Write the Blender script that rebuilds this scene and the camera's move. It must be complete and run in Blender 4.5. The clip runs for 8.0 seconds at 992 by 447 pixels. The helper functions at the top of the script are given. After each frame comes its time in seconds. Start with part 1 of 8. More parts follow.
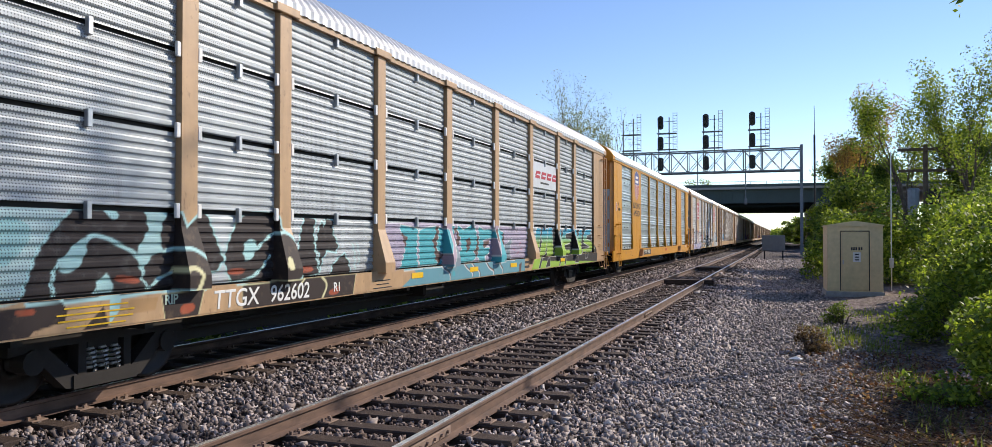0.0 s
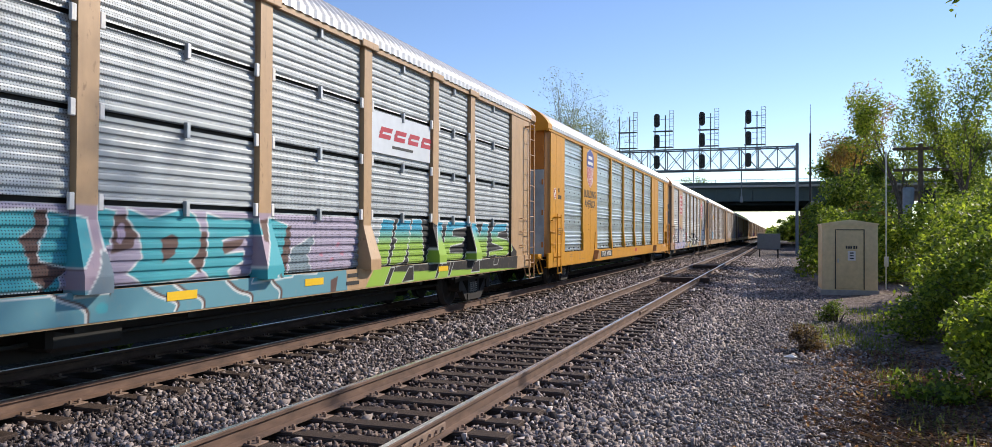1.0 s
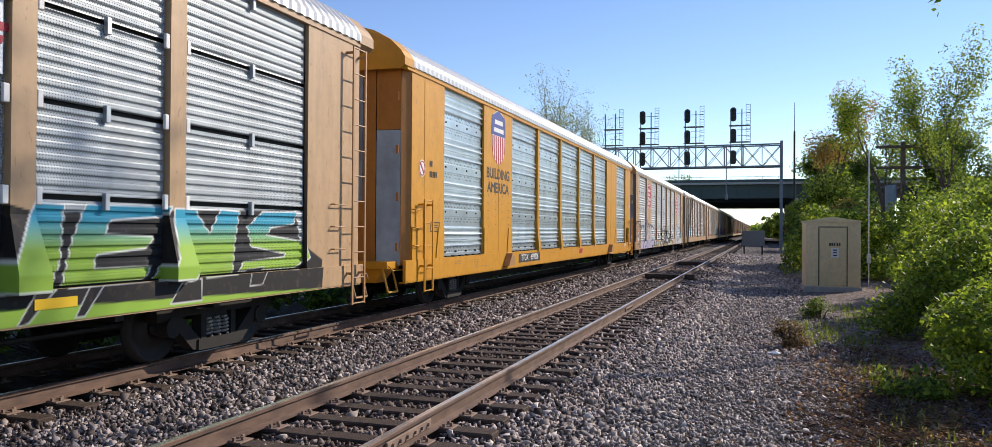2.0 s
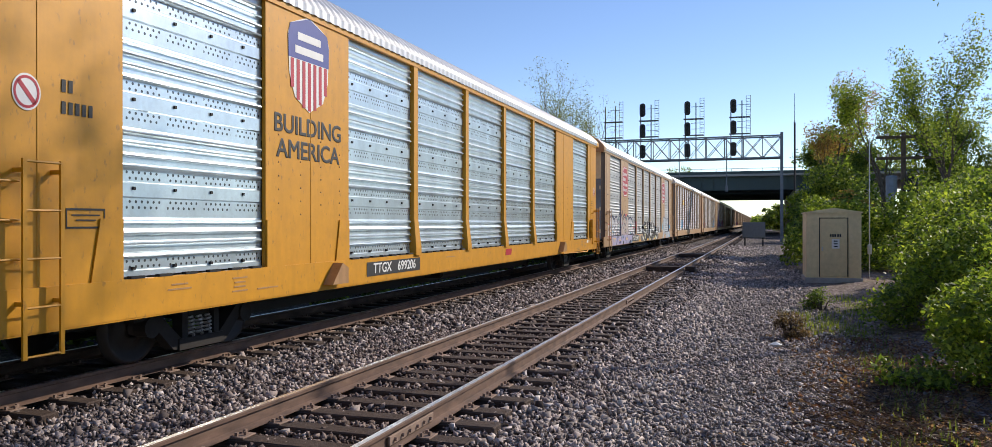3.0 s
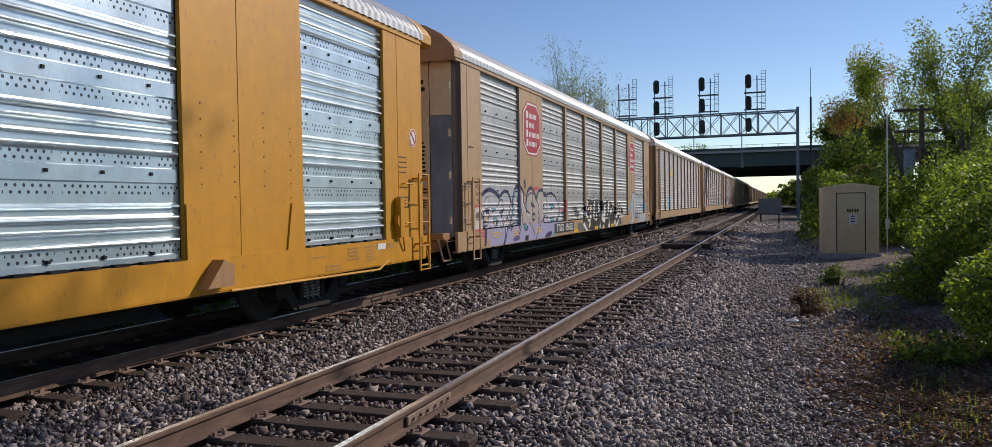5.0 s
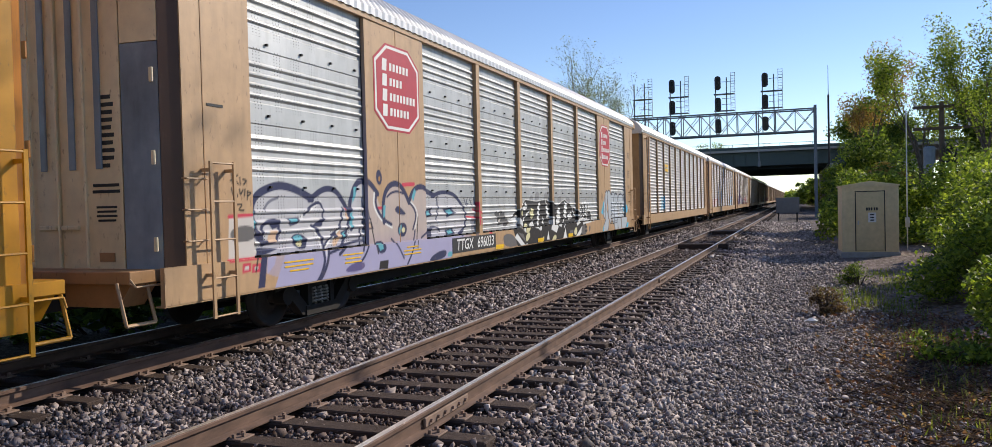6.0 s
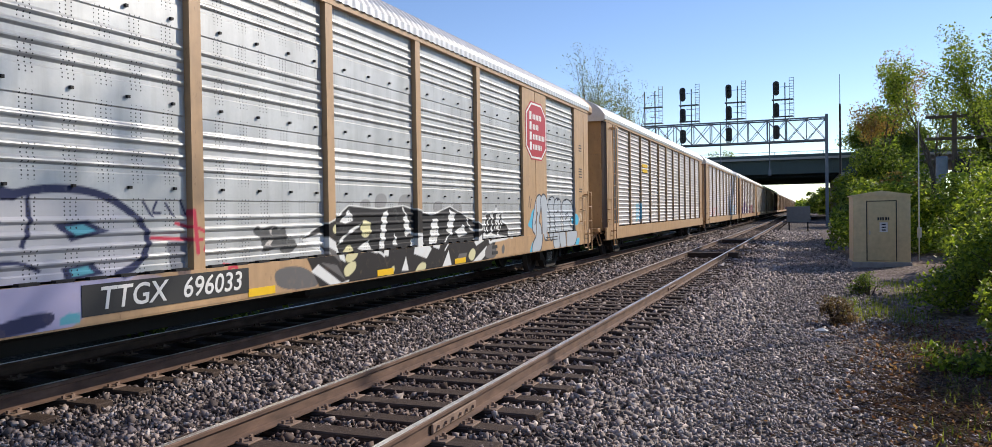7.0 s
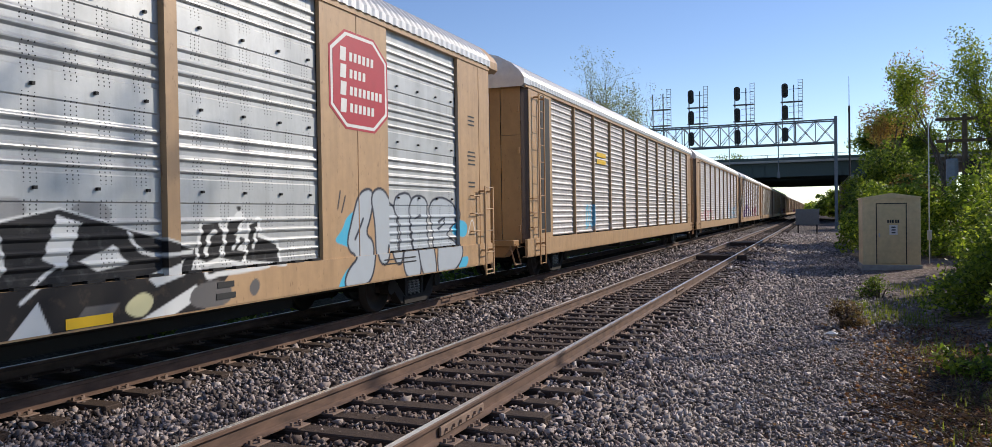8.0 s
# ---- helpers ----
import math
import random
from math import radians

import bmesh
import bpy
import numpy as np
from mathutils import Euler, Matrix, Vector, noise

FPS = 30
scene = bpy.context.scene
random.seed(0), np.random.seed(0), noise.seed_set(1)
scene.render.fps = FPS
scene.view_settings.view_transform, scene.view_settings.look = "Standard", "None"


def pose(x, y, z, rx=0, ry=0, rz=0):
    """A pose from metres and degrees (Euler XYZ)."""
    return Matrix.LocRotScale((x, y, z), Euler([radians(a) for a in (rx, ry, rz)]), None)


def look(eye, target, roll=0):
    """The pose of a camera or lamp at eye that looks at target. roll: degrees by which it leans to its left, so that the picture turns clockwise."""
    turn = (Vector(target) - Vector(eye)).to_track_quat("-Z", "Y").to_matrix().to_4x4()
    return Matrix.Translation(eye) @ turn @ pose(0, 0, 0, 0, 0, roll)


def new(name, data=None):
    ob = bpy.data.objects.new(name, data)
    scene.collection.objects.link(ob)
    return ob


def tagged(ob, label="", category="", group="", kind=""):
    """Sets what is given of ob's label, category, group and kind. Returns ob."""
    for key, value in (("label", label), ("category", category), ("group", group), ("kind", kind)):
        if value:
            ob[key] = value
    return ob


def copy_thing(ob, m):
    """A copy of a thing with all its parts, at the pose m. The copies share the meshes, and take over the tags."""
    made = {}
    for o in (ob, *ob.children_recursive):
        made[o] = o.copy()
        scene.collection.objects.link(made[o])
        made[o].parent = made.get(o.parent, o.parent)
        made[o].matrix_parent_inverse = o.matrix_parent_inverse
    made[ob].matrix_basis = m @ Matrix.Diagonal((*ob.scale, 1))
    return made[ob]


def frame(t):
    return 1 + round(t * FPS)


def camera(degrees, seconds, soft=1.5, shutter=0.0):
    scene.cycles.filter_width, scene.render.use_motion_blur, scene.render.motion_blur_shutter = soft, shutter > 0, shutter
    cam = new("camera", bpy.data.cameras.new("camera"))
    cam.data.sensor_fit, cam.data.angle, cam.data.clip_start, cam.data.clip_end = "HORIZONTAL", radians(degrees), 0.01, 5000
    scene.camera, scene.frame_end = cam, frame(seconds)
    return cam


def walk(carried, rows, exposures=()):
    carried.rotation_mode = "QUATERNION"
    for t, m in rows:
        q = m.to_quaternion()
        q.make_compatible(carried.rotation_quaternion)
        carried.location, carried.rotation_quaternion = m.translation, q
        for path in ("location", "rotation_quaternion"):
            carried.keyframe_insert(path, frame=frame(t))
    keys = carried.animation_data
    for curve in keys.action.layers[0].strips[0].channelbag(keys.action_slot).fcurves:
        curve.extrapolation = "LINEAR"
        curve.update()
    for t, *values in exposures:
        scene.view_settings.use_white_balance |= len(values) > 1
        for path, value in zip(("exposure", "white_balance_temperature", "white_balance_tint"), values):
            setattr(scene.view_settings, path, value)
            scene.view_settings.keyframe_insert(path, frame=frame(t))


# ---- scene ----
# ---------------------------------------------------------------- camera
EYE_Z = 1.67
cam = camera(64.0, 8.0, soft=0.5)
PATH = [
    (0, 19.85, 0.91, 0.00), (0.5, 19.77, 0.75, -0.05), (1, 19.55, 0.68, -0.30), (1.5, 18.76, 0.65, -0.65),
    (3, 18.58, -0.02, 0.04), (3.5, 19.11, 0.34, 0.03), (4, 19.21, -0.15, -0.08), (5.5, 20.02, -1.62, 1.50),
    (6, 20.75, -1.32, 1.37), (6.5, 21.06, -0.48, 0.95), (7, 21.43, -0.84, 0.87), (7.5, 21.64, -0.81, 1.35),
    (8, 22.00, -0.64, 0.88)]
walk(cam, [(t, pose(0, 0, EYE_Z, 90 + p, r, yw)) for t, yw, p, r in PATH],
     exposures=[(t, e, 6780, 12) for t, e in ((0, 0.1), (1.5, 0.1), (3, -0.03), (3.5, -0.38), (4, -0.55), (5.5, -0.45), (6, -0.1), (6.5, 0.05), (7, -0.02), (7.5, -0.1), (8, -0.2))])

# ---------------------------------------------------------------- light
SUN_AZ, SUN_EL = 51.0, 31.0          # azimuth from +x towards +y
world = bpy.data.worlds.new("sky")
scene.world = world
world.use_nodes = True
wn, wl = world.node_tree.nodes, world.node_tree.links
sky = wn.new("ShaderNodeTexSky")
sky.sky_type, sky.sun_disc = "NISHITA", False
sky.sun_elevation, sky.sun_rotation = radians(SUN_EL), radians(90 - SUN_AZ)
sky.air_density, sky.dust_density, sky.ozone_density = 0.9, 0.0, 2.6
tone = wn.new("ShaderNodeHueSaturation")
tone.inputs["Saturation"].default_value = 1.1
tone.inputs["Hue"].default_value = 0.51
wl.new(sky.outputs[0], tone.inputs["Color"])
wl.new(tone.outputs[0], wn["Background"].inputs[0])
wn["Background"].inputs[1].default_value = 0.168
sun = new("sun", bpy.data.lights.new("sun", "SUN"))
sun.data.energy, sun.data.angle, sun.data.color = 5.0, radians(0.5), (1.0, 0.93, 0.82)
ca, sa, ce, se = math.cos(radians(SUN_AZ)), math.sin(radians(SUN_AZ)), math.cos(radians(SUN_EL)), math.sin(radians(SUN_EL))
sun.matrix_world = look((60 * ca * ce, 60 * sa * ce, 60 * se), (0, 0, 0))


# ---------------------------------------------------------------- mesh tools
class Mesh:
    """Collects vertices and faces for one part."""

    def __init__(self):
        self.v, self.f = [], []

    def add(self, verts, faces):
        n = len(self.v)
        self.v += [tuple(p) for p in verts]
        self.f += [tuple(i + n for i in f) for f in faces]

    def box(self, x0, x1, y0, y1, z0, z1, c=0.0):
        """A box, with chamfer c on all its edges."""
        if c <= 0:
            self.add([(x, y, z) for x in (x0, x1) for y in (y0, y1) for z in (z0, z1)],
                     [(0, 1, 3, 2), (4, 6, 7, 5), (0, 4, 5, 1), (2, 3, 7, 6), (0, 2, 6, 4), (1, 5, 7, 3)])
            return
        vs, ids = [], {}
        for ix, x in enumerate((x0, x1)):
            for iy, y in enumerate((y0, y1)):
                for iz, z in enumerate((z0, z1)):
                    sx, sy, sz = (1 - 2 * ix) * c, (1 - 2 * iy) * c, (1 - 2 * iz) * c
                    for a, p in enumerate(((x, y + sy, z + sz), (x + sx, y, z + sz), (x + sx, y + sy, z))):
                        ids[ix, iy, iz, a] = len(vs)
                        vs.append(p)
        fs = []
        for i in (0, 1):
            q = ((0, 0), (0, 1), (1, 1), (1, 0))
            fs.append([ids[i, a, b, 0] for a, b in (q if i == 0 else q[::-1])])
            fs.append([ids[a, i, b, 1] for a, b in (q[::-1] if i == 0 else q)])
            fs.append([ids[a, b, i, 2] for a, b in (q if i == 0 else q[::-1])])
        for a in (0, 1):
            for b in (0, 1):
                fs.append([ids[a, b, 0, 0], ids[a, b, 0, 1], ids[a, b, 1, 1], ids[a, b, 1, 0]])
                fs.append([ids[a, 0, b, 0], ids[a, 0, b, 2], ids[a, 1, b, 2], ids[a, 1, b, 0]])
                fs.append([ids[0, a, b, 1], ids[0, a, b, 2], ids[1, a, b, 2], ids[1, a, b, 1]])
                for d in (0, 1):
                    fs.append([ids[a, b, d, 0], ids[a, b, d, 1], ids[a, b, d, 2]])
        self.add(vs, fs)

    def tube(self, p0, p1, r0, r1=None, n=8, caps=True):
        r1 = r0 if r1 is None else r1
        p0, p1 = Vector(p0), Vector(p1)
        d = (p1 - p0).normalized()
        u = d.orthogonal().normalized()
        w = d.cross(u)
        vs = []
        for p, r in ((p0, r0), (p1, r1)):
            for i in range(n):
                a = 2 * math.pi * i / n
                vs.append(p + u * (r * math.cos(a)) + w * (r * math.sin(a)))
        fs = [(i, (i + 1) % n, n + (i + 1) % n, n + i) for i in range(n)]
        if caps:
            fs += [tuple(range(n))[::-1], tuple(range(n, 2 * n))]
        self.add(vs, fs)

    def rod(self, pts, r, n=6):
        for a, b in zip(pts, pts[1:]):
            self.tube(a, b, r, r, n)

    def sweep(self, profile, ys, place=None, closed=True):
        """A profile of (x, z) carried along y; place(x, y, z) may bend it."""
        k, vs, fs = len(profile), [], []
        for y in ys:
            for x, z in profile:
                vs.append(place(x, y, z) if place else (x, y, z))
        for j in range(len(ys) - 1):
            for i in range(k if closed else k - 1):
                a, b = j * k + i, j * k + (i + 1) % k
                fs.append((a, b, b + k, a + k))
        if closed:
            fs += [tuple(range(k))[::-1], tuple(range((len(ys) - 1) * k, len(ys) * k))]
        self.add(vs, fs)

    def prism(self, outline, z0, z1, put):
        """A flat outline of (u, v) with thickness along w; put(u, v, w) gives the place."""
        n = len(outline)
        vs = [put(u, v, z0) for u, v in outline] + [put(u, v, z1) for u, v in outline]
        self.add(vs, [tuple(range(n))[::-1], tuple(range(n, 2 * n))] + [(i, (i + 1) % n, n + (i + 1) % n, n + i) for i in range(n)])


def mesh_data(name, m, material, smooth=False):
    d = bpy.data.meshes.new(name)
    d.from_pydata(m.v, [], m.f)
    d.materials.append(material)
    bm = bmesh.new()
    bm.from_mesh(d)
    bmesh.ops.recalc_face_normals(bm, faces=bm.faces)
    bm.to_mesh(d)
    bm.free()
    if smooth:
        d.shade_smooth()
    return d


def part(name, m, material, parent=None, label="", smooth=False):
    ob = new(name, mesh_data(name, m, material, smooth) if isinstance(m, Mesh) else m)
    ob.parent = parent
    return tagged(ob, label)


def thing(name, label, category, m=None, group="", kind=""):
    ob = new(name)
    ob.empty_display_size = 0.3
    if m is not None:
        ob.matrix_basis = m
    return tagged(ob, label, category, group, kind)


def big_mesh(name, verts, faces, material, smooth=False):
    """A mesh from numpy arrays: verts (n, 3), faces (m, k)."""
    d = bpy.data.meshes.new(name)
    d.vertices.add(len(verts))
    d.vertices.foreach_set("co", np.asarray(verts, np.float32).ravel())
    k = faces.shape[1]
    d.loops.add(faces.size)
    d.loops.foreach_set("vertex_index", faces.astype(np.int32).ravel())
    d.polygons.add(len(faces))
    d.polygons.foreach_set("loop_start", np.arange(0, faces.size, k, dtype=np.int32))
    d.update(calc_edges=True)
    d.validate()
    d.materials.append(material)
    if smooth:
        d.shade_smooth()
    return d


# ---------------------------------------------------------------- material tools
class Mat:
    """A small builder of node materials."""

    def __init__(self, name, rough=0.6, metal=0.0, spec=0.5):
        self.m = bpy.data.materials.new(name)
        self.m.use_nodes = True
        self.n, self.l = self.m.node_tree.nodes, self.m.node_tree.links
        self.b = self.n["Principled BSDF"]
        self.b.inputs["Roughness"].default_value = rough
        self.b.inputs["Metallic"].default_value = metal
        self.b.inputs["Specular IOR Level"].default_value = spec
        self.tc = self.n.new("ShaderNodeTexCoord")

    def link(self, a, b):
        self.l.new(a, b)

    def put(self, socket, value):
        if isinstance(value, (int, float)):
            socket.default_value = value
        elif isinstance(value, tuple):
            socket.default_value = (*value, 1.0) if len(socket.default_value) == 4 and len(value) == 3 else value
        else:
            self.link(value, socket)

    def noise(self, scale, detail=4.0, stretch=(1, 1, 1), rough=0.55, coord="Object"):
        mp = self.n.new("ShaderNodeMapping")
        mp.inputs["Scale"].default_value = stretch
        self.link(self.tc.outputs[coord], mp.inputs[0])
        t = self.n.new("ShaderNodeTexNoise")
        t.inputs["Scale"].default_value, t.inputs["Detail"].default_value, t.inputs["Roughness"].default_value = scale, detail, rough
        self.link(mp.outputs[0], t.inputs[0])
        return t.outputs[0]

    def voronoi(self, scale, feature="F1", out="Distance", stretch=(1, 1, 1)):
        mp = self.n.new("ShaderNodeMapping")
        mp.inputs["Scale"].default_value = stretch
        self.link(self.tc.outputs["Object"], mp.inputs[0])
        t = self.n.new("ShaderNodeTexVoronoi")
        t.feature = feature
        t.inputs["Scale"].default_value = scale
        self.link(mp.outputs[0], t.inputs[0])
        return t.outputs[out]

    def ramp(self, value, *stops):
        r = self.n.new("ShaderNodeValToRGB")
        e = r.color_ramp.elements
        for i, (p, c) in enumerate(stops):
            if i > 1:
                e.new(p)
            e[i].position = p
            e[i].color = (*c, 1) if isinstance(c, tuple) else (c, c, c, 1)
        self.link(value, r.inputs[0])
        return r.outputs[0]

    def math(self, op, a, b=0.0, c=0.0):
        t = self.n.new("ShaderNodeMath")
        t.operation = op
        for s, x in zip(t.inputs, (a, b, c)):
            self.put(s, x)
        return t.outputs[0]

    def mix(self, fac, a, b, blend="MIX"):
        t = self.n.new("ShaderNodeMix")
        t.data_type, t.blend_type = "RGBA", blend
        self.put(t.inputs[0], fac)
        self.put(t.inputs[6], a)
        self.put(t.inputs[7], b)
        return t.outputs[2]

    def attr(self, name, out="Fac"):
        t = self.n.new("ShaderNodeAttribute")
        t.attribute_name = name
        return t.outputs[out]

    def axis(self, i, coord="Object"):
        t = self.n.new("ShaderNodeSeparateXYZ")
        self.link(self.tc.outputs[coord], t.inputs[0])
        return t.outputs[i]

    def island(self):
        return self.n.new("ShaderNodeNewGeometry").outputs["Random Per Island"]

    def each(self):
        return self.n.new("ShaderNodeObjectInfo").outputs["Random"]

    def bump(self, height, strength=0.3, distance=0.02):
        t = self.n.new("ShaderNodeBump")
        t.inputs["Strength"].default_value, t.inputs["Distance"].default_value = strength, distance
        self.link(height, t.inputs["Height"])
        self.link(t.outputs[0], self.b.inputs["Normal"])

    def color(self, c):
        self.put(self.b.inputs["Base Color"], c)
        return self

    def rough(self, v):
        self.put(self.b.inputs["Roughness"], v)
        return self


def paint_mat(name, color, rough=0.5, dirt=0.35, metal=0.0, dirt_color=(0.10, 0.075, 0.05)):
    """Weathered paint: streaks down the sides, blotches and fine grain."""
    k = Mat(name, rough, metal)
    streak = k.noise(2.2, 5, (1, 3.0, 0.35))
    blotch = k.noise(7.0, 6)
    c = k.mix(k.ramp(blotch, (0.3, 0.0), (0.75, 1.0)), color, tuple(x * 0.82 for x in color))
    c = k.mix(k.math("MULTIPLY", k.ramp(streak, (0.42, 0.0), (0.8, 1.0)), dirt), c, dirt_color)
    k.color(c)
    k.rough(k.math("MULTIPLY_ADD", blotch, 0.25, rough - 0.1))
    k.bump(k.noise(40, 3), 0.06, 0.01)
    return k.m


# ---------------------------------------------------------------- materials
def stone_mat():
    k = Mat("ballast_stone", 0.85)
    r = k.island()
    c = k.ramp(r, (0.0, (0.036, 0.028, 0.026)), (0.3, (0.165, 0.128, 0.116)), (0.65, (0.42, 0.340, 0.308)), (0.92, (0.64, 0.54, 0.495)), (1.0, (0.78, 0.70, 0.65)))
    bed = k.math("LESS_THAN", k.math("ABSOLUTE", k.math("ADD", k.axis(0), 3.65)), 0.85)
    rust = k.math("MULTIPLY", k.ramp(k.noise(0.6, 3, coord="Object"), (0.4, 0.0), (0.7, 1.0)), 0.3)
    rust = k.math("MULTIPLY_ADD", bed, 0.52, rust)
    c = k.mix(rust, c, (0.125, 0.075, 0.052))
    # slightly darker stones towards the far track
    left_dark = k.ramp(k.math("MULTIPLY_ADD", k.axis(0), -0.25, -1.0), (0.1, 0.0), (0.6, 0.18))
    c = k.mix(left_dark, c, (0.06, 0.045, 0.038))
    # paler stones to the right of the near track
    right_pale = k.ramp(k.math("MULTIPLY_ADD", k.axis(0), 0.5, 1.2), (0.1, 0.0), (0.6, 0.3))
    c = k.mix(right_pale, c, (0.62, 0.55, 0.50))
    c = k.mix(k.math("MULTIPLY", k.noise(60, 3), 0.4), c, (0.09, 0.08, 0.075), "MULTIPLY")
    k.color(c)
    k.bump(k.noise(90, 3), 0.3, 0.01)
    return k.m


def ground_mat():
    k = Mat("gravel_ground", 0.95, spec=0.2)
    x, y = k.axis(0), k.axis(1)
    edge = k.math("MULTIPLY_ADD", k.noise(0.35, 4), 3.0, -1.5)
    xe = k.math("ADD", x, edge)
    cell = k.voronoi(17.0, out="Color")
    # gravel is coloured dark to paint in the shade between the loose stones
    gravel = k.ramp(cell, (0.1, (0.018, 0.015, 0.014)), (0.5, (0.075, 0.062, 0.057)), (0.9, (0.25, 0.212, 0.198)))
    dirt = k.ramp(k.noise(9, 6), (0.3, (0.075, 0.054, 0.046)), (0.55, (0.22, 0.168, 0.148)), (0.75, (0.42, 0.35, 0.32)))
    grass = k.ramp(k.noise(14, 6), (0.3, (0.035, 0.055, 0.014)), (0.6, (0.10, 0.14, 0.03)), (0.8, (0.17, 0.16, 0.07)))
    right = k.ramp(k.math("MULTIPLY_ADD", xe, 0.2, 0.25), (0.42, 0.0), (0.62, 1.0))
    c = k.mix(right, gravel, dirt)
    green = k.math("MULTIPLY", k.ramp(k.math("MULTIPLY_ADD", xe, 0.2, -0.15), (0.12, 0.0), (0.6, 1.0)),
                   k.ramp(k.noise(0.8, 5), (0.54, 0.0), (0.66, 0.5)))
    c = k.mix(green, c, grass)
    left = k.ramp(k.math("MULTIPLY_ADD", xe, -0.2, -3.2), (0.0, 0.0), (0.6, 1.0))
    # near-black from the far track leftwards: the train's shade put into the ground colour
    train_shade = k.ramp(k.math("MULTIPLY_ADD", x, -0.2, -1.3), (0.0, 0.0), (0.2, 0.7))
    c = k.mix(train_shade, c, (0.022, 0.02, 0.018))
    c = k.mix(left, c, grass)
    k.color(c)
    h = k.math("ADD", k.voronoi(17.0), k.noise(25, 5))
    k.bump(h, 0.8, 0.04)
    return k.m


def leaf_mat(name, dark, mid, light):
    k = Mat(name, 0.55, spec=0.3)
    r = k.island()
    c = k.ramp(r, (0.0, dark), (0.5, mid), (1.0, light))
    k.color(c)
    tr = k.n.new("ShaderNodeBsdfTranslucent")
    k.put(tr.inputs[0], k.mix(1.0, c, (1.9, 1.85, 0.9), "MULTIPLY"))
    mx = k.n.new("ShaderNodeMixShader")
    mx.inputs[0].default_value = 0.5
    k.link(k.b.outputs[0], mx.inputs[1])
    k.link(tr.outputs[0], mx.inputs[2])
    k.link(mx.outputs[0], k.n["Material Output"].inputs[0])
    return k.m


def bark_mat():
    k = Mat("bark", 0.9, spec=0.2)
    k.color(k.ramp(k.noise(8, 6, (3, 3, 0.6)), (0.3, (0.05, 0.04, 0.032)), (0.7, (0.17, 0.14, 0.115))))
    k.bump(k.noise(20, 5, (3, 3, 0.5)), 0.6, 0.03)
    return k.m


def tie_mat():
    k = Mat("creosoted_wood", 0.85, spec=0.3)
    c = k.ramp(k.noise(5, 6, (0.6, 12, 6)), (0.3, (0.03, 0.02, 0.015)), (0.6, (0.085, 0.057, 0.043)), (0.8, (0.17, 0.12, 0.092)))
    c = k.mix(k.math("MULTIPLY", k.each(), 0.5), c, (0.06, 0.038, 0.027))
    k.color(c)
    k.bump(k.noise(14, 5, (0.5, 14, 6)), 0.5, 0.02)
    return k.m


def rail_mat():
    """Rust-brown sides; the running band on top is worn bright."""
    k = Mat("rusty_rail", 0.75)
    top = k.math("GREATER_THAN", k.axis(2, "Normal"), 0.8)
    head = k.math("MULTIPLY", top, k.attr("running"))
    c = k.ramp(k.noise(5, 6, (2, 0.6, 2)), (0.3, (0.075, 0.042, 0.028)), (0.6, (0.15, 0.085, 0.056)), (0.85, (0.24, 0.145, 0.098)))
    c = k.mix(head, c, k.ramp(k.noise(3, 4, (20, 0.4, 1)), (0.3, (0.60, 0.57, 0.55)), (0.7, (0.82, 0.80, 0.78))))
    k.color(c)
    k.put(k.b.inputs["Metallic"], k.math("MULTIPLY", head, 0.9))
    k.rough(k.math("MULTIPLY_ADD", head, -0.5, 0.78))
    k.bump(k.noise(60, 4), 0.15, 0.01)
    return k.m


def plain(name, color, rough=0.6, metal=0.0, vary=0.25):
    k = Mat(name, rough, metal)
    k.color(k.mix(k.ramp(k.noise(6, 6), (0.3, 0.0), (0.75, 1.0)), color, tuple(x * (1 - vary) for x in color)))
    k.bump(k.noise(35, 3), 0.08, 0.01)
    return k.m


def spray(k, c, rough, metal):
    """Lays spray paint over colour c where the part carries it; thin and patchy in places."""
    thin = k.ramp(k.noise(7.0, 5), (0.25, 0.88), (0.45, 0.985))
    cover = k.math("MULTIPLY", k.attr("spray", "Alpha"), thin)
    rgb = k.mix(k.math("MULTIPLY", k.noise(3.0, 4), 0.3), k.attr("spray", "Color"), (0.6, 0.6, 0.6), "MULTIPLY")
    c = k.mix(1.0, k.mix(cover, c, (0.0, 0.0, 0.0)), k.mix(thin, (0.0, 0.0, 0.0), rgb), "ADD")
    k.put(k.b.inputs["Metallic"], k.math("MULTIPLY_ADD", cover, -metal * 0.85, metal))
    k.rough(k.math("MULTIPLY_ADD", cover, 0.66 - rough, rough))
    k.put(k.b.inputs["Specular IOR Level"], k.math("MULTIPLY_ADD", cover, -0.25, 0.5))
    return c


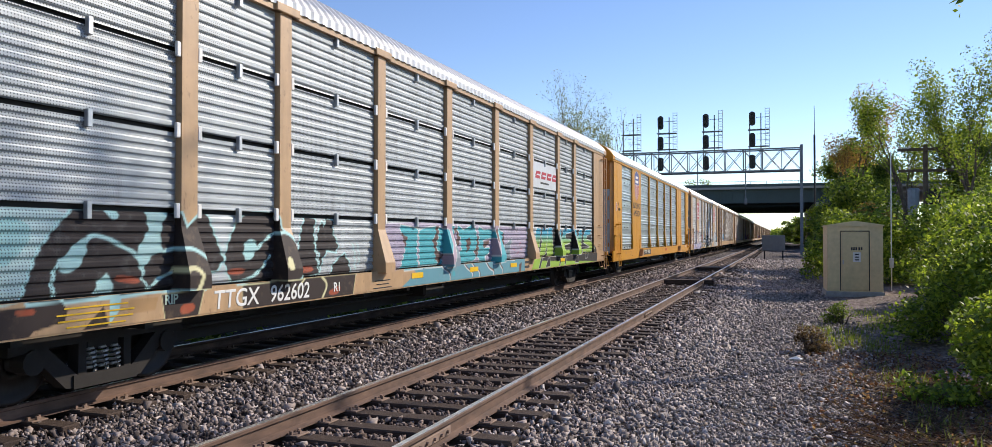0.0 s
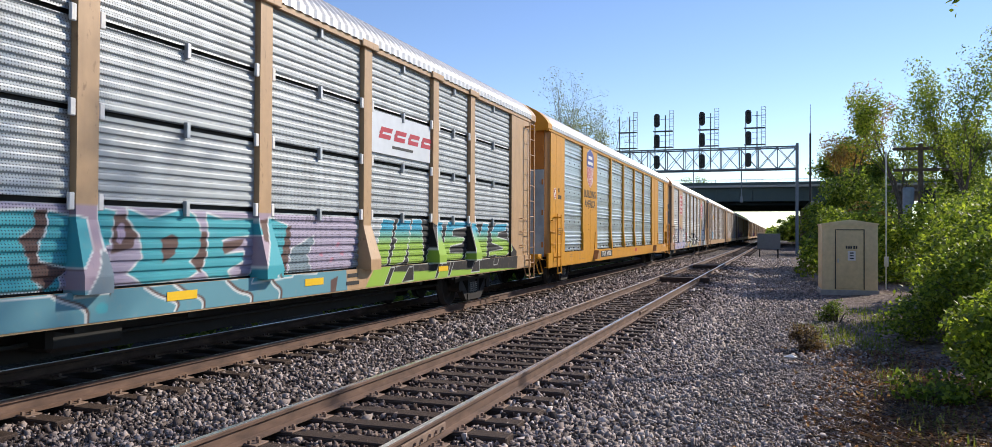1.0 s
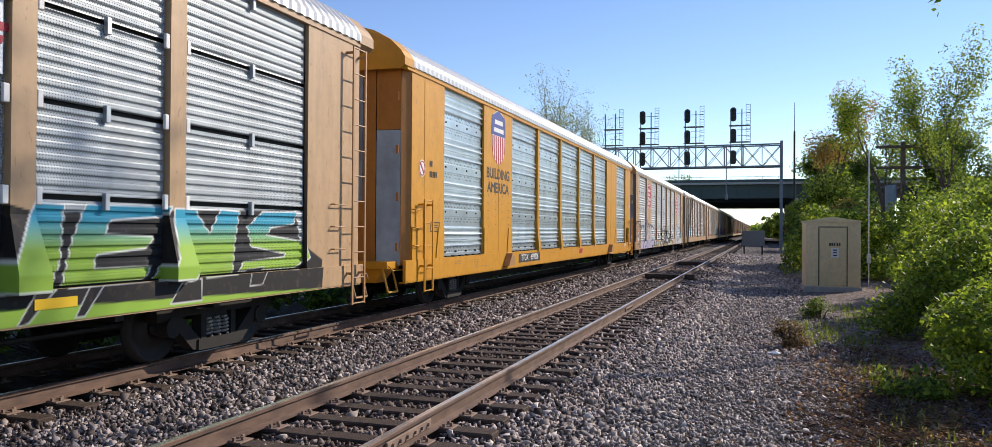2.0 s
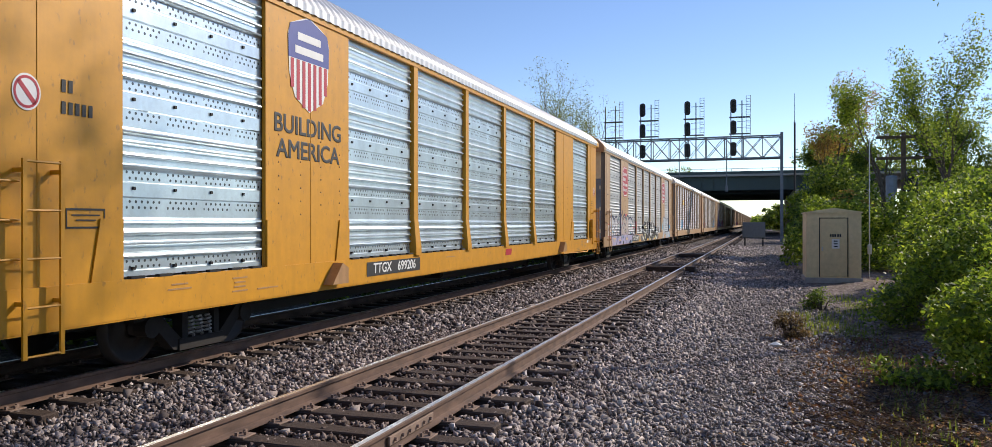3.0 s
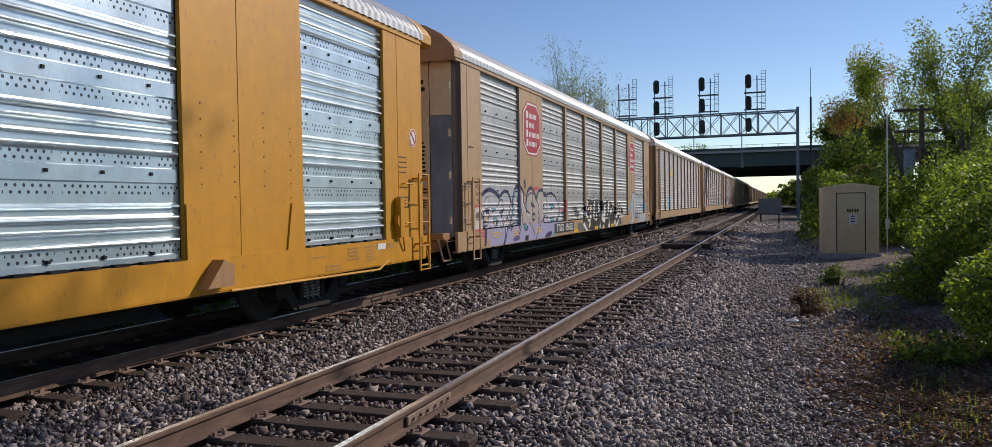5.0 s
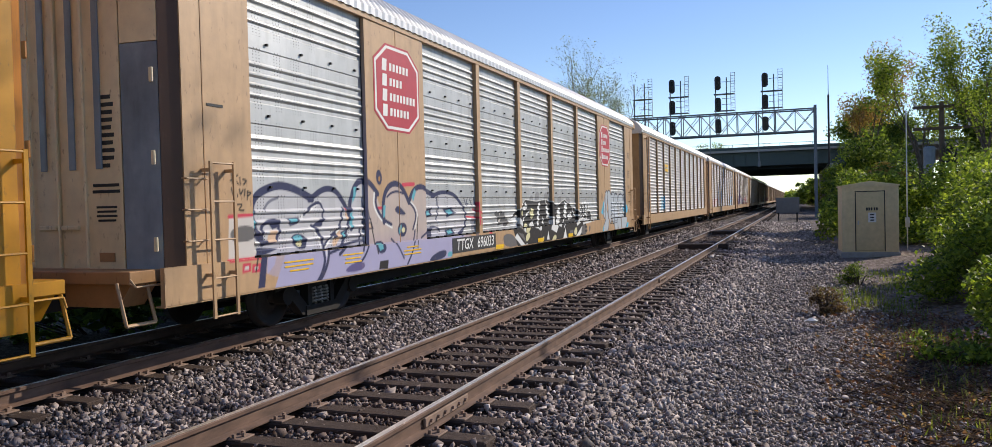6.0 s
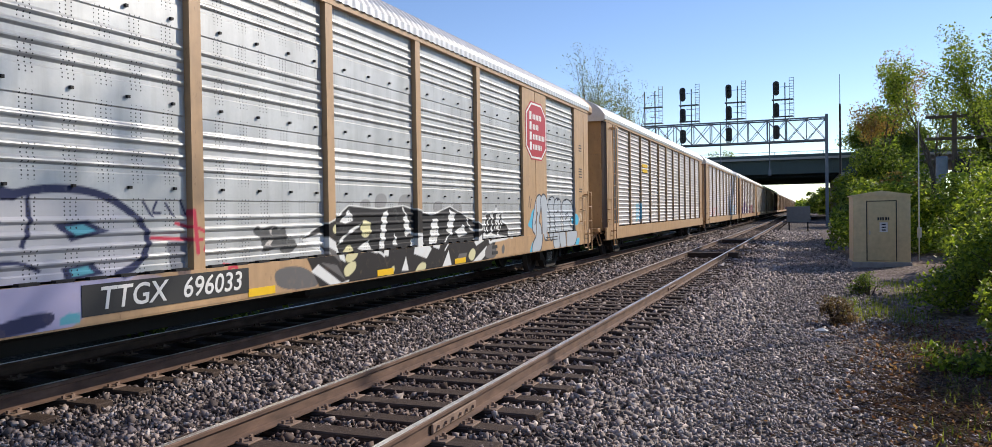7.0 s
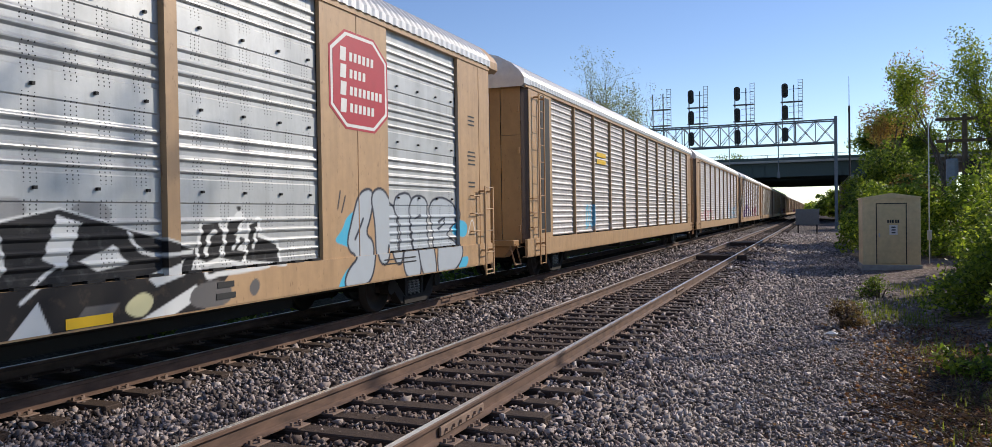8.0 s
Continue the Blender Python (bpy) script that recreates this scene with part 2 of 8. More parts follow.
def panel_mat(name, color, rough, metal, dots, sprayed=False, grime=0.3):
    """Galvanised sheet. dots: (pitch along, pitch up, radius, period, shift) of the punched holes; with a period they keep to
    two bands beside the smooth one, and without one they stand in groups a shift apart."""
    k = Mat(name, rough, metal)
    c = k.mix(k.ramp(k.noise(1.3, 6, (1, 1.4, 0.5)), (0.32, 0.0), (0.72, 1.0)), color, tuple(x * 0.70 for x in color))
    c = k.mix(k.math("MULTIPLY", k.ramp(k.noise(3.2, 5, (1, 3, 0.3)), (0.5, 0.0), (0.8, 1.0)), grime), c, (0.16, 0.13, 0.10))
    c = k.mix(k.math("MULTIPLY", k.ramp(k.voronoi(28, out="Color"), (0.2, 0.0), (0.9, 1.0)), 0.14), c, (0.32, 0.34, 0.36))
    if sprayed:
        c = spray(k, c, rough, metal)
    py, pz, r, per, shift = dots
    if per:
        band = k.math("FRACT", k.math("DIVIDE", k.math("SUBTRACT", k.axis(2), shift), per))
        rows = k.math("DIVIDE", k.math("SUBTRACT", band, 0.54), pz / per)
        step = k.math("FRACT", k.math("MULTIPLY", k.math("FLOOR", rows), 0.5))
        u = k.math("FRACT", k.math("ADD", k.math("DIVIDE", k.axis(1), py), step))
    else:
        rows = k.math("DIVIDE", k.axis(2), pz)
        u = k.math("FRACT", k.math("DIVIDE", k.axis(1), py))
    u = k.math("MULTIPLY", k.math("SUBTRACT", u, 0.5), py)
    v = k.math("MULTIPLY", k.math("SUBTRACT", k.math("FRACT", rows), 0.5), pz)
    d = k.math("SQRT", k.math("ADD", k.math("MULTIPLY", u, u), k.math("MULTIPLY", v, v)))
    hole = k.math("LESS_THAN", d, r)
    if shift and not per:
        hole = k.math("MULTIPLY", hole, k.math("LESS_THAN", k.math("FRACT", k.math("DIVIDE", k.axis(1), shift)), 0.46))
        hole = k.math("MULTIPLY", hole, k.math("GREATER_THAN", k.math("FRACT", k.math("DIVIDE", k.axis(2), 0.47)), 0.3))
    if per:
        low = k.math("MULTIPLY", k.math("GREATER_THAN", band, 0.54), k.math("LESS_THAN", band, 0.672))
        groups = k.math("GREATER_THAN", k.math("FRACT", k.math("DIVIDE", k.axis(1), 0.62)), 0.16)
        hole = k.math("MULTIPLY", k.math("MULTIPLY", hole, groups), k.math("MAXIMUM", low, k.math("GREATER_THAN", band, 0.87)))
    c = k.mix(k.math("MULTIPLY", hole, 0.9), c, (0.02, 0.02, 0.022))
    k.color(c)
    k.bump(k.noise(18, 4), 0.08, 0.01)
    return k.m


def car_paint(name, color, sprayed=False, dirt=0.35):
    k = Mat(name, 0.5)
    blotch = k.noise(6.0, 6)
    c = k.mix(k.ramp(blotch, (0.3, 0.0), (0.75, 1.0)), color, tuple(x * 0.85 for x in color))
    c = k.mix(k.math("MULTIPLY", k.ramp(k.noise(2.0, 5, (1, 3, 0.35)), (0.45, 0.0), (0.8, 1.0)), dirt), c, tuple(x * 0.35 for x in color))
    c = k.mix(k.math("MULTIPLY", k.ramp(k.noise(16, 6, (1, 1, 0.5)), (0.62, 0.0), (0.72, 1.0)), 0.5), c, (0.13, 0.06, 0.03))
    if sprayed:
        c = spray(k, c, 0.5, 0.0)
    k.color(c)
    k.bump(k.noise(30, 3), 0.05, 0.01)
    return k.m


TAN, YELLOW = (0.50, 0.315, 0.165), (0.62, 0.275, 0.006)
M_STONE, M_GROUND, M_BARK, M_TIE, M_RAIL = stone_mat(), ground_mat(), bark_mat(), tie_mat(), rail_mat()
M_PLATE = plain("rusty_plate", (0.30, 0.20, 0.145), 0.8, 0.1, 0.45)
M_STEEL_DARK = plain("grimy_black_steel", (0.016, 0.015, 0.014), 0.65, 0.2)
M_TRUCK = plain("rusty_cast_steel", (0.022, 0.017, 0.014), 0.8, 0.1, 0.5)
M_WHEEL = plain("wheel_steel", (0.04, 0.032, 0.028), 0.6, 0.4)
M_SLOT = plain("slot_black", (0.008, 0.008, 0.009), 0.8)
M_GALV = plain("galvanised_steel", (0.50, 0.52, 0.53), 0.45, 0.6)
M_GANTRY = plain("weathered_aluminium", (0.15, 0.18, 0.21), 0.55, 0.3)
M_SIGNAL = plain("signal_black", (0.012, 0.012, 0.014), 0.45)
M_LENS = plain("dark_lens", (0.02, 0.02, 0.025), 0.1)
M_WHITE = plain("white_marking", (0.75, 0.74, 0.71), 0.6, 0, 0.12)
M_BLACK = plain("black_marking", (0.02, 0.02, 0.02), 0.6)
M_RED = plain("red_marking", (0.44, 0.014, 0.032), 0.5, 0, 0.15)
M_BLUE = plain("blue_marking", (0.05, 0.07, 0.28), 0.5, 0, 0.15)
M_REFLECT = plain("yellow_reflector", (0.85, 0.52, 0.02), 0.4, 0, 0.1)
M_ROOF = plain("galvanised_roof", (0.66, 0.65, 0.63), 0.42, 0.45, 0.18)
M_BLUEGREY = paint_mat("blue_grey_door_edge", (0.25, 0.31, 0.37), 0.5, 0.75, dirt_color=(0.035, 0.04, 0.05))
M_PALEBLUE = paint_mat("pale_blue_grey_door_edge", (0.36, 0.46, 0.55), 0.5, 0.6, dirt_color=(0.10, 0.09, 0.08))
M_SHED = paint_mat("beige_sheet_metal", (0.80, 0.62, 0.34), 0.5, 0.15)
M_SHED_DOOR = paint_mat("beige_door", (0.74, 0.575, 0.31), 0.5, 0.15)
M_CONCRETE = plain("concrete", (0.42, 0.40, 0.37), 0.85, 0, 0.3)
M_GIRDER = plain("green_girder_paint", (0.055, 0.085, 0.085), 0.6, 0, 0.3)
M_CABINET = plain("dull_grey_cabinet", (0.17, 0.18, 0.18), 0.6)
M_WOODPOLE = plain("pole_wood", (0.11, 0.085, 0.065), 0.9, 0, 0.4)
M_LEAF = leaf_mat("fresh_leaves", (0.045, 0.078, 0.014), (0.145, 0.21, 0.032), (0.32, 0.38, 0.07))
M_LEAF_DARK = leaf_mat("deep_green_leaves", (0.028, 0.052, 0.014), (0.09, 0.145, 0.03), (0.22, 0.28, 0.06))
M_LEAF_RED = leaf_mat("russet_buds", (0.16, 0.085, 0.035), (0.30, 0.18, 0.07), (0.33, 0.28, 0.09))
M_LEAF_PALE = leaf_mat("pale_spring_leaves", (0.12, 0.15, 0.06), (0.17, 0.19, 0.09), (0.24, 0.26, 0.13))
M_DRY = leaf_mat("dry_twigs", (0.03, 0.02, 0.015), (0.11, 0.07, 0.05), (0.26, 0.19, 0.14))
M_DEAD = leaf_mat("fallen_leaves", (0.06, 0.03, 0.024), (0.15, 0.068, 0.054), (0.28, 0.19, 0.155))
M_GRASS = leaf_mat("grass_blades", (0.05, 0.08, 0.015), (0.13, 0.17, 0.035), (0.24, 0.26, 0.07))

# ---------------------------------------------------------------- ground
RAIL_NEAR, RAIL_FAR, HALF_GAUGE = -3.65, -7.93, 0.7525
TIE_TOP = -0.185


def ground_z(x, y):
    """Height of the bare ground: the track bed, its shoulder and the lower dirt strip."""
    x = np.asarray(x, float)
    bed = -0.27
    low = -0.36 + 0.05 * np.clip(x - 2.0, 0, 30)
    t = np.clip((x + 2.2) / 1.2, 0, 1)
    z = bed + (low - bed) * (t * t * (3 - 2 * t))
    t = np.clip((-9.6 - x) / 1.5, 0, 1)
    return z - 0.5 * t


def build_ground():
    xs = np.concatenate([np.linspace(-900, -30, 12), np.linspace(-28, -11, 10), np.linspace(-10.5, 7, 110), np.linspace(8, 60, 20), np.linspace(80, 900, 10)])
    ys = np.concatenate([np.linspace(-300, -10, 10), np.linspace(-8, 1, 10), np.linspace(1.2, 30, 180), np.linspace(31, 120, 90), np.linspace(125, 500, 40), np.linspace(560, 3500, 16)])
    gx, gy = np.meshgrid(xs, ys)
    gz = ground_z(gx, gy)
    rng = np.random.default_rng(4)
    fine = (gx > -10.5) & (gx < 7) & (gy > 0) & (gy < 60)
    gz = gz + np.where(fine, rng.normal(0, 0.012, gx.shape), 0)
    nx, ny = len(xs), len(ys)
    i = np.arange(nx * ny).reshape(ny, nx)
    faces = np.stack([i[:-1, :-1], i[:-1, 1:], i[1:, 1:], i[1:, :-1]], -1).reshape(-1, 4)
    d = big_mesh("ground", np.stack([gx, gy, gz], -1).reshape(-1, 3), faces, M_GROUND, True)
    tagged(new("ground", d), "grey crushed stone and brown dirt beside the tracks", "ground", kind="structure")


build_ground()


def rails(name, cx, label):
    ob = tagged(new(name), label, "railway track", kind="structure")
    prof = [(-0.07, -0.172), (0.07, -0.172), (0.07, -0.16), (0.012, -0.14), (0.009, -0.05), (0.036, -0.036), (0.037, -0.008), (0.028, 0.0),
            (-0.028, 0.0), (-0.037, -0.008), (-0.036, -0.036), (-0.009, -0.05), (-0.012, -0.14), (-0.07, -0.16)]
    ys = [-40, 0, 20, 60, 150, 400, 1200]
    for s in (-1, 1):
        m = Mesh()
        m.sweep([(x + cx + s * HALF_GAUGE, z) for x, z in prof], ys)
        r = part("rail", m, M_RAIL, ob, "rust-brown steel rail with a worn bright top")
        a = r.data.attributes.new("running", "FLOAT", "POINT")
        a.data.foreach_set("value", [1.0 if v.co.z > -0.001 else 0.0 for v in r.data.vertices])
    return ob


track_near = rails("track_near", RAIL_NEAR, "single railway track of rusty rails on dark wooden ties")
track_far = rails("track_far", RAIL_FAR, "railway track under the passing train")


# ---------------------------------------------------------------- the train
PITCH, FIRST, SPEED = 28.4, 1.7, 8.85
SIDE, SILL_LO, SILL_HI, EAVE = 1.58, 0.72, 1.08, 4.78
SIDE0, SIDE1 = 1.2, 27.5           # where a car's side begins and ends along it

GLYPHS = {
    "G": [[(0.9, 0.85), (0.6, 1), (0.2, 0.85), (0.05, 0.45), (0.25, 0.08), (0.7, 0.05), (0.9, 0.3), (0.85, 0.5), (0.5, 0.5)]],
    "A": [[(0.0, 0), (0.35, 0.95), (0.55, 0.95), (0.9, 0)], [(0.2, 0.35), (0.75, 0.35)]],
    "S": [[(0.9, 0.85), (0.5, 1), (0.1, 0.8), (0.3, 0.55), (0.75, 0.45), (0.9, 0.2), (0.5, 0), (0.05, 0.12)]],
    "K": [[(0.1, 0), (0.15, 1)], [(0.9, 0.95), (0.2, 0.5), (0.95, 0.02)]],
    "I": [[(0.5, 0), (0.5, 1)]],
    "N": [[(0.05, 0), (0.15, 1), (0.8, 0.02), (0.95, 1)]],
    "D": [[(0.1, 0), (0.15, 1), (0.6, 0.95), (0.92, 0.55), (0.65, 0.05), (0.1, 0.0)]],
    "E": [[(0.9, 0.95), (0.15, 0.95), (0.1, 0.03), (0.9, 0.05)], [(0.12, 0.5), (0.75, 0.52)]],
    "P": [[(0.1, 0), (0.15, 1), (0.75, 0.95), (0.85, 0.65), (0.6, 0.45), (0.15, 0.45)]],
    "R": [[(0.1, 0), (0.15, 1), (0.75, 0.95), (0.85, 0.65), (0.5, 0.48), (0.15, 0.48)], [(0.4, 0.45), (0.95, 0)]],
    "L": [[(0.15, 1), (0.1, 0.03), (0.9, 0.05)]],
    "U": [[(0.1, 1), (0.12, 0.2), (0.5, 0.02), (0.85, 0.2), (0.92, 1)]],
    "M": [[(0.0, 0), (0.15, 1), (0.5, 0.35), (0.85, 1), (1, 0)]],
    "T": [[(0, 0.97), (1, 0.97)], [(0.5, 0.95), (0.45, 0)]],
}


def rounded(pts):
    """Cuts the corners of a line twice, for rounder letters."""
    for _ in range(2):
        q = [pts[0]]
        for (a, b), (c, e) in zip(pts, pts[1:]):
            q += [(0.75 * a + 0.25 * c, 0.75 * b + 0.25 * e), (0.25 * a + 0.75 * c, 0.25 * b + 0.75 * e)]
        pts = q + [pts[-1]]
    return pts


class Spray:
    """Layers of spray paint on a car's side, in metres along it and up: filled outlines and strokes, each over the one before."""

    def __init__(self):
        self.layers = []

    def fill(self, colour, pts, edge=None, w=0.0, a=1.0, soft=False):
        """A filled outline, with a line of colour edge and width w round it."""
        if soft:
            for _ in range(2):
                q = []
                for (ay, az), (by, bz) in zip(pts, pts[1:] + pts[:1]):
                    q += [(0.75 * ay + 0.25 * by, 0.75 * az + 0.25 * bz), (0.25 * ay + 0.75 * by, 0.25 * az + 0.75 * bz)]
                pts = q
        if edge:
            self.layers.append((edge, a, pts, w, True))
        self.layers.append((colour, a, pts, 0.0, True))

    def stroke(self, colour, w, pts, a=1.0):
        """A line of half width w."""
        self.layers.append((colour, a, rounded(pts) if len(pts) > 2 else pts, w, False))

    def letters(self, shapes, y0, y1, z0, z1, w, colour, edge=None, a=1.0):
        """Plain brush letters side by side."""
        cell = (y1 - y0) / len(shapes)
        for col, grow_ in ((edge, 0.03), (colour, 0.0)):
            for i, ch in enumerate(shapes):
                for line in GLYPHS[ch]:
                    if col:
                        self.stroke(col, w + grow_, [(y0 + cell * (i + 0.1 + 0.8 * u), z0 + (z1 - z0) * v) for u, v in line], a)

    def span(self):
        ys = [q[0] for l in self.layers for q in l[2]]
        return min(ys), max(ys)

    def top(self):
        return max(q[1] for l in self.layers for q in l[2])

    def cover(self, y, z):
        """Colour, already weighted by its cover, and cover at the points (y, z)."""
        out = np.zeros((len(y), 4))
        ylo, yhi, zlo, zhi = y.min(), y.max(), z.min(), z.max()
        for colour, a, pts, w, closed in self.layers:
            q = np.array(pts)
            m = w + 0.04
            if q[:, 0].min() - m > yhi or q[:, 0].max() + m < ylo or q[:, 1].min() - m > zhi or q[:, 1].max() + m < zlo:
                continue
            sel = np.where((y > q[:, 0].min() - m) & (y < q[:, 0].max() + m) & (z > q[:, 1].min() - m) & (z < q[:, 1].max() + m))[0]
            if not len(sel):
                continue
            py, pz = y[sel], z[sel]
            d, inside = np.full(len(sel), 9.0), np.zeros(len(sel), bool)
            ends = np.roll(q, -1, 0) if closed else q[1:]
            for (ay, az), (by, bz) in zip(q, ends):
                ey, ez = by - ay, bz - az
                t = np.clip(((py - ay) * ey + (pz - az) * ez) / (ey * ey + ez * ez + 1e-9), 0, 1)
                d = np.minimum(d, np.hypot(py - ay - t * ey, pz - az - t * ez))
                if closed and az != bz:
                    inside ^= ((az > pz) != (bz > pz)) & (py < ay + (pz - az) / (bz - az) * ey)
            d = np.where(inside, -d, d) - w
            k = np.clip(0.5 - d / 0.013, 0, 1) * a
            if isinstance(colour[0], tuple):
                g = np.clip((pz - colour[2]) / 0.3, 0, 1)[:, None]
                rgb = np.array(colour[0])[None] * (1 - g) + np.array(colour[1])[None] * g
            else:
                rgb = np.array(colour)[None]
            out[sel, :3] = out[sel, :3] * (1 - k)[:, None] + rgb * k[:, None]
            out[sel, 3] = out[sel, 3] * (1 - k) + k
        return out


def spray_on(d, paint):
    co = np.empty(len(d.vertices) * 3, np.float32)
    d.vertices.foreach_get("co", co)
    co = co.reshape(-1, 3).astype(float)
    vals = paint.cover(co[:, 1], co[:, 2])
    d.attributes.new("spray", "FLOAT_COLOR", "POINT").data.foreach_set("color", vals.astype(np.float32).ravel())


def ribs(kind, z):
    """How far the sheet stands out at height z."""
    u = z - 1.1
    if kind == "fine":
        v = abs((u / 0.118) % 1.0 - 0.5)
        return 0.021 * min(1.0, max(0.0, (0.37 - v) / 0.13))
    if kind == "bands":
        v = ((u - 0.195) % 0.955) / 0.955
        if v < 0.52:
            return 0.048 * max(0.0, math.sin(2 * math.pi * v / 0.13)) ** 0.8
        return 0.020 if 0.68 < v < 0.86 else 0.0
    if kind == "pressed":
        v = ((u - 0.07) % 0.94) / 0.94
        if 0.06 < v < 0.62:
            return 0.030 * max(0.0, math.sin(2 * math.pi * (v - 0.06) / 0.14)) ** 0.8
        return 0.012 if v > 0.72 else 0.0
    return 0.026 * max(0.0, math.sin(2 * math.pi * u / 0.15)) ** 0.8


def sheet(kind, y0, y1, z0, z1, dz, dy_low=0.0, zone=2.15):
    """One corrugated side panel; below the zone height its columns are dy_low apart."""
    m = Mesh()
    zs = list(np.arange(z0, z1 - 1e-6, dz)) + [z1]

    def block(zz, ny):
        ys = np.linspace(y0, y1, ny + 1)
        vs, fs, k = [], [], ny + 1
        for z in zz:
            x = SIDE - 0.075 + ribs(kind, z)
            for y in ys:
                e = min(y - y0, y1 - y)
                vs.append((x if e > 0.03 else SIDE - 0.075, y, z))
        for j in range(len(zz) - 1):
            for i in range(ny):
                a = j * k + i
                fs.append((a, a + 1, a + 1 + k, a + k))
        m.add(vs, fs)

    if dy_low and z0 < zone:
        lowz = [z for z in zs if z <= zone + dz * 0.5]
        block(lowz, max(2, int((y1 - y0) / dy_low)))
        rest = [z for z in zs if z >= lowz[-1] - 1e-9]
    else:
        rest = zs
    if len(rest) > 1:
        ys = [y0, y0 + 0.04, (y0 + y1) / 2, y1 - 0.04, y1]
        vs, fs = [], []
        for z in rest:
            x = SIDE - 0.075 + ribs(kind, z)
            for i, y in enumerate(ys):
                vs.append((SIDE - 0.075 if i in (0, 4) else x, y, z))
        for j in range(len(rest) - 1):
            for i in range(4):
                a = j * 5 + i
                fs.append((a, a + 1, a + 6, a + 5))
        m.add(vs, fs)
    return m


def wall_grid(m, x, y0, y1, z0, z1, step, zone=9.0):
    """The outer face of a flat sheet as a grid, coarse above the zone height, with its edges turned in."""
    ny = max(1, int((y1 - y0) / step))
    top = min(zone, z1)
    nz = max(1, int((top - z0) / step))
    zs = [z0 + (top - z0) * j / nz for j in range(nz + 1)] + ([z1] if top < z1 else [])
    vs = [(x, y0 + (y1 - y0) * i / ny, z) for z in zs for i in range(ny + 1)]
    fs = [(j * (ny + 1) + i, j * (ny + 1) + i + 1, (j + 1) * (ny + 1) + i + 1, (j + 1) * (ny + 1) + i) for j in range(len(zs) - 1) for i in range(ny)]
    m.add(vs, fs)
    m.box(x - 0.06, x - 0.004, y0, y1, z0, z1)


def post_mesh(y, half, boot, zone, step):
    """An upright post; its foot flares out over the sill as a boot."""
    m = Mesh()
    cols = 12 if step else 2
    zs = list(np.arange(SILL_HI - 0.02, zone, step)) + [zone, EAVE - 0.02] if step else [SILL_HI - 0.02, 1.2, 1.75, 1.95, EAVE - 0.02]
    vs, fs = [], []
    for z in zs:
        f = max(0.0, min(1.0, (1.78 - z) / 0.55)) if boot else 0.0
        out, wd = SIDE + 0.012 + (0.17 if half > 0.1 else 0.06) * f, half * (1 + 0.35 * f)
        row = [(SIDE - 0.09, y - wd, z)] + [(out, y - wd + 2 * wd * i / cols, z) for i in range(cols + 1)] + [(SIDE - 0.09, y + wd, z)]
        vs += row
    k = cols + 3
    for j in range(len(zs) - 1):
        for i in range(k - 1):
            a = j * k + i
            fs.append((a, a + 1, a + 1 + k, a + k))
    fs += [tuple(range(k))[::-1], tuple(range(len(vs) - k, len(vs)))]
    m.add(vs, fs)
    return m


def roof_mesh(step, rib, start, fin):
    """Arched roof sheet with pressed cross ribs."""
    m = Mesh()
    arc = [(SIDE + 0.03, EAVE - 0.02), (SIDE + 0.03, EAVE + 0.10), (SIDE - 0.05, EAVE + 0.22), (SIDE - 0.25, EAVE + 0.42), (SIDE - 0.6, EAVE + 0.62), (SIDE - 1.05, EAVE + 0.75), (0, EAVE + 0.80)]
    arc = arc + [(-x, z) for x, z in arc[-2::-1]]
    ys = np.arange(start - 0.25, fin + 0.25 + 1e-6, step)
    vs, fs, k = [], [], len(arc)
    for j, y in enumerate(ys):
        up = rib * (1 if j % 4 in (1, 2) else 0) if 2 < j < len(ys) - 3 else 0
        for x, z in arc:
            n = Vector((x / 1.6, 0, 0.6 if z > EAVE + 0.15 else 0.05)).normalized()
            vs.append((x + n.x * up, y, z + n.z * up))
    for j in range(len(ys) - 1):
        for i in range(k - 1):
            a = j * k + i
            fs.append((a, a + 1, a + 1 + k, a + k))
    m.add(vs, fs)
    return m


def text_mesh(body, size, material, name="lettering", weight=0.0):
    c = bpy.data.curves.new(name, "FONT")
    c.body, c.size, c.extrude, c.resolution_u, c.bevel_depth, c.bevel_resolution = body, size, 0.002, 3, weight, 0
    c.align_x, c.align_y = "CENTER", "CENTER"
    ob = bpy.data.objects.new(name, c)
    scene.collection.objects.link(ob)
    d = bpy.data.meshes.new_from_object(ob.evaluated_get(bpy.context.evaluated_depsgraph_get()))
    bpy.data.objects.remove(ob)
    bpy.data.curves.remove(c)
    d.materials.clear()
    d.materials.append(material)
    d.name = name
    return d


def lettering(parent, body, size, material, x, y, z, stretch=1.0, lean=0.0, weight=0.004):
    """Lettering on the side that faces +x, centred at y, z."""
    ob = part("lettering", text_mesh(body, size, material, weight=weight), material, parent)
    m = Matrix(((0, 0, 0.12, x), (stretch, lean, 0, y), (0, 1, 0, z), (0, 0, 0, 1)))
    ob.data.transform(m)
    return ob


def side_shape(parent, name, outline, material, x, t=0.003, label=""):
    """A flat painted shape or plate on the side that faces +x; outline of (y, z)."""
    m = Mesh()
    m.prism(outline, x, x + t, lambda u, v, w: (w, u, v))
    return part(name, m, material, parent, label)


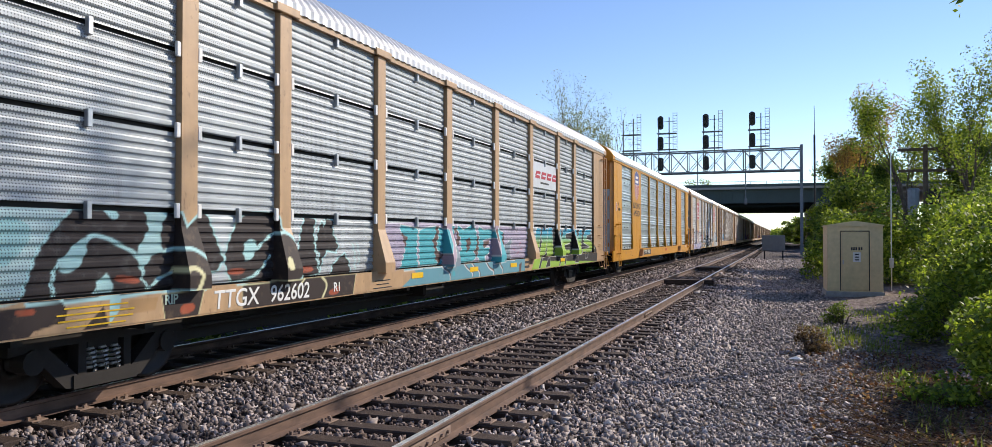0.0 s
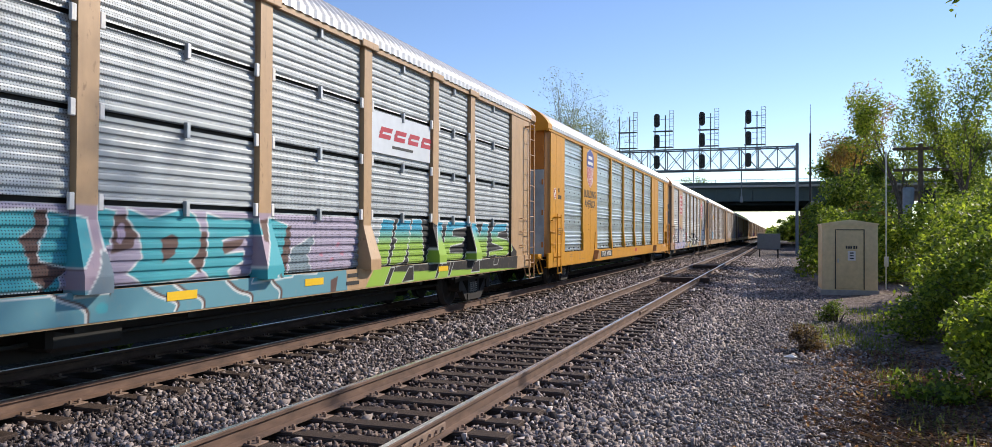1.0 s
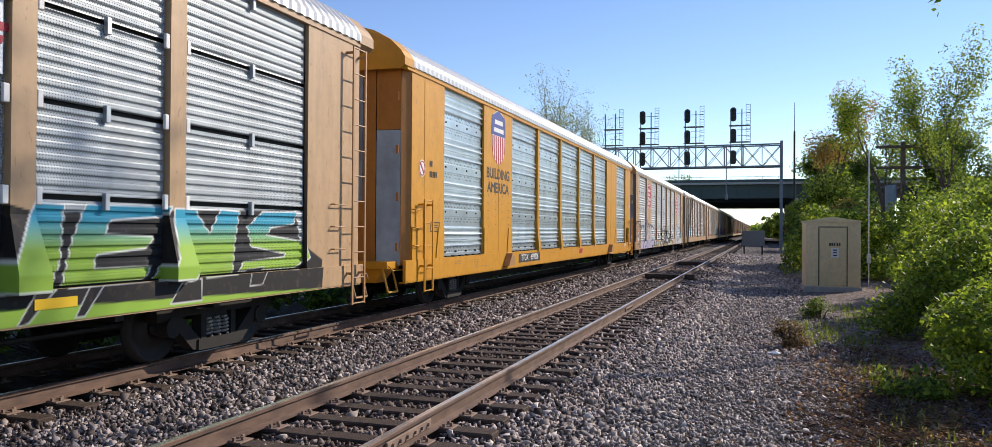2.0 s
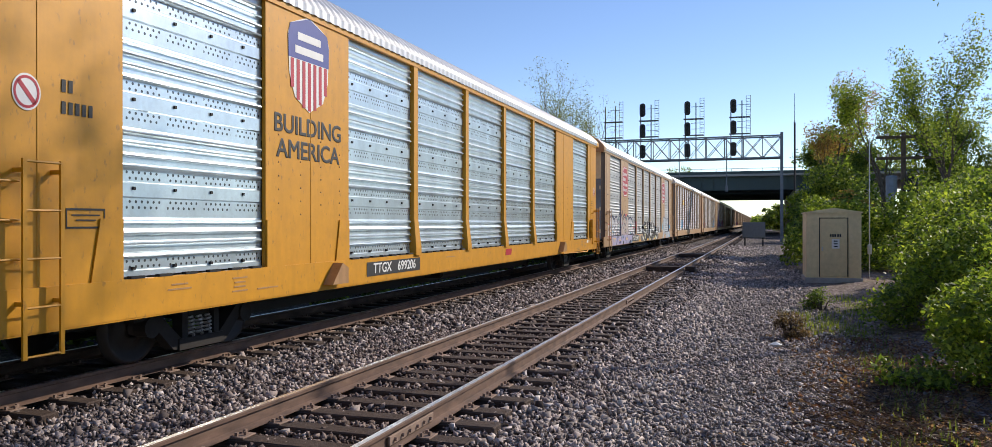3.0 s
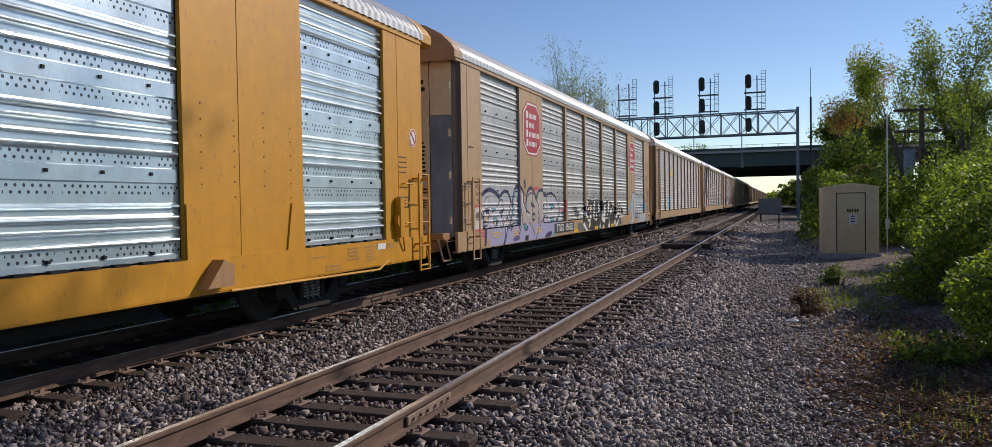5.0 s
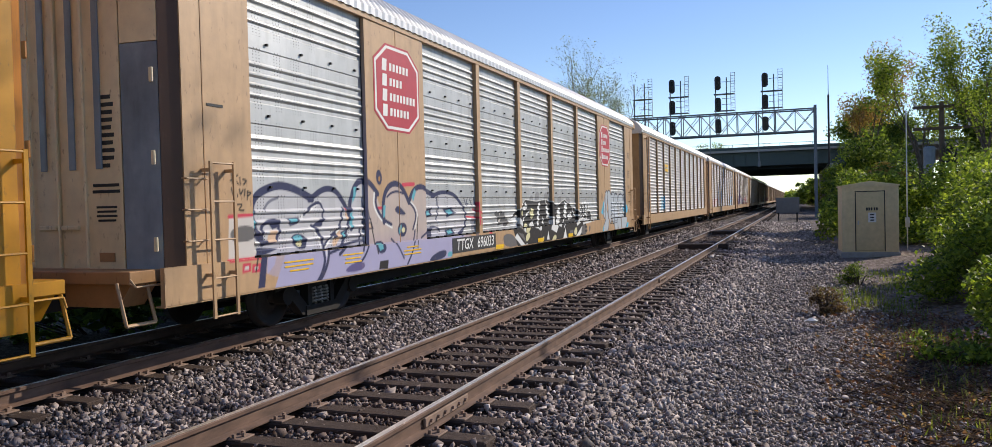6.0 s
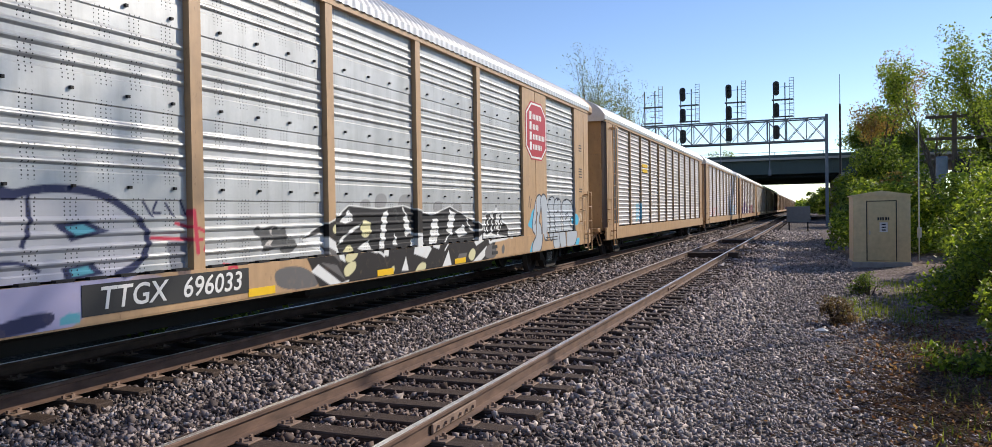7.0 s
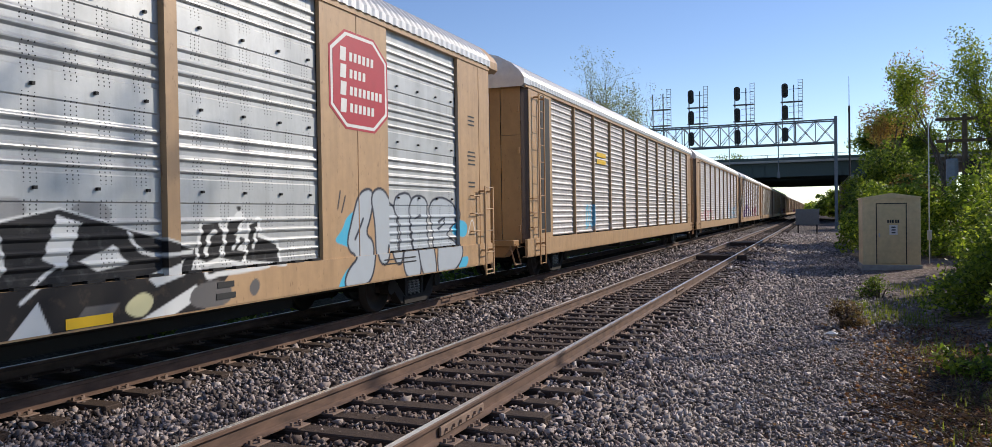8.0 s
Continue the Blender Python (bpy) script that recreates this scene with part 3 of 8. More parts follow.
def ladder(parent, y, z0, z1, material, wide=0.40, off=0.13, rungs=None):
    m = Mesh()
    x = SIDE + off
    for s in (-wide / 2, wide / 2):
        m.box(x - 0.012, x + 0.012, y + s - 0.022, y + s + 0.022, z0, z1)
    n = rungs or int((z1 - z0) / 0.36)
    for i in range(n):
        z = z0 + 0.02 + (z1 - z0 - 0.04) * i / (n - 1)
        m.tube((x, y - wide / 2, z), (x, y + wide / 2, z), 0.012, n=6)
    for z in (z0 + 0.5, z1 - 0.1):
        for s in (-wide / 2, wide / 2):
            m.box(SIDE - 0.05, x, y + s - 0.015, y + s + 0.015, z - 0.02, z + 0.02)
    return part("ladder", m, material, parent)


def wheelset_mesh():
    m = Mesh()
    for s in (-1, 1):
        x = s * HALF_GAUGE
        prof = [(0.10, 0.075), (0.10, -0.075), (0.17, -0.055), (0.19, -0.01), (0.34, -0.01), (0.38, -0.06), (0.425, -0.06), (0.44, -0.045), (0.42, -0.03), (0.415, 0.07), (0.37, 0.07), (0.33, 0.015), (0.19, 0.025), (0.16, 0.07)]
        k, n, vs, fs = len(prof), 28, [], []
        for i in range(n):
            a = 2 * math.pi * i / n
            for r, w in prof:
                vs.append((x + s * w, r * math.cos(a), r * math.sin(a)))
        for i in range(n):
            for j in range(k):
                a, b = i * k + j, i * k + (j + 1) % k
                c, d = ((i + 1) % n) * k + (j + 1) % k, ((i + 1) % n) * k + j
                fs.append((a, b, c, d))
        m.add(vs, fs)
    m.tube((-1.0, 0, 0), (1.0, 0, 0), 0.085, n=12)
    for s in (-1, 1):
        for i in range(3):
            a = 2 * math.pi * i / 3
            m.tube((s * 1.0, 0.05 * math.cos(a), 0.05 * math.sin(a)), (s * 1.025, 0.05 * math.cos(a), 0.05 * math.sin(a)), 0.018, n=6)
    return m


def side_frame_mesh(s):
    m = Mesh()
    x0, x1 = (0.93, 1.08) if s > 0 else (-1.08, -0.93)
    put = lambda u, v, w: (w, u, v)
    top = [(-1.15, 0.52), (-1.15, 0.66), (-0.75, 0.74), (0.75, 0.74), (1.15, 0.66), (1.15, 0.52), (0.70, 0.56), (-0.70, 0.56)]
    m.prism(top, x0, x1, put)
    m.prism([(-0.95, 0.56), (-0.72, 0.56), (-0.34, 0.22), (-0.34, 0.10), (-0.50, 0.12)], x0, x1, put)
    m.prism([(0.95, 0.56), (0.72, 0.56), (0.34, 0.22), (0.34, 0.10), (0.50, 0.12)], x0, x1, put)
    m.prism([(-0.42, 0.10), (0.42, 0.10), (0.42, 0.24), (-0.42, 0.24)], x0 - 0.02, x1 + 0.02, put)
    for y in (-0.30, 0.30):
        m.prism([(y - 0.05, 0.24), (y + 0.05, 0.24), (y + 0.05, 0.56), (y - 0.05, 0.56)], x0, x1, put)
    for y in (-0.89, 0.89):
        m.tube((x0, y, 0.44), (x1 + 0.03 * s, y, 0.44), 0.125, n=12)
    return m


def spring_mesh(s):
    m = Mesh()
    x = 1.02 * s
    pts = []
    for i in range(37):
        a = 2 * math.pi * i / 7.2
        pts.append((x + 0.065 * math.cos(a), 0.065 * math.sin(a), 0.25 + 0.24 * i / 36))
    m.rod(pts, 0.016, 5)
    return m


D_WHEEL = mesh_data("wheelset", wheelset_mesh(), M_WHEEL, True)
D_FRAME = {s: mesh_data("side_frame", side_frame_mesh(s), M_TRUCK) for s in (-1, 1)}
D_SPRING = {s: mesh_data("coil_spring", spring_mesh(s), plain("bare_spring_steel", (0.33, 0.32, 0.30), 0.5, 0.5)) for s in (-1, 1)}


def bolster():
    m = Mesh()
    m.box(-1.05, 1.05, -0.22, 0.22, 0.46, 0.66, 0.02)
    m.tube((0, 0, 0.6), (0, 0, 0.78), 0.3, n=16)
    return m


D_BOLSTER = mesh_data("bolster", bolster(), M_TRUCK)
WHEELS = []


def truck(parent, y, turning):
    """A freight truck: two side frames, a bolster and two wheelsets."""
    t = new("truck")
    t.parent = parent
    t.matrix_basis = pose(0, y, 0)
    for s in (-1, 1):
        part("side_frame", D_FRAME[s], None, t)
        for dy in (-0.16, 0.0, 0.16):
            part("coil_spring", D_SPRING[s], None, t, "bare steel coil spring").location.y = dy
    part("bolster", D_BOLSTER, None, t)
    for dy in (-0.89, 0.89):
        w = part("wheelset", D_WHEEL, None, t)
        w.matrix_basis = pose(0, dy, 0.42)
        if turning:
            WHEELS.append((w, dy))


def end_leaves(flip, edge):
    """The end doors in plan: a slanting corner leaf, a hinged edge leaf and the flat middle leaf, on each side of the middle.
    Gives (mesh, which leaf). edge: where the car's side ends."""
    plan_r = [(1.565, 0.0), (1.44, -0.19), (0.95, -0.24), (0.012, -0.24)]
    out = []
    for sx in (1, -1):
        for i, ((xa, ya), (xb, yb)) in enumerate(zip(plan_r, plan_r[1:])):
            m = Mesh()
            p = [(xa + (xb - xa) * u, ya + (yb - ya) * u) for u in (0.012, 0.988)]
            cuts = [(SILL_HI - 0.1, EAVE + 0.05)] if i != 1 else [(SILL_HI - 0.1, 3.55), (3.56, EAVE + 0.05)]
            for n, (z0, z1) in enumerate(cuts):
                m, vs = Mesh(), []
                for z in (z0, z1):
                    for x, y in p + [(x - 0.02, y + 0.06) for x, y in p[::-1]]:
                        vs.append((sx * x, edge - y if flip else edge + y, z))
                m.add(vs, [(0, 1, 2, 3), (7, 6, 5, 4), (0, 4, 5, 1), (1, 5, 6, 2), (2, 6, 7, 3), (3, 7, 4, 0)])
                out.append((m, "corner" if i == 0 else "edge" if i == 1 and n == 0 else "door"))
    return out


def door_fittings(edge, flip):
    """Upright ribs, lock rods, handles and hinges on the end doors: (name, mesh)."""
    s = -1 if flip else 1
    y = edge + (0.24 if flip else -0.24)
    out = []

    def block(name, x, half, deep, z0, z1):
        m = Mesh()
        m.box(x - half, x + half, min(y, y - s * deep), max(y, y - s * deep), z0, z1, 0.008)
        out.append((name, m))

    for x in (-0.62, -0.22, 0.22, 0.62):
        block("door_rib", x, 0.045, 0.03, SILL_HI + 1.1, EAVE - 0.2)
    for x in (-0.42, 0.0, 0.42):
        m = Mesh()
        m.tube((x, y - s * 0.03, SILL_HI), (x, y - s * 0.03, EAVE - 0.1), 0.016, n=6)
        out.append(("lock_rod", m))
    for x in (-0.17, 0.17):
        block("door_handle", x, 0.13, 0.05, SILL_HI + 0.42, SILL_HI + 0.47)
    for x in (-1.4, 1.4):
        for z in (1.25, 2.2, 3.1, 4.1):
            block("hinge", x, 0.025, 0.03, z, z + 0.16)
    return out


def platform_mesh(flip, edge):
    """The end sill and step plate that stand out under the doors."""
    m = Mesh()
    put = lambda u, v, w: (u, w, v)
    y0, y1 = (edge - 0.62, edge - 0.1) if not flip else (edge + 0.1, edge + 0.62)
    m.box(-1.38, 1.38, y0, y1, 0.92, 1.06, 0.01)
    m.prism([(-1.3, 0.92), (-1.1, 0.66), (1.1, 0.66), (1.3, 0.92)], y0 + 0.1, y1 - 0.05, put)
    return m


def hood_mesh(flip, edge):
    """The roof's end over the doors."""
    m = Mesh()
    y0, y1 = (edge - 0.42, edge + 0.06) if not flip else (edge - 0.06, edge + 0.42)
    arc = [(SIDE + 0.04, EAVE - 0.04), (SIDE + 0.04, EAVE + 0.11), (SIDE - 0.04, EAVE + 0.235), (SIDE - 0.25, EAVE + 0.44), (SIDE - 0.6, EAVE + 0.64), (SIDE - 1.05, EAVE + 0.77), (0, EAVE + 0.82)]
    arc = arc + [(-x, z) for x, z in arc[-2::-1]]
    inner = [(x * 0.95, z - 0.07) for x, z in arc]
    k = len(arc)
    m.sweep(arc + inner[::-1], [y0, y1])
    yf = y1 - 0.03 if flip else y0 + 0.03
    vs = [(x, yf, z) for x, z in inner] + [(x, yf, EAVE - 0.1) for x, z in inner]
    m.add(vs, [(i, i + 1, k + i + 1, k + i) for i in range(k - 1)])
    return m


def coupler_mesh(flip):
    m = Mesh()
    if flip:
        m.box(-0.10, 0.10, PITCH - 0.75, PITCH - 0.1, 0.72, 0.92, 0.02)
        m.box(-0.17, 0.17, PITCH - 0.30, PITCH - 0.04, 0.66, 0.96, 0.05)
    else:
        m.box(-0.10, 0.10, 0.0, 0.75, 0.72, 0.92, 0.02)
        m.box(-0.19, 0.19, -0.02, 0.26, 0.68, 0.98, 0.05)
    return m


D_COUPLER = [mesh_data("coupler", coupler_mesh(f), M_TRUCK) for f in (False, True)]


def underframe_mesh():
    m = Mesh()
    m.box(-1.35, 1.35, SIDE0 - 0.1, SIDE1 + 0.1, 0.92, 1.04)
    m.box(-0.35, 0.35, 0.6, 6.2, 0.62, 0.92)
    m.box(-0.35, 0.35, 6.2, PITCH - 6.2, 0.27, 0.92)
    m.box(-0.35, 0.35, PITCH - 6.2, PITCH - 0.6, 0.62, 0.92)
    for y in np.arange(2.0, 27, 1.6):
        m.box(-1.4, 1.4, y - 0.06, y + 0.06, 0.66, 0.93)
    m.box(-0.7, -0.36, 12, 14.4, 0.35, 0.75, 0.05)
    m.rod([(0.7, 3.0, 0.5), (0.7, 26, 0.5)], 0.03)
    m.box(0.5, 1.0, 13.2, 14.2, 0.42, 0.72, 0.05)
    return m


D_UNDER = mesh_data("underframe", underframe_mesh(), M_STEEL_DARK)


def deck_mesh():
    m = Mesh()
    for z in (2.75, 3.9):
        m.box(-1.4, 1.4, SIDE0 + 0.6, SIDE1 - 0.9, z, z + 0.06)
    return m


D_DECK = mesh_data("deck", deck_mesh(), M_STEEL_DARK)


def far_side_mesh():
    """The side that faces away: one plain corrugated wall."""
    m = Mesh()
    zs = np.arange(SILL_LO, EAVE, 0.09)
    m.add([(-(SIDE - 0.05 + (0.02 if i % 2 else 0)), y, z) for i, z in enumerate(zs) for y in (SIDE0, SIDE1)],
          [(2 * i, 2 * i + 1, 2 * i + 3, 2 * i + 2) for i in range(len(zs) - 1)])
    return m


D_FARSIDE = mesh_data("far_side_wall", far_side_mesh(), M_GALV)


def autorack(label, spec):
    """A covered car carrier. spec: posts (y, half width), panels (y0, y1), sheets (y0, y1) of flat plate, tiers of z, kind of ribs,
    materials, painted pieces, near (full detail)."""
    car = thing("autorack_car", label, "freight car", pose(RAIL_FAR, FIRST + PITCH * spec["place"], 0), "cars of the passing train")
    near, pieces, sill_lo = spec["near"], spec.get("pieces"), spec.get("sill_lo", 0.67)
    start, fin = spec["sheets"][0][0], spec["sheets"][-1][1]
    paint, metal = spec["paint"], spec["metal"]
    zone = min(2.3, pieces.top() + 0.06) if pieces else 9.0
    fine = spec.get("fine", 0.018) if near else 0.13
    dz = 0.0148 if near else 0.05
    for y0, y1 in spec["panels"]:
        for z0, z1 in spec["tiers"]:
            dy = fine if pieces and y0 < pieces.span()[1] and y1 > pieces.span()[0] else 0
            ob = part("side_panel", sheet(spec["ribs"], y0, y1, z0, z1, dz, dy, zone), metal, car)
            if pieces:
                spray_on(ob.data, pieces)
    for y, half in spec["posts"]:
        ob = part("post", post_mesh(y, half, spec.get("boot", False), zone if pieces else 1.95, fine if pieces else 0), paint, car)
        if pieces:
            spray_on(ob.data, pieces)
    for y0, y1 in spec["sheets"]:
        m = Mesh()
        wall_grid(m, SIDE, y0, y1, SILL_HI - 0.01, EAVE - 0.01, fine if pieces else 0.5, zone)
        ob = part("side_sheet", m, paint, car)
        if pieces:
            spray_on(ob.data, pieces)
        if near and not pieces and y1 - y0 > 1.6:
            for s in (-1, 1):
                y = y0 + 0.22 if s < 0 else y1 - 0.22
                side_shape(car, "gusset", [(y - 0.21, SILL_HI), (y + 0.21, SILL_HI), (y + 0.21 - 0.12 * (s < 0), 1.72), (y - 0.21 + 0.12 * (s > 0), 1.72)], paint, SIDE + 0.001, 0.02)
    m = Mesh()
    wall_grid(m, SIDE + 0.03, SIDE0 - 0.05, fin + 0.05, sill_lo, SILL_HI, fine if pieces else 1.0)
    m.box(SIDE - 0.10, SIDE + 0.02, SIDE0 - 0.05, fin + 0.05, sill_lo - 0.02, sill_lo)
    ob = part("side_sill", m, paint, car)
    if pieces:
        spray_on(ob.data, pieces)
    m = Mesh()
    m.box(SIDE - 0.06, SIDE + 0.02, SIDE0, fin, EAVE - 0.10, EAVE - 0.015)
    ob = part("top_chord", m, paint, car)
    if pieces:
        spray_on(ob.data, pieces)
    part("roof", roof_mesh(0.055 if near else 0.4, 0.022, start, fin), spec["roof"], car, smooth=False)
    for flip in (False, True):
        edge = fin if flip else start
        for m, leaf in end_leaves(flip, edge):
            part({"corner": "corner_post", "edge": "door_edge", "door": "end_door"}[leaf], m, {"corner": P_BROWN if spec["paint"] is P_TAN_S else P_ORANGE, "edge": spec["edge"], "door": spec["end"]}[leaf], car)
        if near:
            for name, m in door_fittings(edge, flip):
                part(name, m, M_BLUEGREY if name == "door_rib" else spec["end"], car)
        part("end_platform", platform_mesh(flip, edge), spec["hood"] if spec["hood"] is P_YELLOW else P_RUST, car)
        part("roof_hood", hood_mesh(flip, edge), spec["hood"], car)
    part("far_side_wall", D_FARSIDE, None, car)
    part("underframe", D_UNDER, None, car)
    part("deck", D_DECK, None, car)
    for d in D_COUPLER:
        part("coupler", d, None, car)
    for y in (4.92, 24.86):
        truck(car, y, spec["place"] < 5)
    return car


def spread(y0, y1, n, half):
    """n bays between y0 and y1: their panels and the posts between them."""
    e = np.linspace(y0, y1, n + 1)
    return [(float(a) + half, float(b) - half) for a, b in zip(e, e[1:])], [(float(y), half) for y in e[1:-1]]


def from_posts(ys, half, y0, y1):
    e = [y0 - half] + list(ys) + [y1 + half]
    return [(a + half, b - half) for a, b in zip(e, e[1:])], [(y, half) for y in ys]


P_TAN, P_TAN_S = car_paint("tan_car_paint", TAN), car_paint("tan_car_paint_sprayed", TAN, True)
P_YELLOW = car_paint("yellow_car_paint", YELLOW, dirt=0.2)
P_CREAM = car_paint("cream_end_paint", (0.80, 0.68, 0.44), dirt=0.3)
P_BROWN = car_paint("brown_corner_paint", (0.10, 0.042, 0.018), dirt=0.4)
P_ORANGE = car_paint("orange_corner_paint", (0.45, 0.17, 0.02), dirt=0.5)
P_RUST = car_paint("rusty_tan_car_paint", (0.42, 0.23, 0.10), dirt=0.5)
HOLES_FINE = (0.034, 0.0295, 0.0068, 0, 0)
G_OLD = panel_mat("old_galvanised_sheet_sprayed", (0.45, 0.49, 0.51), 0.52, 0.28, HOLES_FINE, True, 0.35)
G_NEW = panel_mat("bright_galvanised_sheet", (0.68, 0.78, 0.83), 0.30, 0.62, (0.088, 0.063, 0.0165, 0.955, 1.295), False, 0.08)
G_MID = panel_mat("galvanised_sheet_sprayed", (0.53, 0.54, 0.535), 0.46, 0.36, (0.062, 0.04, 0.0085, 0, 0.41), True, 0.2)
G_DULL = panel_mat("dull_galvanised_sheet", (0.56, 0.53, 0.52), 0.5, 0.4, (0.10, 0.05, 0.006, 0, 0), True, 0.5)

G_FAR = panel_mat("dull_galvanised_sheet_plain", (0.54, 0.53, 0.51), 0.5, 0.4, (0.10, 0.05, 0.006, 0, 0), False, 0.4)

ONE_TIER = [(1.10, 4.70)]
FOUR_TIERS = [(1.10, 1.93), (1.985, 2.83), (2.885, 3.74), (3.795, 4.68)]
# the four cars that pass close by, then the rest of the train
pa, qa = from_posts([5.6, 7.45, 10.2, 13.1, 15.95, 18.7, 21.45, 23.45], 0.13, 3.0, 26.2)
# spray colours
INK, BLACK, NAVY, NAVY_BLACK, SLATE = (0.030, 0.021, 0.020), (0.014, 0.014, 0.016), (0.020, 0.028, 0.085), (0.02, 0.028, 0.05), (0.13, 0.125, 0.125)
CYAN, CYAN_PALE, CYAN_BRIGHT, TURQ, TEAL_GREY = (0.12, 0.40, 0.44), (0.40, 0.66, 0.66), (0.10, 0.38, 0.46), (0.050, 0.38, 0.44), (0.115, 0.30, 0.36)
SEA_BLUE, SKY_BLUE, STEEL_BLUE, SILVER_BLUE = (0.02, 0.32, 0.48), (0.06, 0.46, 0.68), (0.19, 0.26, 0.30), (0.44, 0.49, 0.53)
LEAF_GREEN, LILAC, LILAC_PINK, SILVER_LILAC, DEEP_PURPLE = (0.28, 0.46, 0.055), (0.375, 0.36, 0.53), (0.36, 0.29, 0.42), (0.48, 0.47, 0.51), (0.10, 0.085, 0.22)
WHITE, WHITE_DULL, CREAM, PEACH, TAN_DARK = (0.74, 0.75, 0.73), (0.58, 0.54, 0.50), (0.66, 0.62, 0.36), (0.62, 0.43, 0.29), (0.38, 0.20, 0.06)
BROWN, RUST_RED, PINK_RED, SIGNAL_RED = (0.115, 0.062, 0.052), (0.34, 0.075, 0.035), (0.58, 0.16, 0.22), (0.58, 0.05, 0.09)


def silver_car_paint():
    p = Spray()
    # brown-black letters with pale cyan edges
    p.fill(CYAN_PALE, [(3.07, 1.96), (4.12, 1.94), (3.84, 1.64), (3.58, 1.30), (3.53, 1.07), (2.97, 1.03)], a=0.55, soft=True)
    p.fill(CYAN, [(3.30, 1.85), (3.55, 1.83), (3.68, 1.69), (3.43, 1.41), (3.31, 1.39)], a=0.50, soft=True)
    p.fill(CYAN_PALE, [(4.93, 1.94), (5.36, 1.94), (5.27, 1.83), (5.23, 1.63), (5.27, 1.52), (5.11, 1.47), (5.03, 1.35), (4.99, 1.22), (4.90, 1.52), (5.06, 1.74)], a=0.80)
    p.fill(INK, [(3.54, 1.07), (3.62, 1.29), (3.71, 1.51), (3.88, 1.73), (4.10, 1.93), (5.01, 1.94), (5.06, 1.74), (4.90, 1.52), (4.99, 1.22), (5.07, 1.09), (4.58, 1.07), (4.32, 1.07), (3.92, 1.06)], CYAN_PALE, 0.035)
    p.fill(CYAN_PALE, [(3.95, 1.33), (3.94, 1.41), (4.03, 1.52), (4.18, 1.65), (4.27, 1.65), (4.25, 1.50), (4.15, 1.35), (4.04, 1.31)], soft=True)
    p.stroke(CYAN_PALE, 0.022, [(3.90, 1.05), (3.85, 1.22), (3.89, 1.36), (3.96, 1.44)])
    p.stroke(CYAN_PALE, 0.022, [(4.22, 1.60), (4.31, 1.69), (4.51, 1.65), (4.71, 1.56), (4.90, 1.48), (4.98, 1.29), (5.05, 1.11)])
    p.fill(CYAN_PALE, [(4.32, 1.08), (4.39, 1.22), (4.49, 1.30), (4.57, 1.21), (4.59, 1.05)])
    p.fill(CYAN_PALE, [(4.45, 1.95), (4.63, 1.95), (4.65, 1.86), (4.58, 1.83), (4.51, 1.87)], soft=True)
    p.fill(RUST_RED, [(4.58, 1.28), (4.96, 1.23), (4.92, 1.16), (4.63, 1.20)], soft=True)
    p.fill(INK, [(5.09, 1.09), (4.99, 1.22), (5.01, 1.35), (5.12, 1.46), (5.27, 1.51), (5.23, 1.65), (5.27, 1.83), (5.36, 1.94), (5.48, 1.92), (5.56, 1.76), (5.76, 1.91), (5.97, 1.94), (6.13, 1.65), (6.28, 1.38), (6.14, 1.25), (5.91, 1.26), (5.85, 1.06)], CYAN_PALE, 0.030)
    p.stroke(CREAM, 0.028, [(5.39, 1.27), (5.47, 1.32), (5.59, 1.30), (5.66, 1.20), (5.50, 0.98), (5.28, 0.75)])
    p.stroke(CYAN_PALE, 0.020, [(5.07, 1.11), (5.21, 1.21), (5.39, 1.26)])
    p.stroke(CYAN_PALE, 0.022, [(5.27, 1.50), (5.46, 1.54), (5.62, 1.52), (5.79, 1.41)])
    p.fill(INK, [(6.46, 1.07), (6.34, 1.23), (6.30, 1.42), (6.40, 1.65), (6.54, 1.85), (6.73, 1.96), (7.33, 1.97), (7.34, 1.75), (7.57, 1.66), (7.72, 1.43), (7.66, 1.15), (7.49, 1.05), (7.00, 1.04)], CYAN_PALE, 0.030, soft=True)
    p.fill(CYAN_PALE, [(6.67, 1.36), (6.66, 1.57), (6.79, 1.65), (6.97, 1.57), (6.87, 1.41), (6.75, 1.35)], soft=True)
    p.stroke(CYAN_PALE, 0.022, [(6.93, 1.50), (7.13, 1.64), (7.34, 1.73), (7.51, 1.70), (7.63, 1.59), (7.71, 1.43)])
    p.stroke(CYAN_PALE, 0.022, [(6.43, 1.08), (6.80, 1.13), (7.04, 1.24), (7.20, 1.41)])
    p.fill(CREAM, [(7.28, 1.22), (7.34, 1.41), (7.44, 1.37), (7.45, 1.21)], soft=True)
    p.fill(RUST_RED, [(6.35, 1.27), (6.72, 1.26), (6.67, 1.19), (6.38, 1.19)], soft=True)
    p.fill(INK, [(7.82, 1.11), (7.87, 1.48), (7.95, 1.79), (8.04, 1.95), (8.30, 1.92), (8.25, 1.73), (8.28, 1.50), (8.39, 1.13), (8.11, 1.09)], CYAN_PALE, 0.030)
    p.fill(INK, [(8.31, 1.50), (8.37, 1.73), (8.46, 1.88), (8.54, 1.80), (8.58, 1.93), (8.78, 1.91), (8.77, 1.72), (8.93, 1.53), (8.87, 1.43), (8.62, 1.46), (8.50, 1.35), (8.40, 1.15), (8.41, 1.42)], CYAN_PALE, 0.026)
    p.fill(INK, [(8.71, 1.08), (8.80, 1.25), (9.11, 1.40), (9.24, 1.27), (9.30, 1.07)], CYAN_PALE, 0.026)
    p.stroke(CYAN_PALE, 0.020, [(9.36, 1.54), (9.44, 1.41), (9.44, 1.15)], a=0.60)
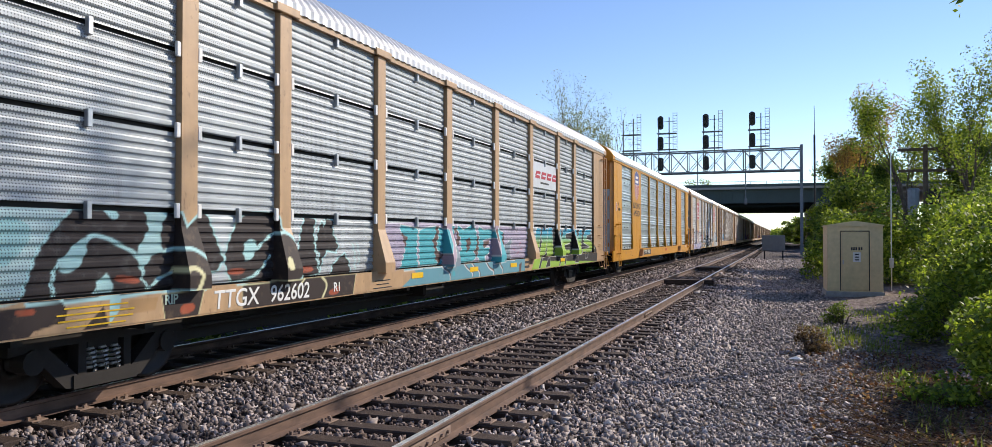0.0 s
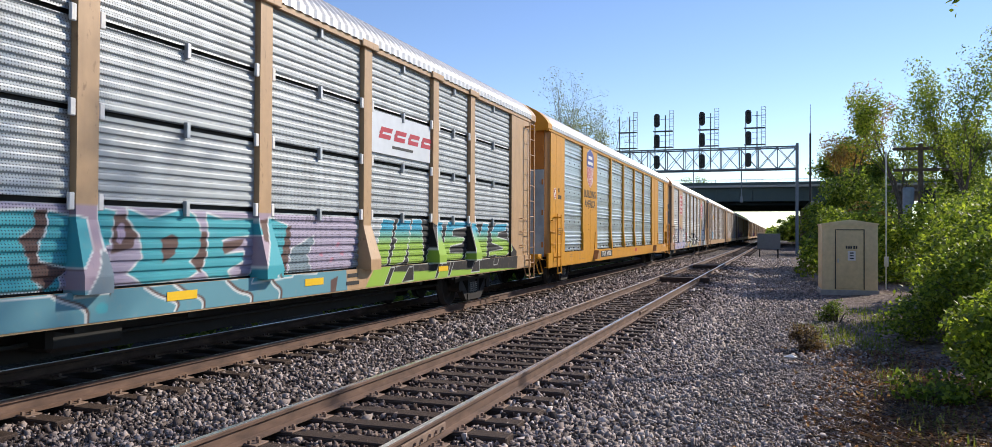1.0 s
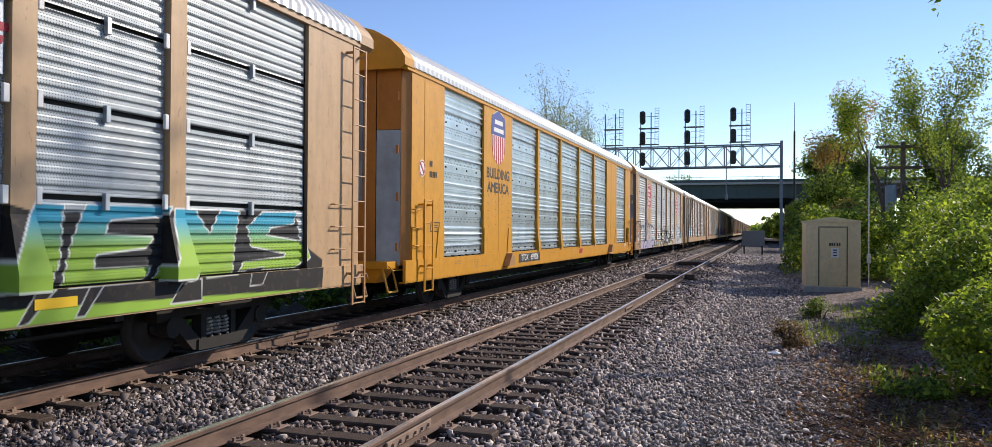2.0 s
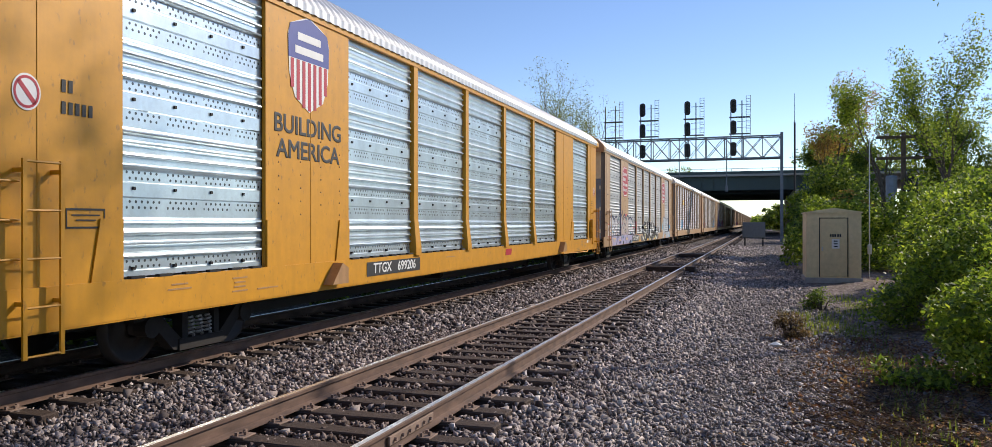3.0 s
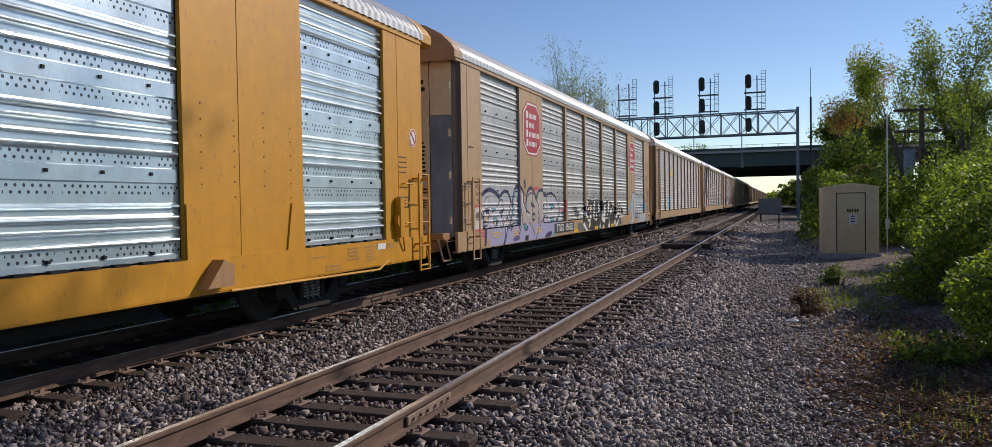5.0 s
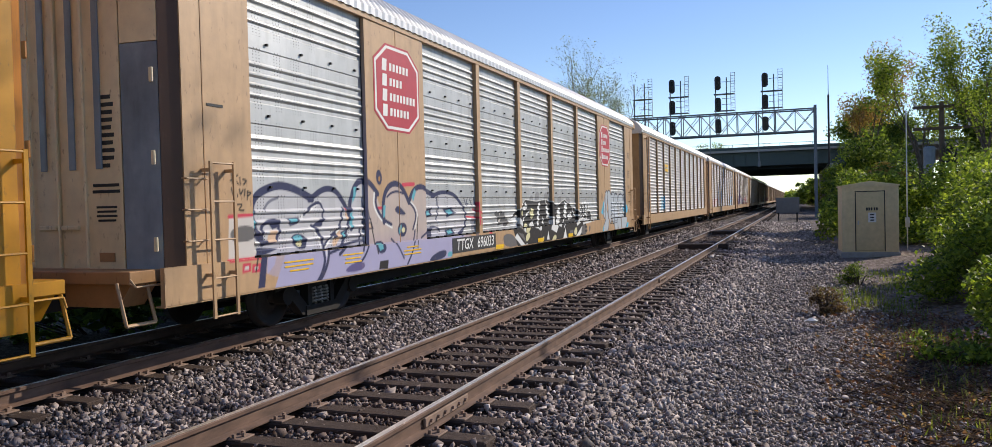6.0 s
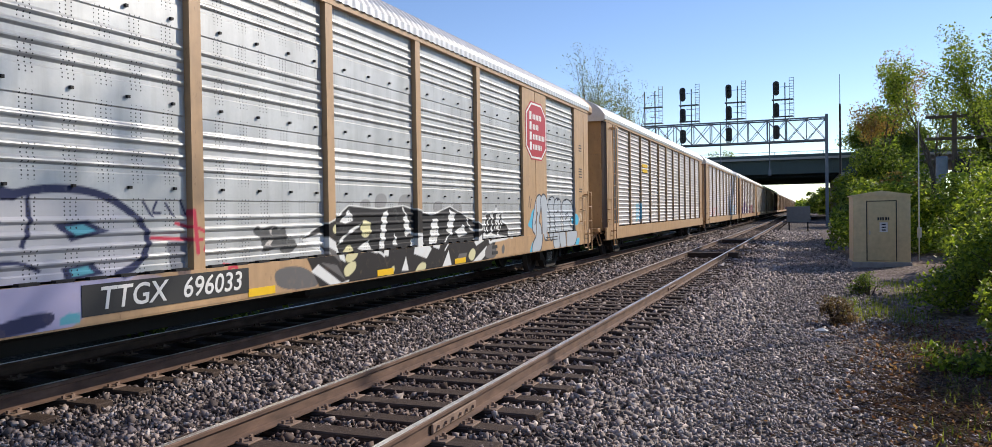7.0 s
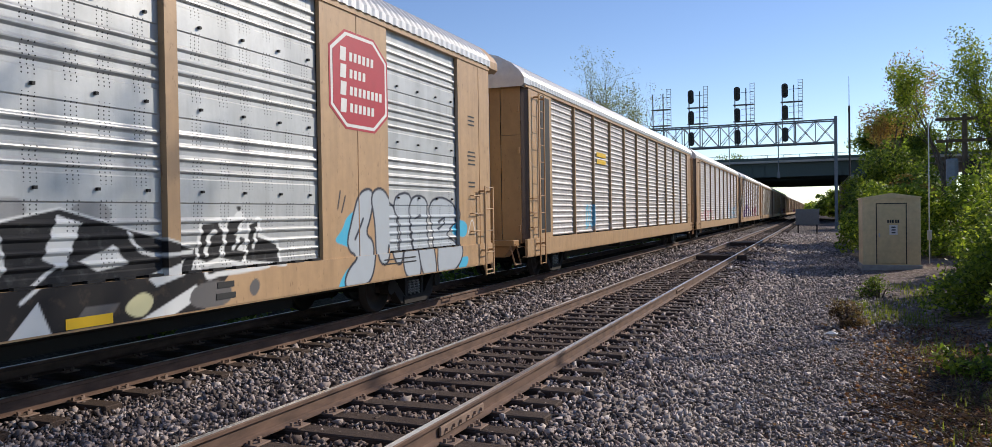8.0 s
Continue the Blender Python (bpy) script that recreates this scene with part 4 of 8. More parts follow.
    p.stroke(CYAN_PALE, 0.020, [(9.50, 1.55), (9.58, 1.41), (9.56, 1.22)], a=0.50)
    p.fill(RUST_RED, [(7.91, 1.24), (8.26, 1.24), (8.24, 1.16), (7.94, 1.14)], soft=True)
    p.fill(INK, [(6.53, 1.05), (7.72, 1.08), (9.31, 1.08), (9.21, 0.71), (6.53, 0.75)], CREAM, 0.012)
    p.fill(RUST_RED, [(8.47, 0.84), (8.72, 0.91), (8.85, 0.92), (8.83, 0.82), (8.63, 0.78)], soft=True)
    p.stroke(CREAM, 0.020, [(8.33, 1.08), (8.50, 0.96), (8.35, 0.77)])
    p.stroke(CREAM, 0.016, [(7.73, 0.95), (7.89, 1.07)])
    p.fill(INK, [(2.97, 1.02), (3.90, 1.05), (3.96, 0.97), (3.93, 0.87), (3.60, 0.81), (3.47, 0.70), (2.98, 0.70)])
    p.fill(INK, [(4.38, 0.98), (4.45, 0.77), (4.08, 0.72)])
    p.fill(INK, [(5.16, 1.03), (5.83, 1.06), (5.73, 0.76), (5.22, 0.74)], CREAM, 0.012)
    p.fill(CYAN_PALE, [(4.46, 1.08), (4.60, 1.05), (4.58, 0.92), (4.45, 0.78)])
    p.fill(RUST_RED, [(3.40, 1.02), (3.61, 1.02), (3.62, 0.96), (3.43, 0.96)], soft=True)
    p.fill(RUST_RED, [(5.45, 0.91), (5.68, 0.91), (5.67, 0.81), (5.43, 0.79)], soft=True)
    p.fill(TAN_DARK, [(4.70, 1.02), (5.11, 1.02), (5.07, 0.88), (4.69, 0.87)], a=0.50)
    # lilac ground and turquoise letters
    p.fill(LILAC_PINK, [(10.35, 1.08), (10.55, 1.45), (10.45, 1.88), (11.6, 1.93), (18.45, 1.9), (18.5, 1.5), (18.3, 1.08)], a=0.75)
    p.fill(TEAL_GREY, [(10.75, 0.7), (11.5, 1.0), (11.3, 1.1), (18.0, 1.1), (18.05, 0.7)])
    p.fill(TURQ, [(11.01, 1.06), (11.20, 1.36), (11.32, 1.65), (11.05, 1.74), (11.03, 1.87), (11.76, 1.81), (11.71, 1.40), (11.77, 1.07)], WHITE, 0.018)
    p.fill(BROWN, [(11.08, 1.74), (11.32, 1.65), (11.23, 1.45)])
    p.fill(TURQ, [(11.87, 1.08), (11.86, 1.44), (11.79, 1.80), (12.46, 1.86), (12.92, 1.75), (12.84, 1.07)], WHITE, 0.018)
    p.fill(TURQ, [(11.82, 1.12), (11.81, 1.77), (12.15, 1.83), (12.57, 1.86), (12.60, 1.71), (12.42, 1.61), (12.51, 1.42), (12.56, 1.23), (12.66, 1.11)], WHITE, 0.016)
    p.fill(BROWN, [(12.42, 1.60), (12.58, 1.69), (12.58, 1.86), (12.71, 1.87), (12.71, 1.69), (12.62, 1.55), (12.63, 1.39), (12.95, 1.31), (12.70, 1.12), (12.56, 1.22), (12.52, 1.41)])
    p.fill(TURQ, [(12.72, 1.68), (12.73, 1.85), (13.09, 1.79), (13.08, 1.48), (12.95, 1.32), (12.64, 1.39), (12.63, 1.52)], WHITE, 0.016)
    p.fill(TURQ, [(13.24, 1.92), (13.52, 1.87), (13.45, 1.53), (13.23, 1.50)], WHITE, 0.016)
    p.fill(STEEL_BLUE, [(13.15, 1.33), (13.19, 1.48), (13.45, 1.37), (13.31, 1.19), (13.36, 1.05), (12.95, 1.03)], WHITE, 0.014)
    p.fill(BROWN, [(13.45, 1.37), (13.31, 1.19), (13.38, 1.01), (13.44, 1.19)])
    p.fill(BROWN, [(13.51, 1.83), (13.67, 1.85), (13.84, 1.66), (13.75, 1.49), (13.48, 1.43)])
    p.fill(LILAC_PINK, [(13.54, 1.75), (13.65, 1.75), (13.66, 1.58), (13.55, 1.51)], soft=True)
    p.fill(TURQ, [(13.70, 1.23), (13.90, 1.38), (13.86, 1.62), (13.70, 1.79), (13.68, 1.90), (14.03, 1.80), (14.52, 1.93), (14.72, 1.84), (14.81, 1.67), (14.79, 1.45), (14.61, 1.31), (14.77, 1.21), (14.58, 1.13), (13.92, 1.09)], WHITE, 0.020)
    p.fill(BROWN, [(14.20, 1.31), (14.17, 1.58), (14.32, 1.64), (14.45, 1.59), (14.39, 1.42)])
    p.fill(BROWN, [(14.81, 1.67), (14.90, 1.67), (14.92, 1.34), (14.81, 1.17), (14.64, 1.31), (14.79, 1.45)])
    p.fill(TURQ, [(14.84, 1.23), (14.92, 1.37), (14.95, 1.65), (14.90, 1.88), (15.24, 1.81), (15.81, 1.83), (15.86, 1.63), (15.34, 1.60), (15.19, 1.56), (15.22, 1.39), (15.59, 1.41), (15.61, 1.31), (15.27, 1.18), (15.37, 1.09), (14.96, 1.11)], WHITE, 0.020)
    p.fill(BROWN, [(15.22, 1.39), (15.19, 1.54), (15.64, 1.58), (15.49, 1.46)])
    p.fill(BROWN, [(15.84, 1.82), (16.00, 1.84), (15.98, 1.51), (15.84, 1.55)])
    p.fill(TURQ, [(15.66, 1.02), (15.80, 1.23), (15.95, 1.50), (16.03, 1.85), (16.23, 1.84), (16.55, 1.76), (16.53, 1.51), (16.42, 1.31), (16.56, 1.06), (16.13, 1.04)], WHITE, 0.020)
    p.fill(BROWN, [(16.55, 1.74), (16.64, 1.76), (16.63, 1.44), (16.52, 1.10), (16.42, 1.31)])
    p.fill(STEEL_BLUE, [(16.59, 1.09), (16.65, 1.42), (17.21, 1.61), (17.23, 1.53), (17.05, 1.34), (17.17, 1.07)], WHITE, 0.016)
    p.fill(PINK_RED, [(17.37, 1.34), (17.44, 1.38), (17.51, 1.33), (17.44, 1.29)], a=0.60, soft=True)
    p.fill(PINK_RED, [(17.83, 1.48), (17.90, 1.53), (17.98, 1.48), (17.91, 1.43)], a=0.60, soft=True)
    p.fill(PINK_RED, [(17.65, 1.25), (17.72, 1.30), (17.80, 1.25), (17.72, 1.20)], a=0.60, soft=True)
    p.fill(PINK_RED, [(17.96, 1.34), (18.04, 1.39), (18.12, 1.34), (18.04, 1.29)], a=0.60, soft=True)
    p.stroke(BROWN, 0.020, [(12.65, 1.12), (12.77, 1.02), (13.11, 0.93), (13.10, 0.76)])
    p.stroke(WHITE, 0.012, [(12.63, 1.11), (12.75, 1.01), (13.08, 0.92), (13.08, 0.75)])
    p.stroke(BROWN, 0.020, [(13.86, 1.08), (14.05, 0.97), (14.37, 0.88), (14.31, 0.79)])
    p.stroke(WHITE, 0.012, [(13.83, 1.07), (14.02, 0.96), (14.34, 0.87), (14.28, 0.78)])
    p.stroke(BROWN, 0.020, [(14.29, 1.09), (14.51, 0.96), (14.78, 0.89), (14.76, 0.75)])
    p.stroke(WHITE, 0.012, [(14.26, 1.08), (14.48, 0.95), (14.75, 0.88), (14.73, 0.74)])
    p.stroke(BROWN, 0.020, [(15.19, 1.07), (15.41, 0.93), (15.68, 0.88), (15.67, 0.77)])
    p.stroke(WHITE, 0.012, [(15.15, 1.06), (15.37, 0.91), (15.65, 0.86), (15.63, 0.76)])
    p.stroke(BROWN, 0.020, [(16.06, 1.10), (16.14, 0.98), (16.31, 0.90), (16.29, 0.78)])
    p.stroke(WHITE, 0.012, [(16.01, 1.09), (16.10, 0.96), (16.27, 0.88), (16.24, 0.77)])
    p.fill(TURQ, [(13.23, 0.96), (13.34, 0.95), (13.36, 0.86), (13.25, 0.84), (13.18, 0.89)], a=0.80, soft=True)
    p.fill(BROWN, [(17.55, 0.95), (17.76, 1.00), (17.69, 0.75), (17.55, 0.72)])
    # green and blue block letters on black
    p.fill(LEAF_GREEN, [(18.55, 0.7), (18.95, 1.1), (26.45, 1.1), (26.45, 0.7)])
    p.fill(BLACK, [(19.34, 1.80), (19.45, 1.91), (20.98, 1.95), (21.59, 1.80), (25.97, 1.94), (26.11, 1.43), (26.63, 1.20), (26.58, 0.77), (19.56, 0.98), (19.42, 1.23)])
    p.fill((LEAF_GREEN, SEA_BLUE, 1.45), [(19.04, 1.10), (19.18, 1.42), (19.27, 1.65), (19.38, 1.90), (19.80, 1.88), (19.72, 1.61), (19.53, 1.11)], WHITE, 0.018)
    p.fill((LEAF_GREEN, SEA_BLUE, 1.45), [(19.65, 1.13), (19.79, 1.36), (19.94, 1.56), (19.82, 1.59), (19.97, 1.89), (20.47, 1.89), (20.41, 1.54), (20.24, 1.20), (20.12, 1.13), (19.73, 1.08)], WHITE, 0.018)
    p.fill((LEAF_GREEN, SEA_BLUE, 1.45), [(20.39, 1.10), (20.42, 1.53), (20.57, 1.91), (20.94, 1.92), (21.01, 1.52), (21.05, 1.09)], WHITE, 0.018)
    p.fill((LEAF_GREEN, SEA_BLUE, 1.45), [(21.13, 1.08), (21.37, 1.48), (21.59, 1.89), (21.95, 1.88), (21.91, 1.33), (21.79, 1.08)], WHITE, 0.018)
    p.fill((LEAF_GREEN, SEA_BLUE, 1.45), [(21.95, 1.09), (22.06, 1.52), (22.23, 1.89), (23.36, 1.90), (23.29, 1.80), (22.54, 1.75), (22.45, 1.59), (23.15, 1.56), (23.05, 1.45), (22.36, 1.40), (22.31, 1.24), (23.12, 1.23), (23.00, 1.10)], WHITE, 0.018)
    p.fill((LEAF_GREEN, SEA_BLUE, 1.45), [(23.16, 1.09), (23.35, 1.32), (23.42, 1.88), (23.83, 1.88), (24.10, 1.58), (24.31, 1.89), (24.67, 1.87), (24.58, 1.48), (24.54, 1.09), (23.95, 1.08), (23.82, 1.38), (23.58, 1.08)], WHITE, 0.018)
    p.fill((LEAF_GREEN, SEA_BLUE, 1.45), [(24.69, 1.12), (24.79, 1.22), (25.69, 1.26), (25.75, 1.32), (24.95, 1.43), (24.86, 1.68), (25.18, 1.88), (26.01, 1.90), (25.92, 1.74), (25.36, 1.68), (25.28, 1.57), (26.14, 1.47), (26.28, 1.24), (25.94, 1.10)], WHITE, 0.018)
    p.fill(BLACK, [(19.50, 1.05), (19.66, 1.06), (19.43, 0.78), (19.27, 0.77)], WHITE, 0.010)
    p.fill(BLACK, [(20.23, 1.03), (20.42, 1.05), (20.43, 0.80), (19.95, 0.78)], WHITE, 0.010)
    p.fill(BLACK, [(21.59, 1.06), (21.78, 1.07), (21.50, 0.79), (21.39, 0.77)], WHITE, 0.010)
    p.fill(BLACK, [(22.20, 1.07), (22.37, 1.08), (22.13, 0.79), (22.03, 0.79)], WHITE, 0.010)
    p.fill(BLACK, [(23.51, 1.02), (23.85, 1.06), (23.86, 0.81), (23.34, 0.81)], WHITE, 0.010)
    p.fill(BLACK, [(24.85, 1.12), (25.21, 1.14), (25.07, 0.93), (24.80, 0.92)], WHITE, 0.010)
    p.letters("NAUTS", 17.0, 17.75, 1.80, 1.92, 0.012, SLATE, None, 0.6)
    return p


car_a = autorack("silver corrugated car carrier with tan posts and bright spray paint", dict(
    place=0, near=True, sill_lo=0.77, panels=pa, posts=qa, sheets=[(1.45, 3.0), (26.2, 27.75)], tiers=FOUR_TIERS, ribs="fine", boot=True, pieces=silver_car_paint(),
    paint=P_TAN_S, metal=G_OLD, roof=M_ROOF, end=P_TAN, edge=M_BLUEGREY, hood=P_TAN))

pb, qb = from_posts([10.47, 13.27, 16.05, 18.78], 0.09, 7.86, 21.5)
car_b = autorack("yellow car carrier with bright silver corrugated side panels", dict(
    place=1, near=True, panels=[(3.08, 5.6)] + pb + [(23.9, 26.4)], posts=qb, sheets=[(1.45, 3.08), (5.6, 7.86), (21.5, 23.9), (26.4, 27.9)],
    tiers=ONE_TIER, ribs="bands", boot=True, paint=P_YELLOW, metal=G_NEW, roof=M_ROOF, end=P_ORANGE, edge=M_PALEBLUE, hood=P_YELLOW))

pc, qc = from_posts([10.3, 12.98, 15.75, 18.5], 0.09, 7.65, 21.25)


def tan_car_paint():
    p = Spray()
    # white and red patch, then lilac letters with navy edges
    p.fill(WHITE_DULL, [(2.24, 1.62), (2.72, 1.64), (2.83, 1.08), (2.21, 1.07)])
    p.stroke(SIGNAL_RED, 0.022, [(2.24, 1.61), (2.67, 1.62)])
    p.stroke(SIGNAL_RED, 0.022, [(2.21, 1.08), (2.81, 1.08)])
    p.fill(SLATE, [(2.26, 1.48), (2.72, 1.50), (2.74, 1.30), (2.26, 1.29)], soft=True)
    p.fill(SIGNAL_RED, [(2.43, 1.03), (2.59, 1.03), (2.58, 0.92), (2.42, 0.91)])
    p.fill(WHITE_DULL, [(2.47, 0.99), (2.55, 1.00), (2.54, 0.95), (2.46, 0.95)])
    p.fill(SIGNAL_RED, [(2.61, 1.01), (2.78, 1.01), (2.77, 0.90), (2.60, 0.90)])
    p.fill(WHITE_DULL, [(2.66, 0.98), (2.73, 0.98), (2.72, 0.94), (2.65, 0.93)])
    p.stroke(BLACK, 0.012, [(2.31, 2.14), (2.32, 2.01)])
    p.stroke(BLACK, 0.012, [(2.29, 2.04), (2.42, 2.11)])
    p.stroke(BLACK, 0.012, [(2.34, 2.08), (2.43, 2.00)])
    p.stroke(BLACK, 0.012, [(2.46, 2.08), (2.47, 2.00)])
    p.stroke(BLACK, 0.012, [(2.52, 2.06), (2.60, 2.05), (2.53, 2.00)])
    p.stroke(BLACK, 0.012, [(2.30, 1.95), (2.33, 1.85), (2.37, 1.94), (2.41, 1.85)])
    p.stroke(BLACK, 0.012, [(2.45, 1.94), (2.46, 1.86), (2.51, 1.93)])
    p.stroke(BLACK, 0.012, [(2.55, 1.94), (2.54, 1.86)])
    p.stroke(BLACK, 0.012, [(2.60, 1.92), (2.59, 1.81)])
    p.stroke(BLACK, 0.012, [(2.60, 1.91), (2.68, 1.90), (2.61, 1.86)])
    p.stroke(BLACK, 0.012, [(2.38, 1.75), (2.51, 1.76), (2.41, 1.68), (2.52, 1.68)])
    p.fill(LILAC, [(3.05, 0.66), (3.3, 1.1), (9.4, 1.1), (8.6, 0.66)])
    p.fill((LILAC, SILVER_LILAC, 1.02), [(2.80, 0.81), (2.83, 1.18), (2.91, 1.31), (2.76, 1.54), (2.68, 1.76), (2.84, 1.92), (3.31, 2.02), (3.83, 1.90), (4.08, 1.81), (4.42, 1.98), (4.73, 1.97), (5.06, 1.66), (4.97, 1.32), (4.79, 1.02), (4.31, 0.88), (4.13, 0.74)], a=0.55, soft=True)
    p.fill((LILAC, SILVER_LILAC, 1.02), [(4.26, 1.01), (4.40, 1.09), (4.93, 1.20), (5.06, 1.37), (5.08, 1.71), (5.20, 2.01), (5.43, 2.10), (5.82, 1.89), (5.93, 1.67), (6.04, 1.74), (6.15, 1.96), (6.34, 2.06), (6.61, 2.07), (6.93, 1.78), (7.32, 2.04), (8.01, 1.89), (9.06, 1.92), (9.66, 1.43), (9.34, 1.11), (9.92, 1.02), (8.60, 0.86), (6.67, 0.88), (5.17, 0.89)], a=0.55, soft=True)
    p.fill(PEACH, [(4.97, 1.63), (5.09, 1.64), (5.07, 1.51), (4.97, 1.49)])
    p.fill(PEACH, [(4.56, 1.15), (4.70, 1.30), (4.83, 1.38), (4.82, 1.23), (4.62, 1.10)], soft=True)
    p.stroke(SIGNAL_RED, 0.025, [(4.95, 1.67), (5.10, 1.68)])
    p.stroke(SIGNAL_RED, 0.035, [(6.74, 2.06), (7.17, 2.08)])
    p.stroke(SIGNAL_RED, 0.025, [(5.84, 1.67), (6.03, 1.67)])
    p.stroke(NAVY, 0.055, [(2.94, 1.26), (2.80, 1.42), (2.73, 1.66), (2.82, 1.86), (3.07, 1.96), (3.36, 2.01), (3.72, 1.95), (4.10, 1.82)])
    p.stroke(NAVY, 0.045, [(4.03, 1.81), (4.36, 1.97), (4.67, 1.97), (4.93, 1.78), (5.08, 1.59)])
    p.stroke(NAVY, 0.030, [(5.08, 1.61), (5.02, 1.36), (4.84, 1.12), (4.63, 1.00)])
    p.fill(CYAN_BRIGHT, [(2.71, 1.66), (2.77, 1.66), (2.82, 1.47), (2.79, 1.43), (2.73, 1.52)])
    p.stroke(NAVY, 0.030, [(2.96, 1.30), (2.93, 1.47), (3.06, 1.53), (3.31, 1.54), (3.30, 1.34), (3.19, 1.26), (2.92, 1.26)])
    p.fill(NAVY, [(3.06, 1.53), (3.32, 1.55), (3.31, 1.45), (3.17, 1.42)])
    p.fill(PEACH, [(3.10, 1.41), (3.25, 1.41), (3.23, 1.26), (3.05, 1.26)])
    p.fill(NAVY, [(3.47, 1.56), (3.77, 1.57), (3.73, 1.48), (3.56, 1.45)])
    p.fill(CYAN_BRIGHT, [(3.52, 1.55), (3.71, 1.55), (3.69, 1.51), (3.56, 1.50)])
    p.stroke(WHITE, 0.020, [(3.84, 1.57), (4.00, 1.67), (4.31, 1.78)])
    p.stroke(NAVY, 0.022, [(3.89, 1.60), (4.05, 1.72), (4.31, 1.79), (4.37, 1.63), (4.32, 1.45)])
    p.fill(NAVY, [(4.07, 1.43), (4.25, 1.53), (4.40, 1.54), (4.30, 1.42)])
    p.stroke(NAVY, 0.030, [(4.06, 1.44), (4.22, 1.36), (4.34, 1.20), (4.34, 0.97), (4.20, 0.74), (3.96, 0.59)])
    p.stroke(WHITE, 0.014, [(4.01, 1.43), (4.17, 1.34), (4.27, 1.18), (4.28, 1.00)])
    p.fill(NAVY, [(3.54, 1.27), (3.65, 1.35), (3.86, 1.33), (3.96, 1.22), (3.88, 1.12), (3.69, 1.14)], soft=True)
    p.fill(CYAN_BRIGHT, [(3.59, 1.29), (3.70, 1.33), (3.83, 1.31), (3.81, 1.26), (3.65, 1.24)], soft=True)
    p.fill(CREAM, [(3.65, 1.22), (3.76, 1.26), (3.84, 1.20), (3.76, 1.15)], soft=True)
    p.stroke(NAVY, 0.020, [(3.01, 1.69), (3.11, 1.79), (3.31, 1.84)], a=0.70)
    p.stroke(BLACK, 0.014, [(2.80, 1.43), (2.73, 1.09), (2.68, 0.91)])
    p.fill(NAVY, [(2.71, 0.70), (2.78, 1.02), (2.83, 1.20), (3.28, 1.17), (3.11, 1.13), (2.92, 1.09), (2.85, 0.70)])
    p.fill(LILAC, [(2.92, 1.07), (3.12, 1.11), (3.06, 0.97), (2.91, 0.86)])
    p.stroke(NAVY, 0.050, [(5.14, 1.37), (5.09, 1.68), (5.18, 1.93), (5.29, 2.05), (5.43, 2.11), (5.62, 2.08), (5.86, 1.90)])
    p.fill(CYAN_BRIGHT, [(5.22, 2.00), (5.31, 2.01), (5.27, 1.83), (5.19, 1.75)])
    p.fill(CYAN_BRIGHT, [(5.11, 1.60), (5.19, 1.62), (5.17, 1.39), (5.09, 1.37)])
    p.stroke(WHITE, 0.020, [(5.75, 1.91), (5.71, 1.74), (5.81, 1.59), (6.01, 1.44), (6.32, 1.34)])
    p.stroke(NAVY, 0.030, [(5.81, 1.90), (5.78, 1.74), (5.87, 1.60), (6.05, 1.47), (6.30, 1.39)])
    p.fill(NAVY, [(5.44, 1.43), (5.51, 1.77), (5.60, 1.50)])
    p.fill(WHITE, [(5.49, 1.47), (5.52, 1.66), (5.56, 1.51)])
    p.fill(NAVY, [(5.46, 1.33), (5.46, 1.45), (5.64, 1.45), (5.70, 1.34)])
    p.fill(PEACH, [(5.50, 1.36), (5.51, 1.43), (5.60, 1.43), (5.63, 1.36)])
    p.stroke(BLACK, 0.016, [(5.61, 1.50), (5.72, 1.10), (5.78, 0.94)])
    p.stroke(BLACK, 0.014, [(7.30, 1.49), (7.21, 0.93)])
    p.stroke(NAVY, 0.025, [(5.38, 1.34), (5.36, 1.14), (5.32, 1.01)])
    p.fill(NAVY, [(5.81, 2.15), (5.84, 2.27), (5.94, 2.31), (6.03, 2.18), (5.98, 2.05), (5.88, 2.04)], soft=True)
    p.fill(TAN_DARK, [(5.88, 2.13), (5.92, 2.20), (5.97, 2.16), (5.94, 2.09)], soft=True)
    p.stroke(NAVY, 0.050, [(6.05, 1.44), (6.02, 1.67), (6.09, 1.92), (6.31, 2.07), (6.60, 2.08), (6.82, 1.93), (6.96, 1.76)])
    p.fill(CYAN_BRIGHT, [(6.04, 1.71), (6.12, 1.71), (6.09, 1.53), (6.03, 1.51)])
    p.stroke(NAVY, 0.020, [(6.17, 1.85), (6.31, 1.92), (6.53, 1.95), (6.76, 1.91)])
    p.fill(NAVY, [(6.41, 1.62), (6.52, 1.71), (6.67, 1.66), (6.88, 1.54), (6.60, 1.54)], soft=True)
    p.fill(NAVY, [(6.50, 1.29), (6.59, 1.41), (6.80, 1.41), (6.88, 1.29), (6.75, 1.15), (6.56, 1.19)], soft=True)
    p.fill(CYAN_BRIGHT, [(6.55, 1.30), (6.62, 1.37), (6.68, 1.38), (6.63, 1.22), (6.57, 1.22)], soft=True)
    p.fill(CREAM, [(6.64, 1.27), (6.72, 1.34), (6.80, 1.30), (6.75, 1.22)], soft=True)
    p.stroke(NAVY, 0.024, [(6.93, 1.78), (7.15, 1.66), (7.24, 1.51), (7.09, 1.28)])
    p.stroke(WHITE, 0.015, [(6.98, 1.79), (7.22, 1.67), (7.30, 1.53), (7.17, 1.29)])
    p.stroke(NAVY, 0.050, [(6.96, 1.76), (7.11, 1.96), (7.43, 2.06), (7.75, 1.97), (8.13, 1.88)])
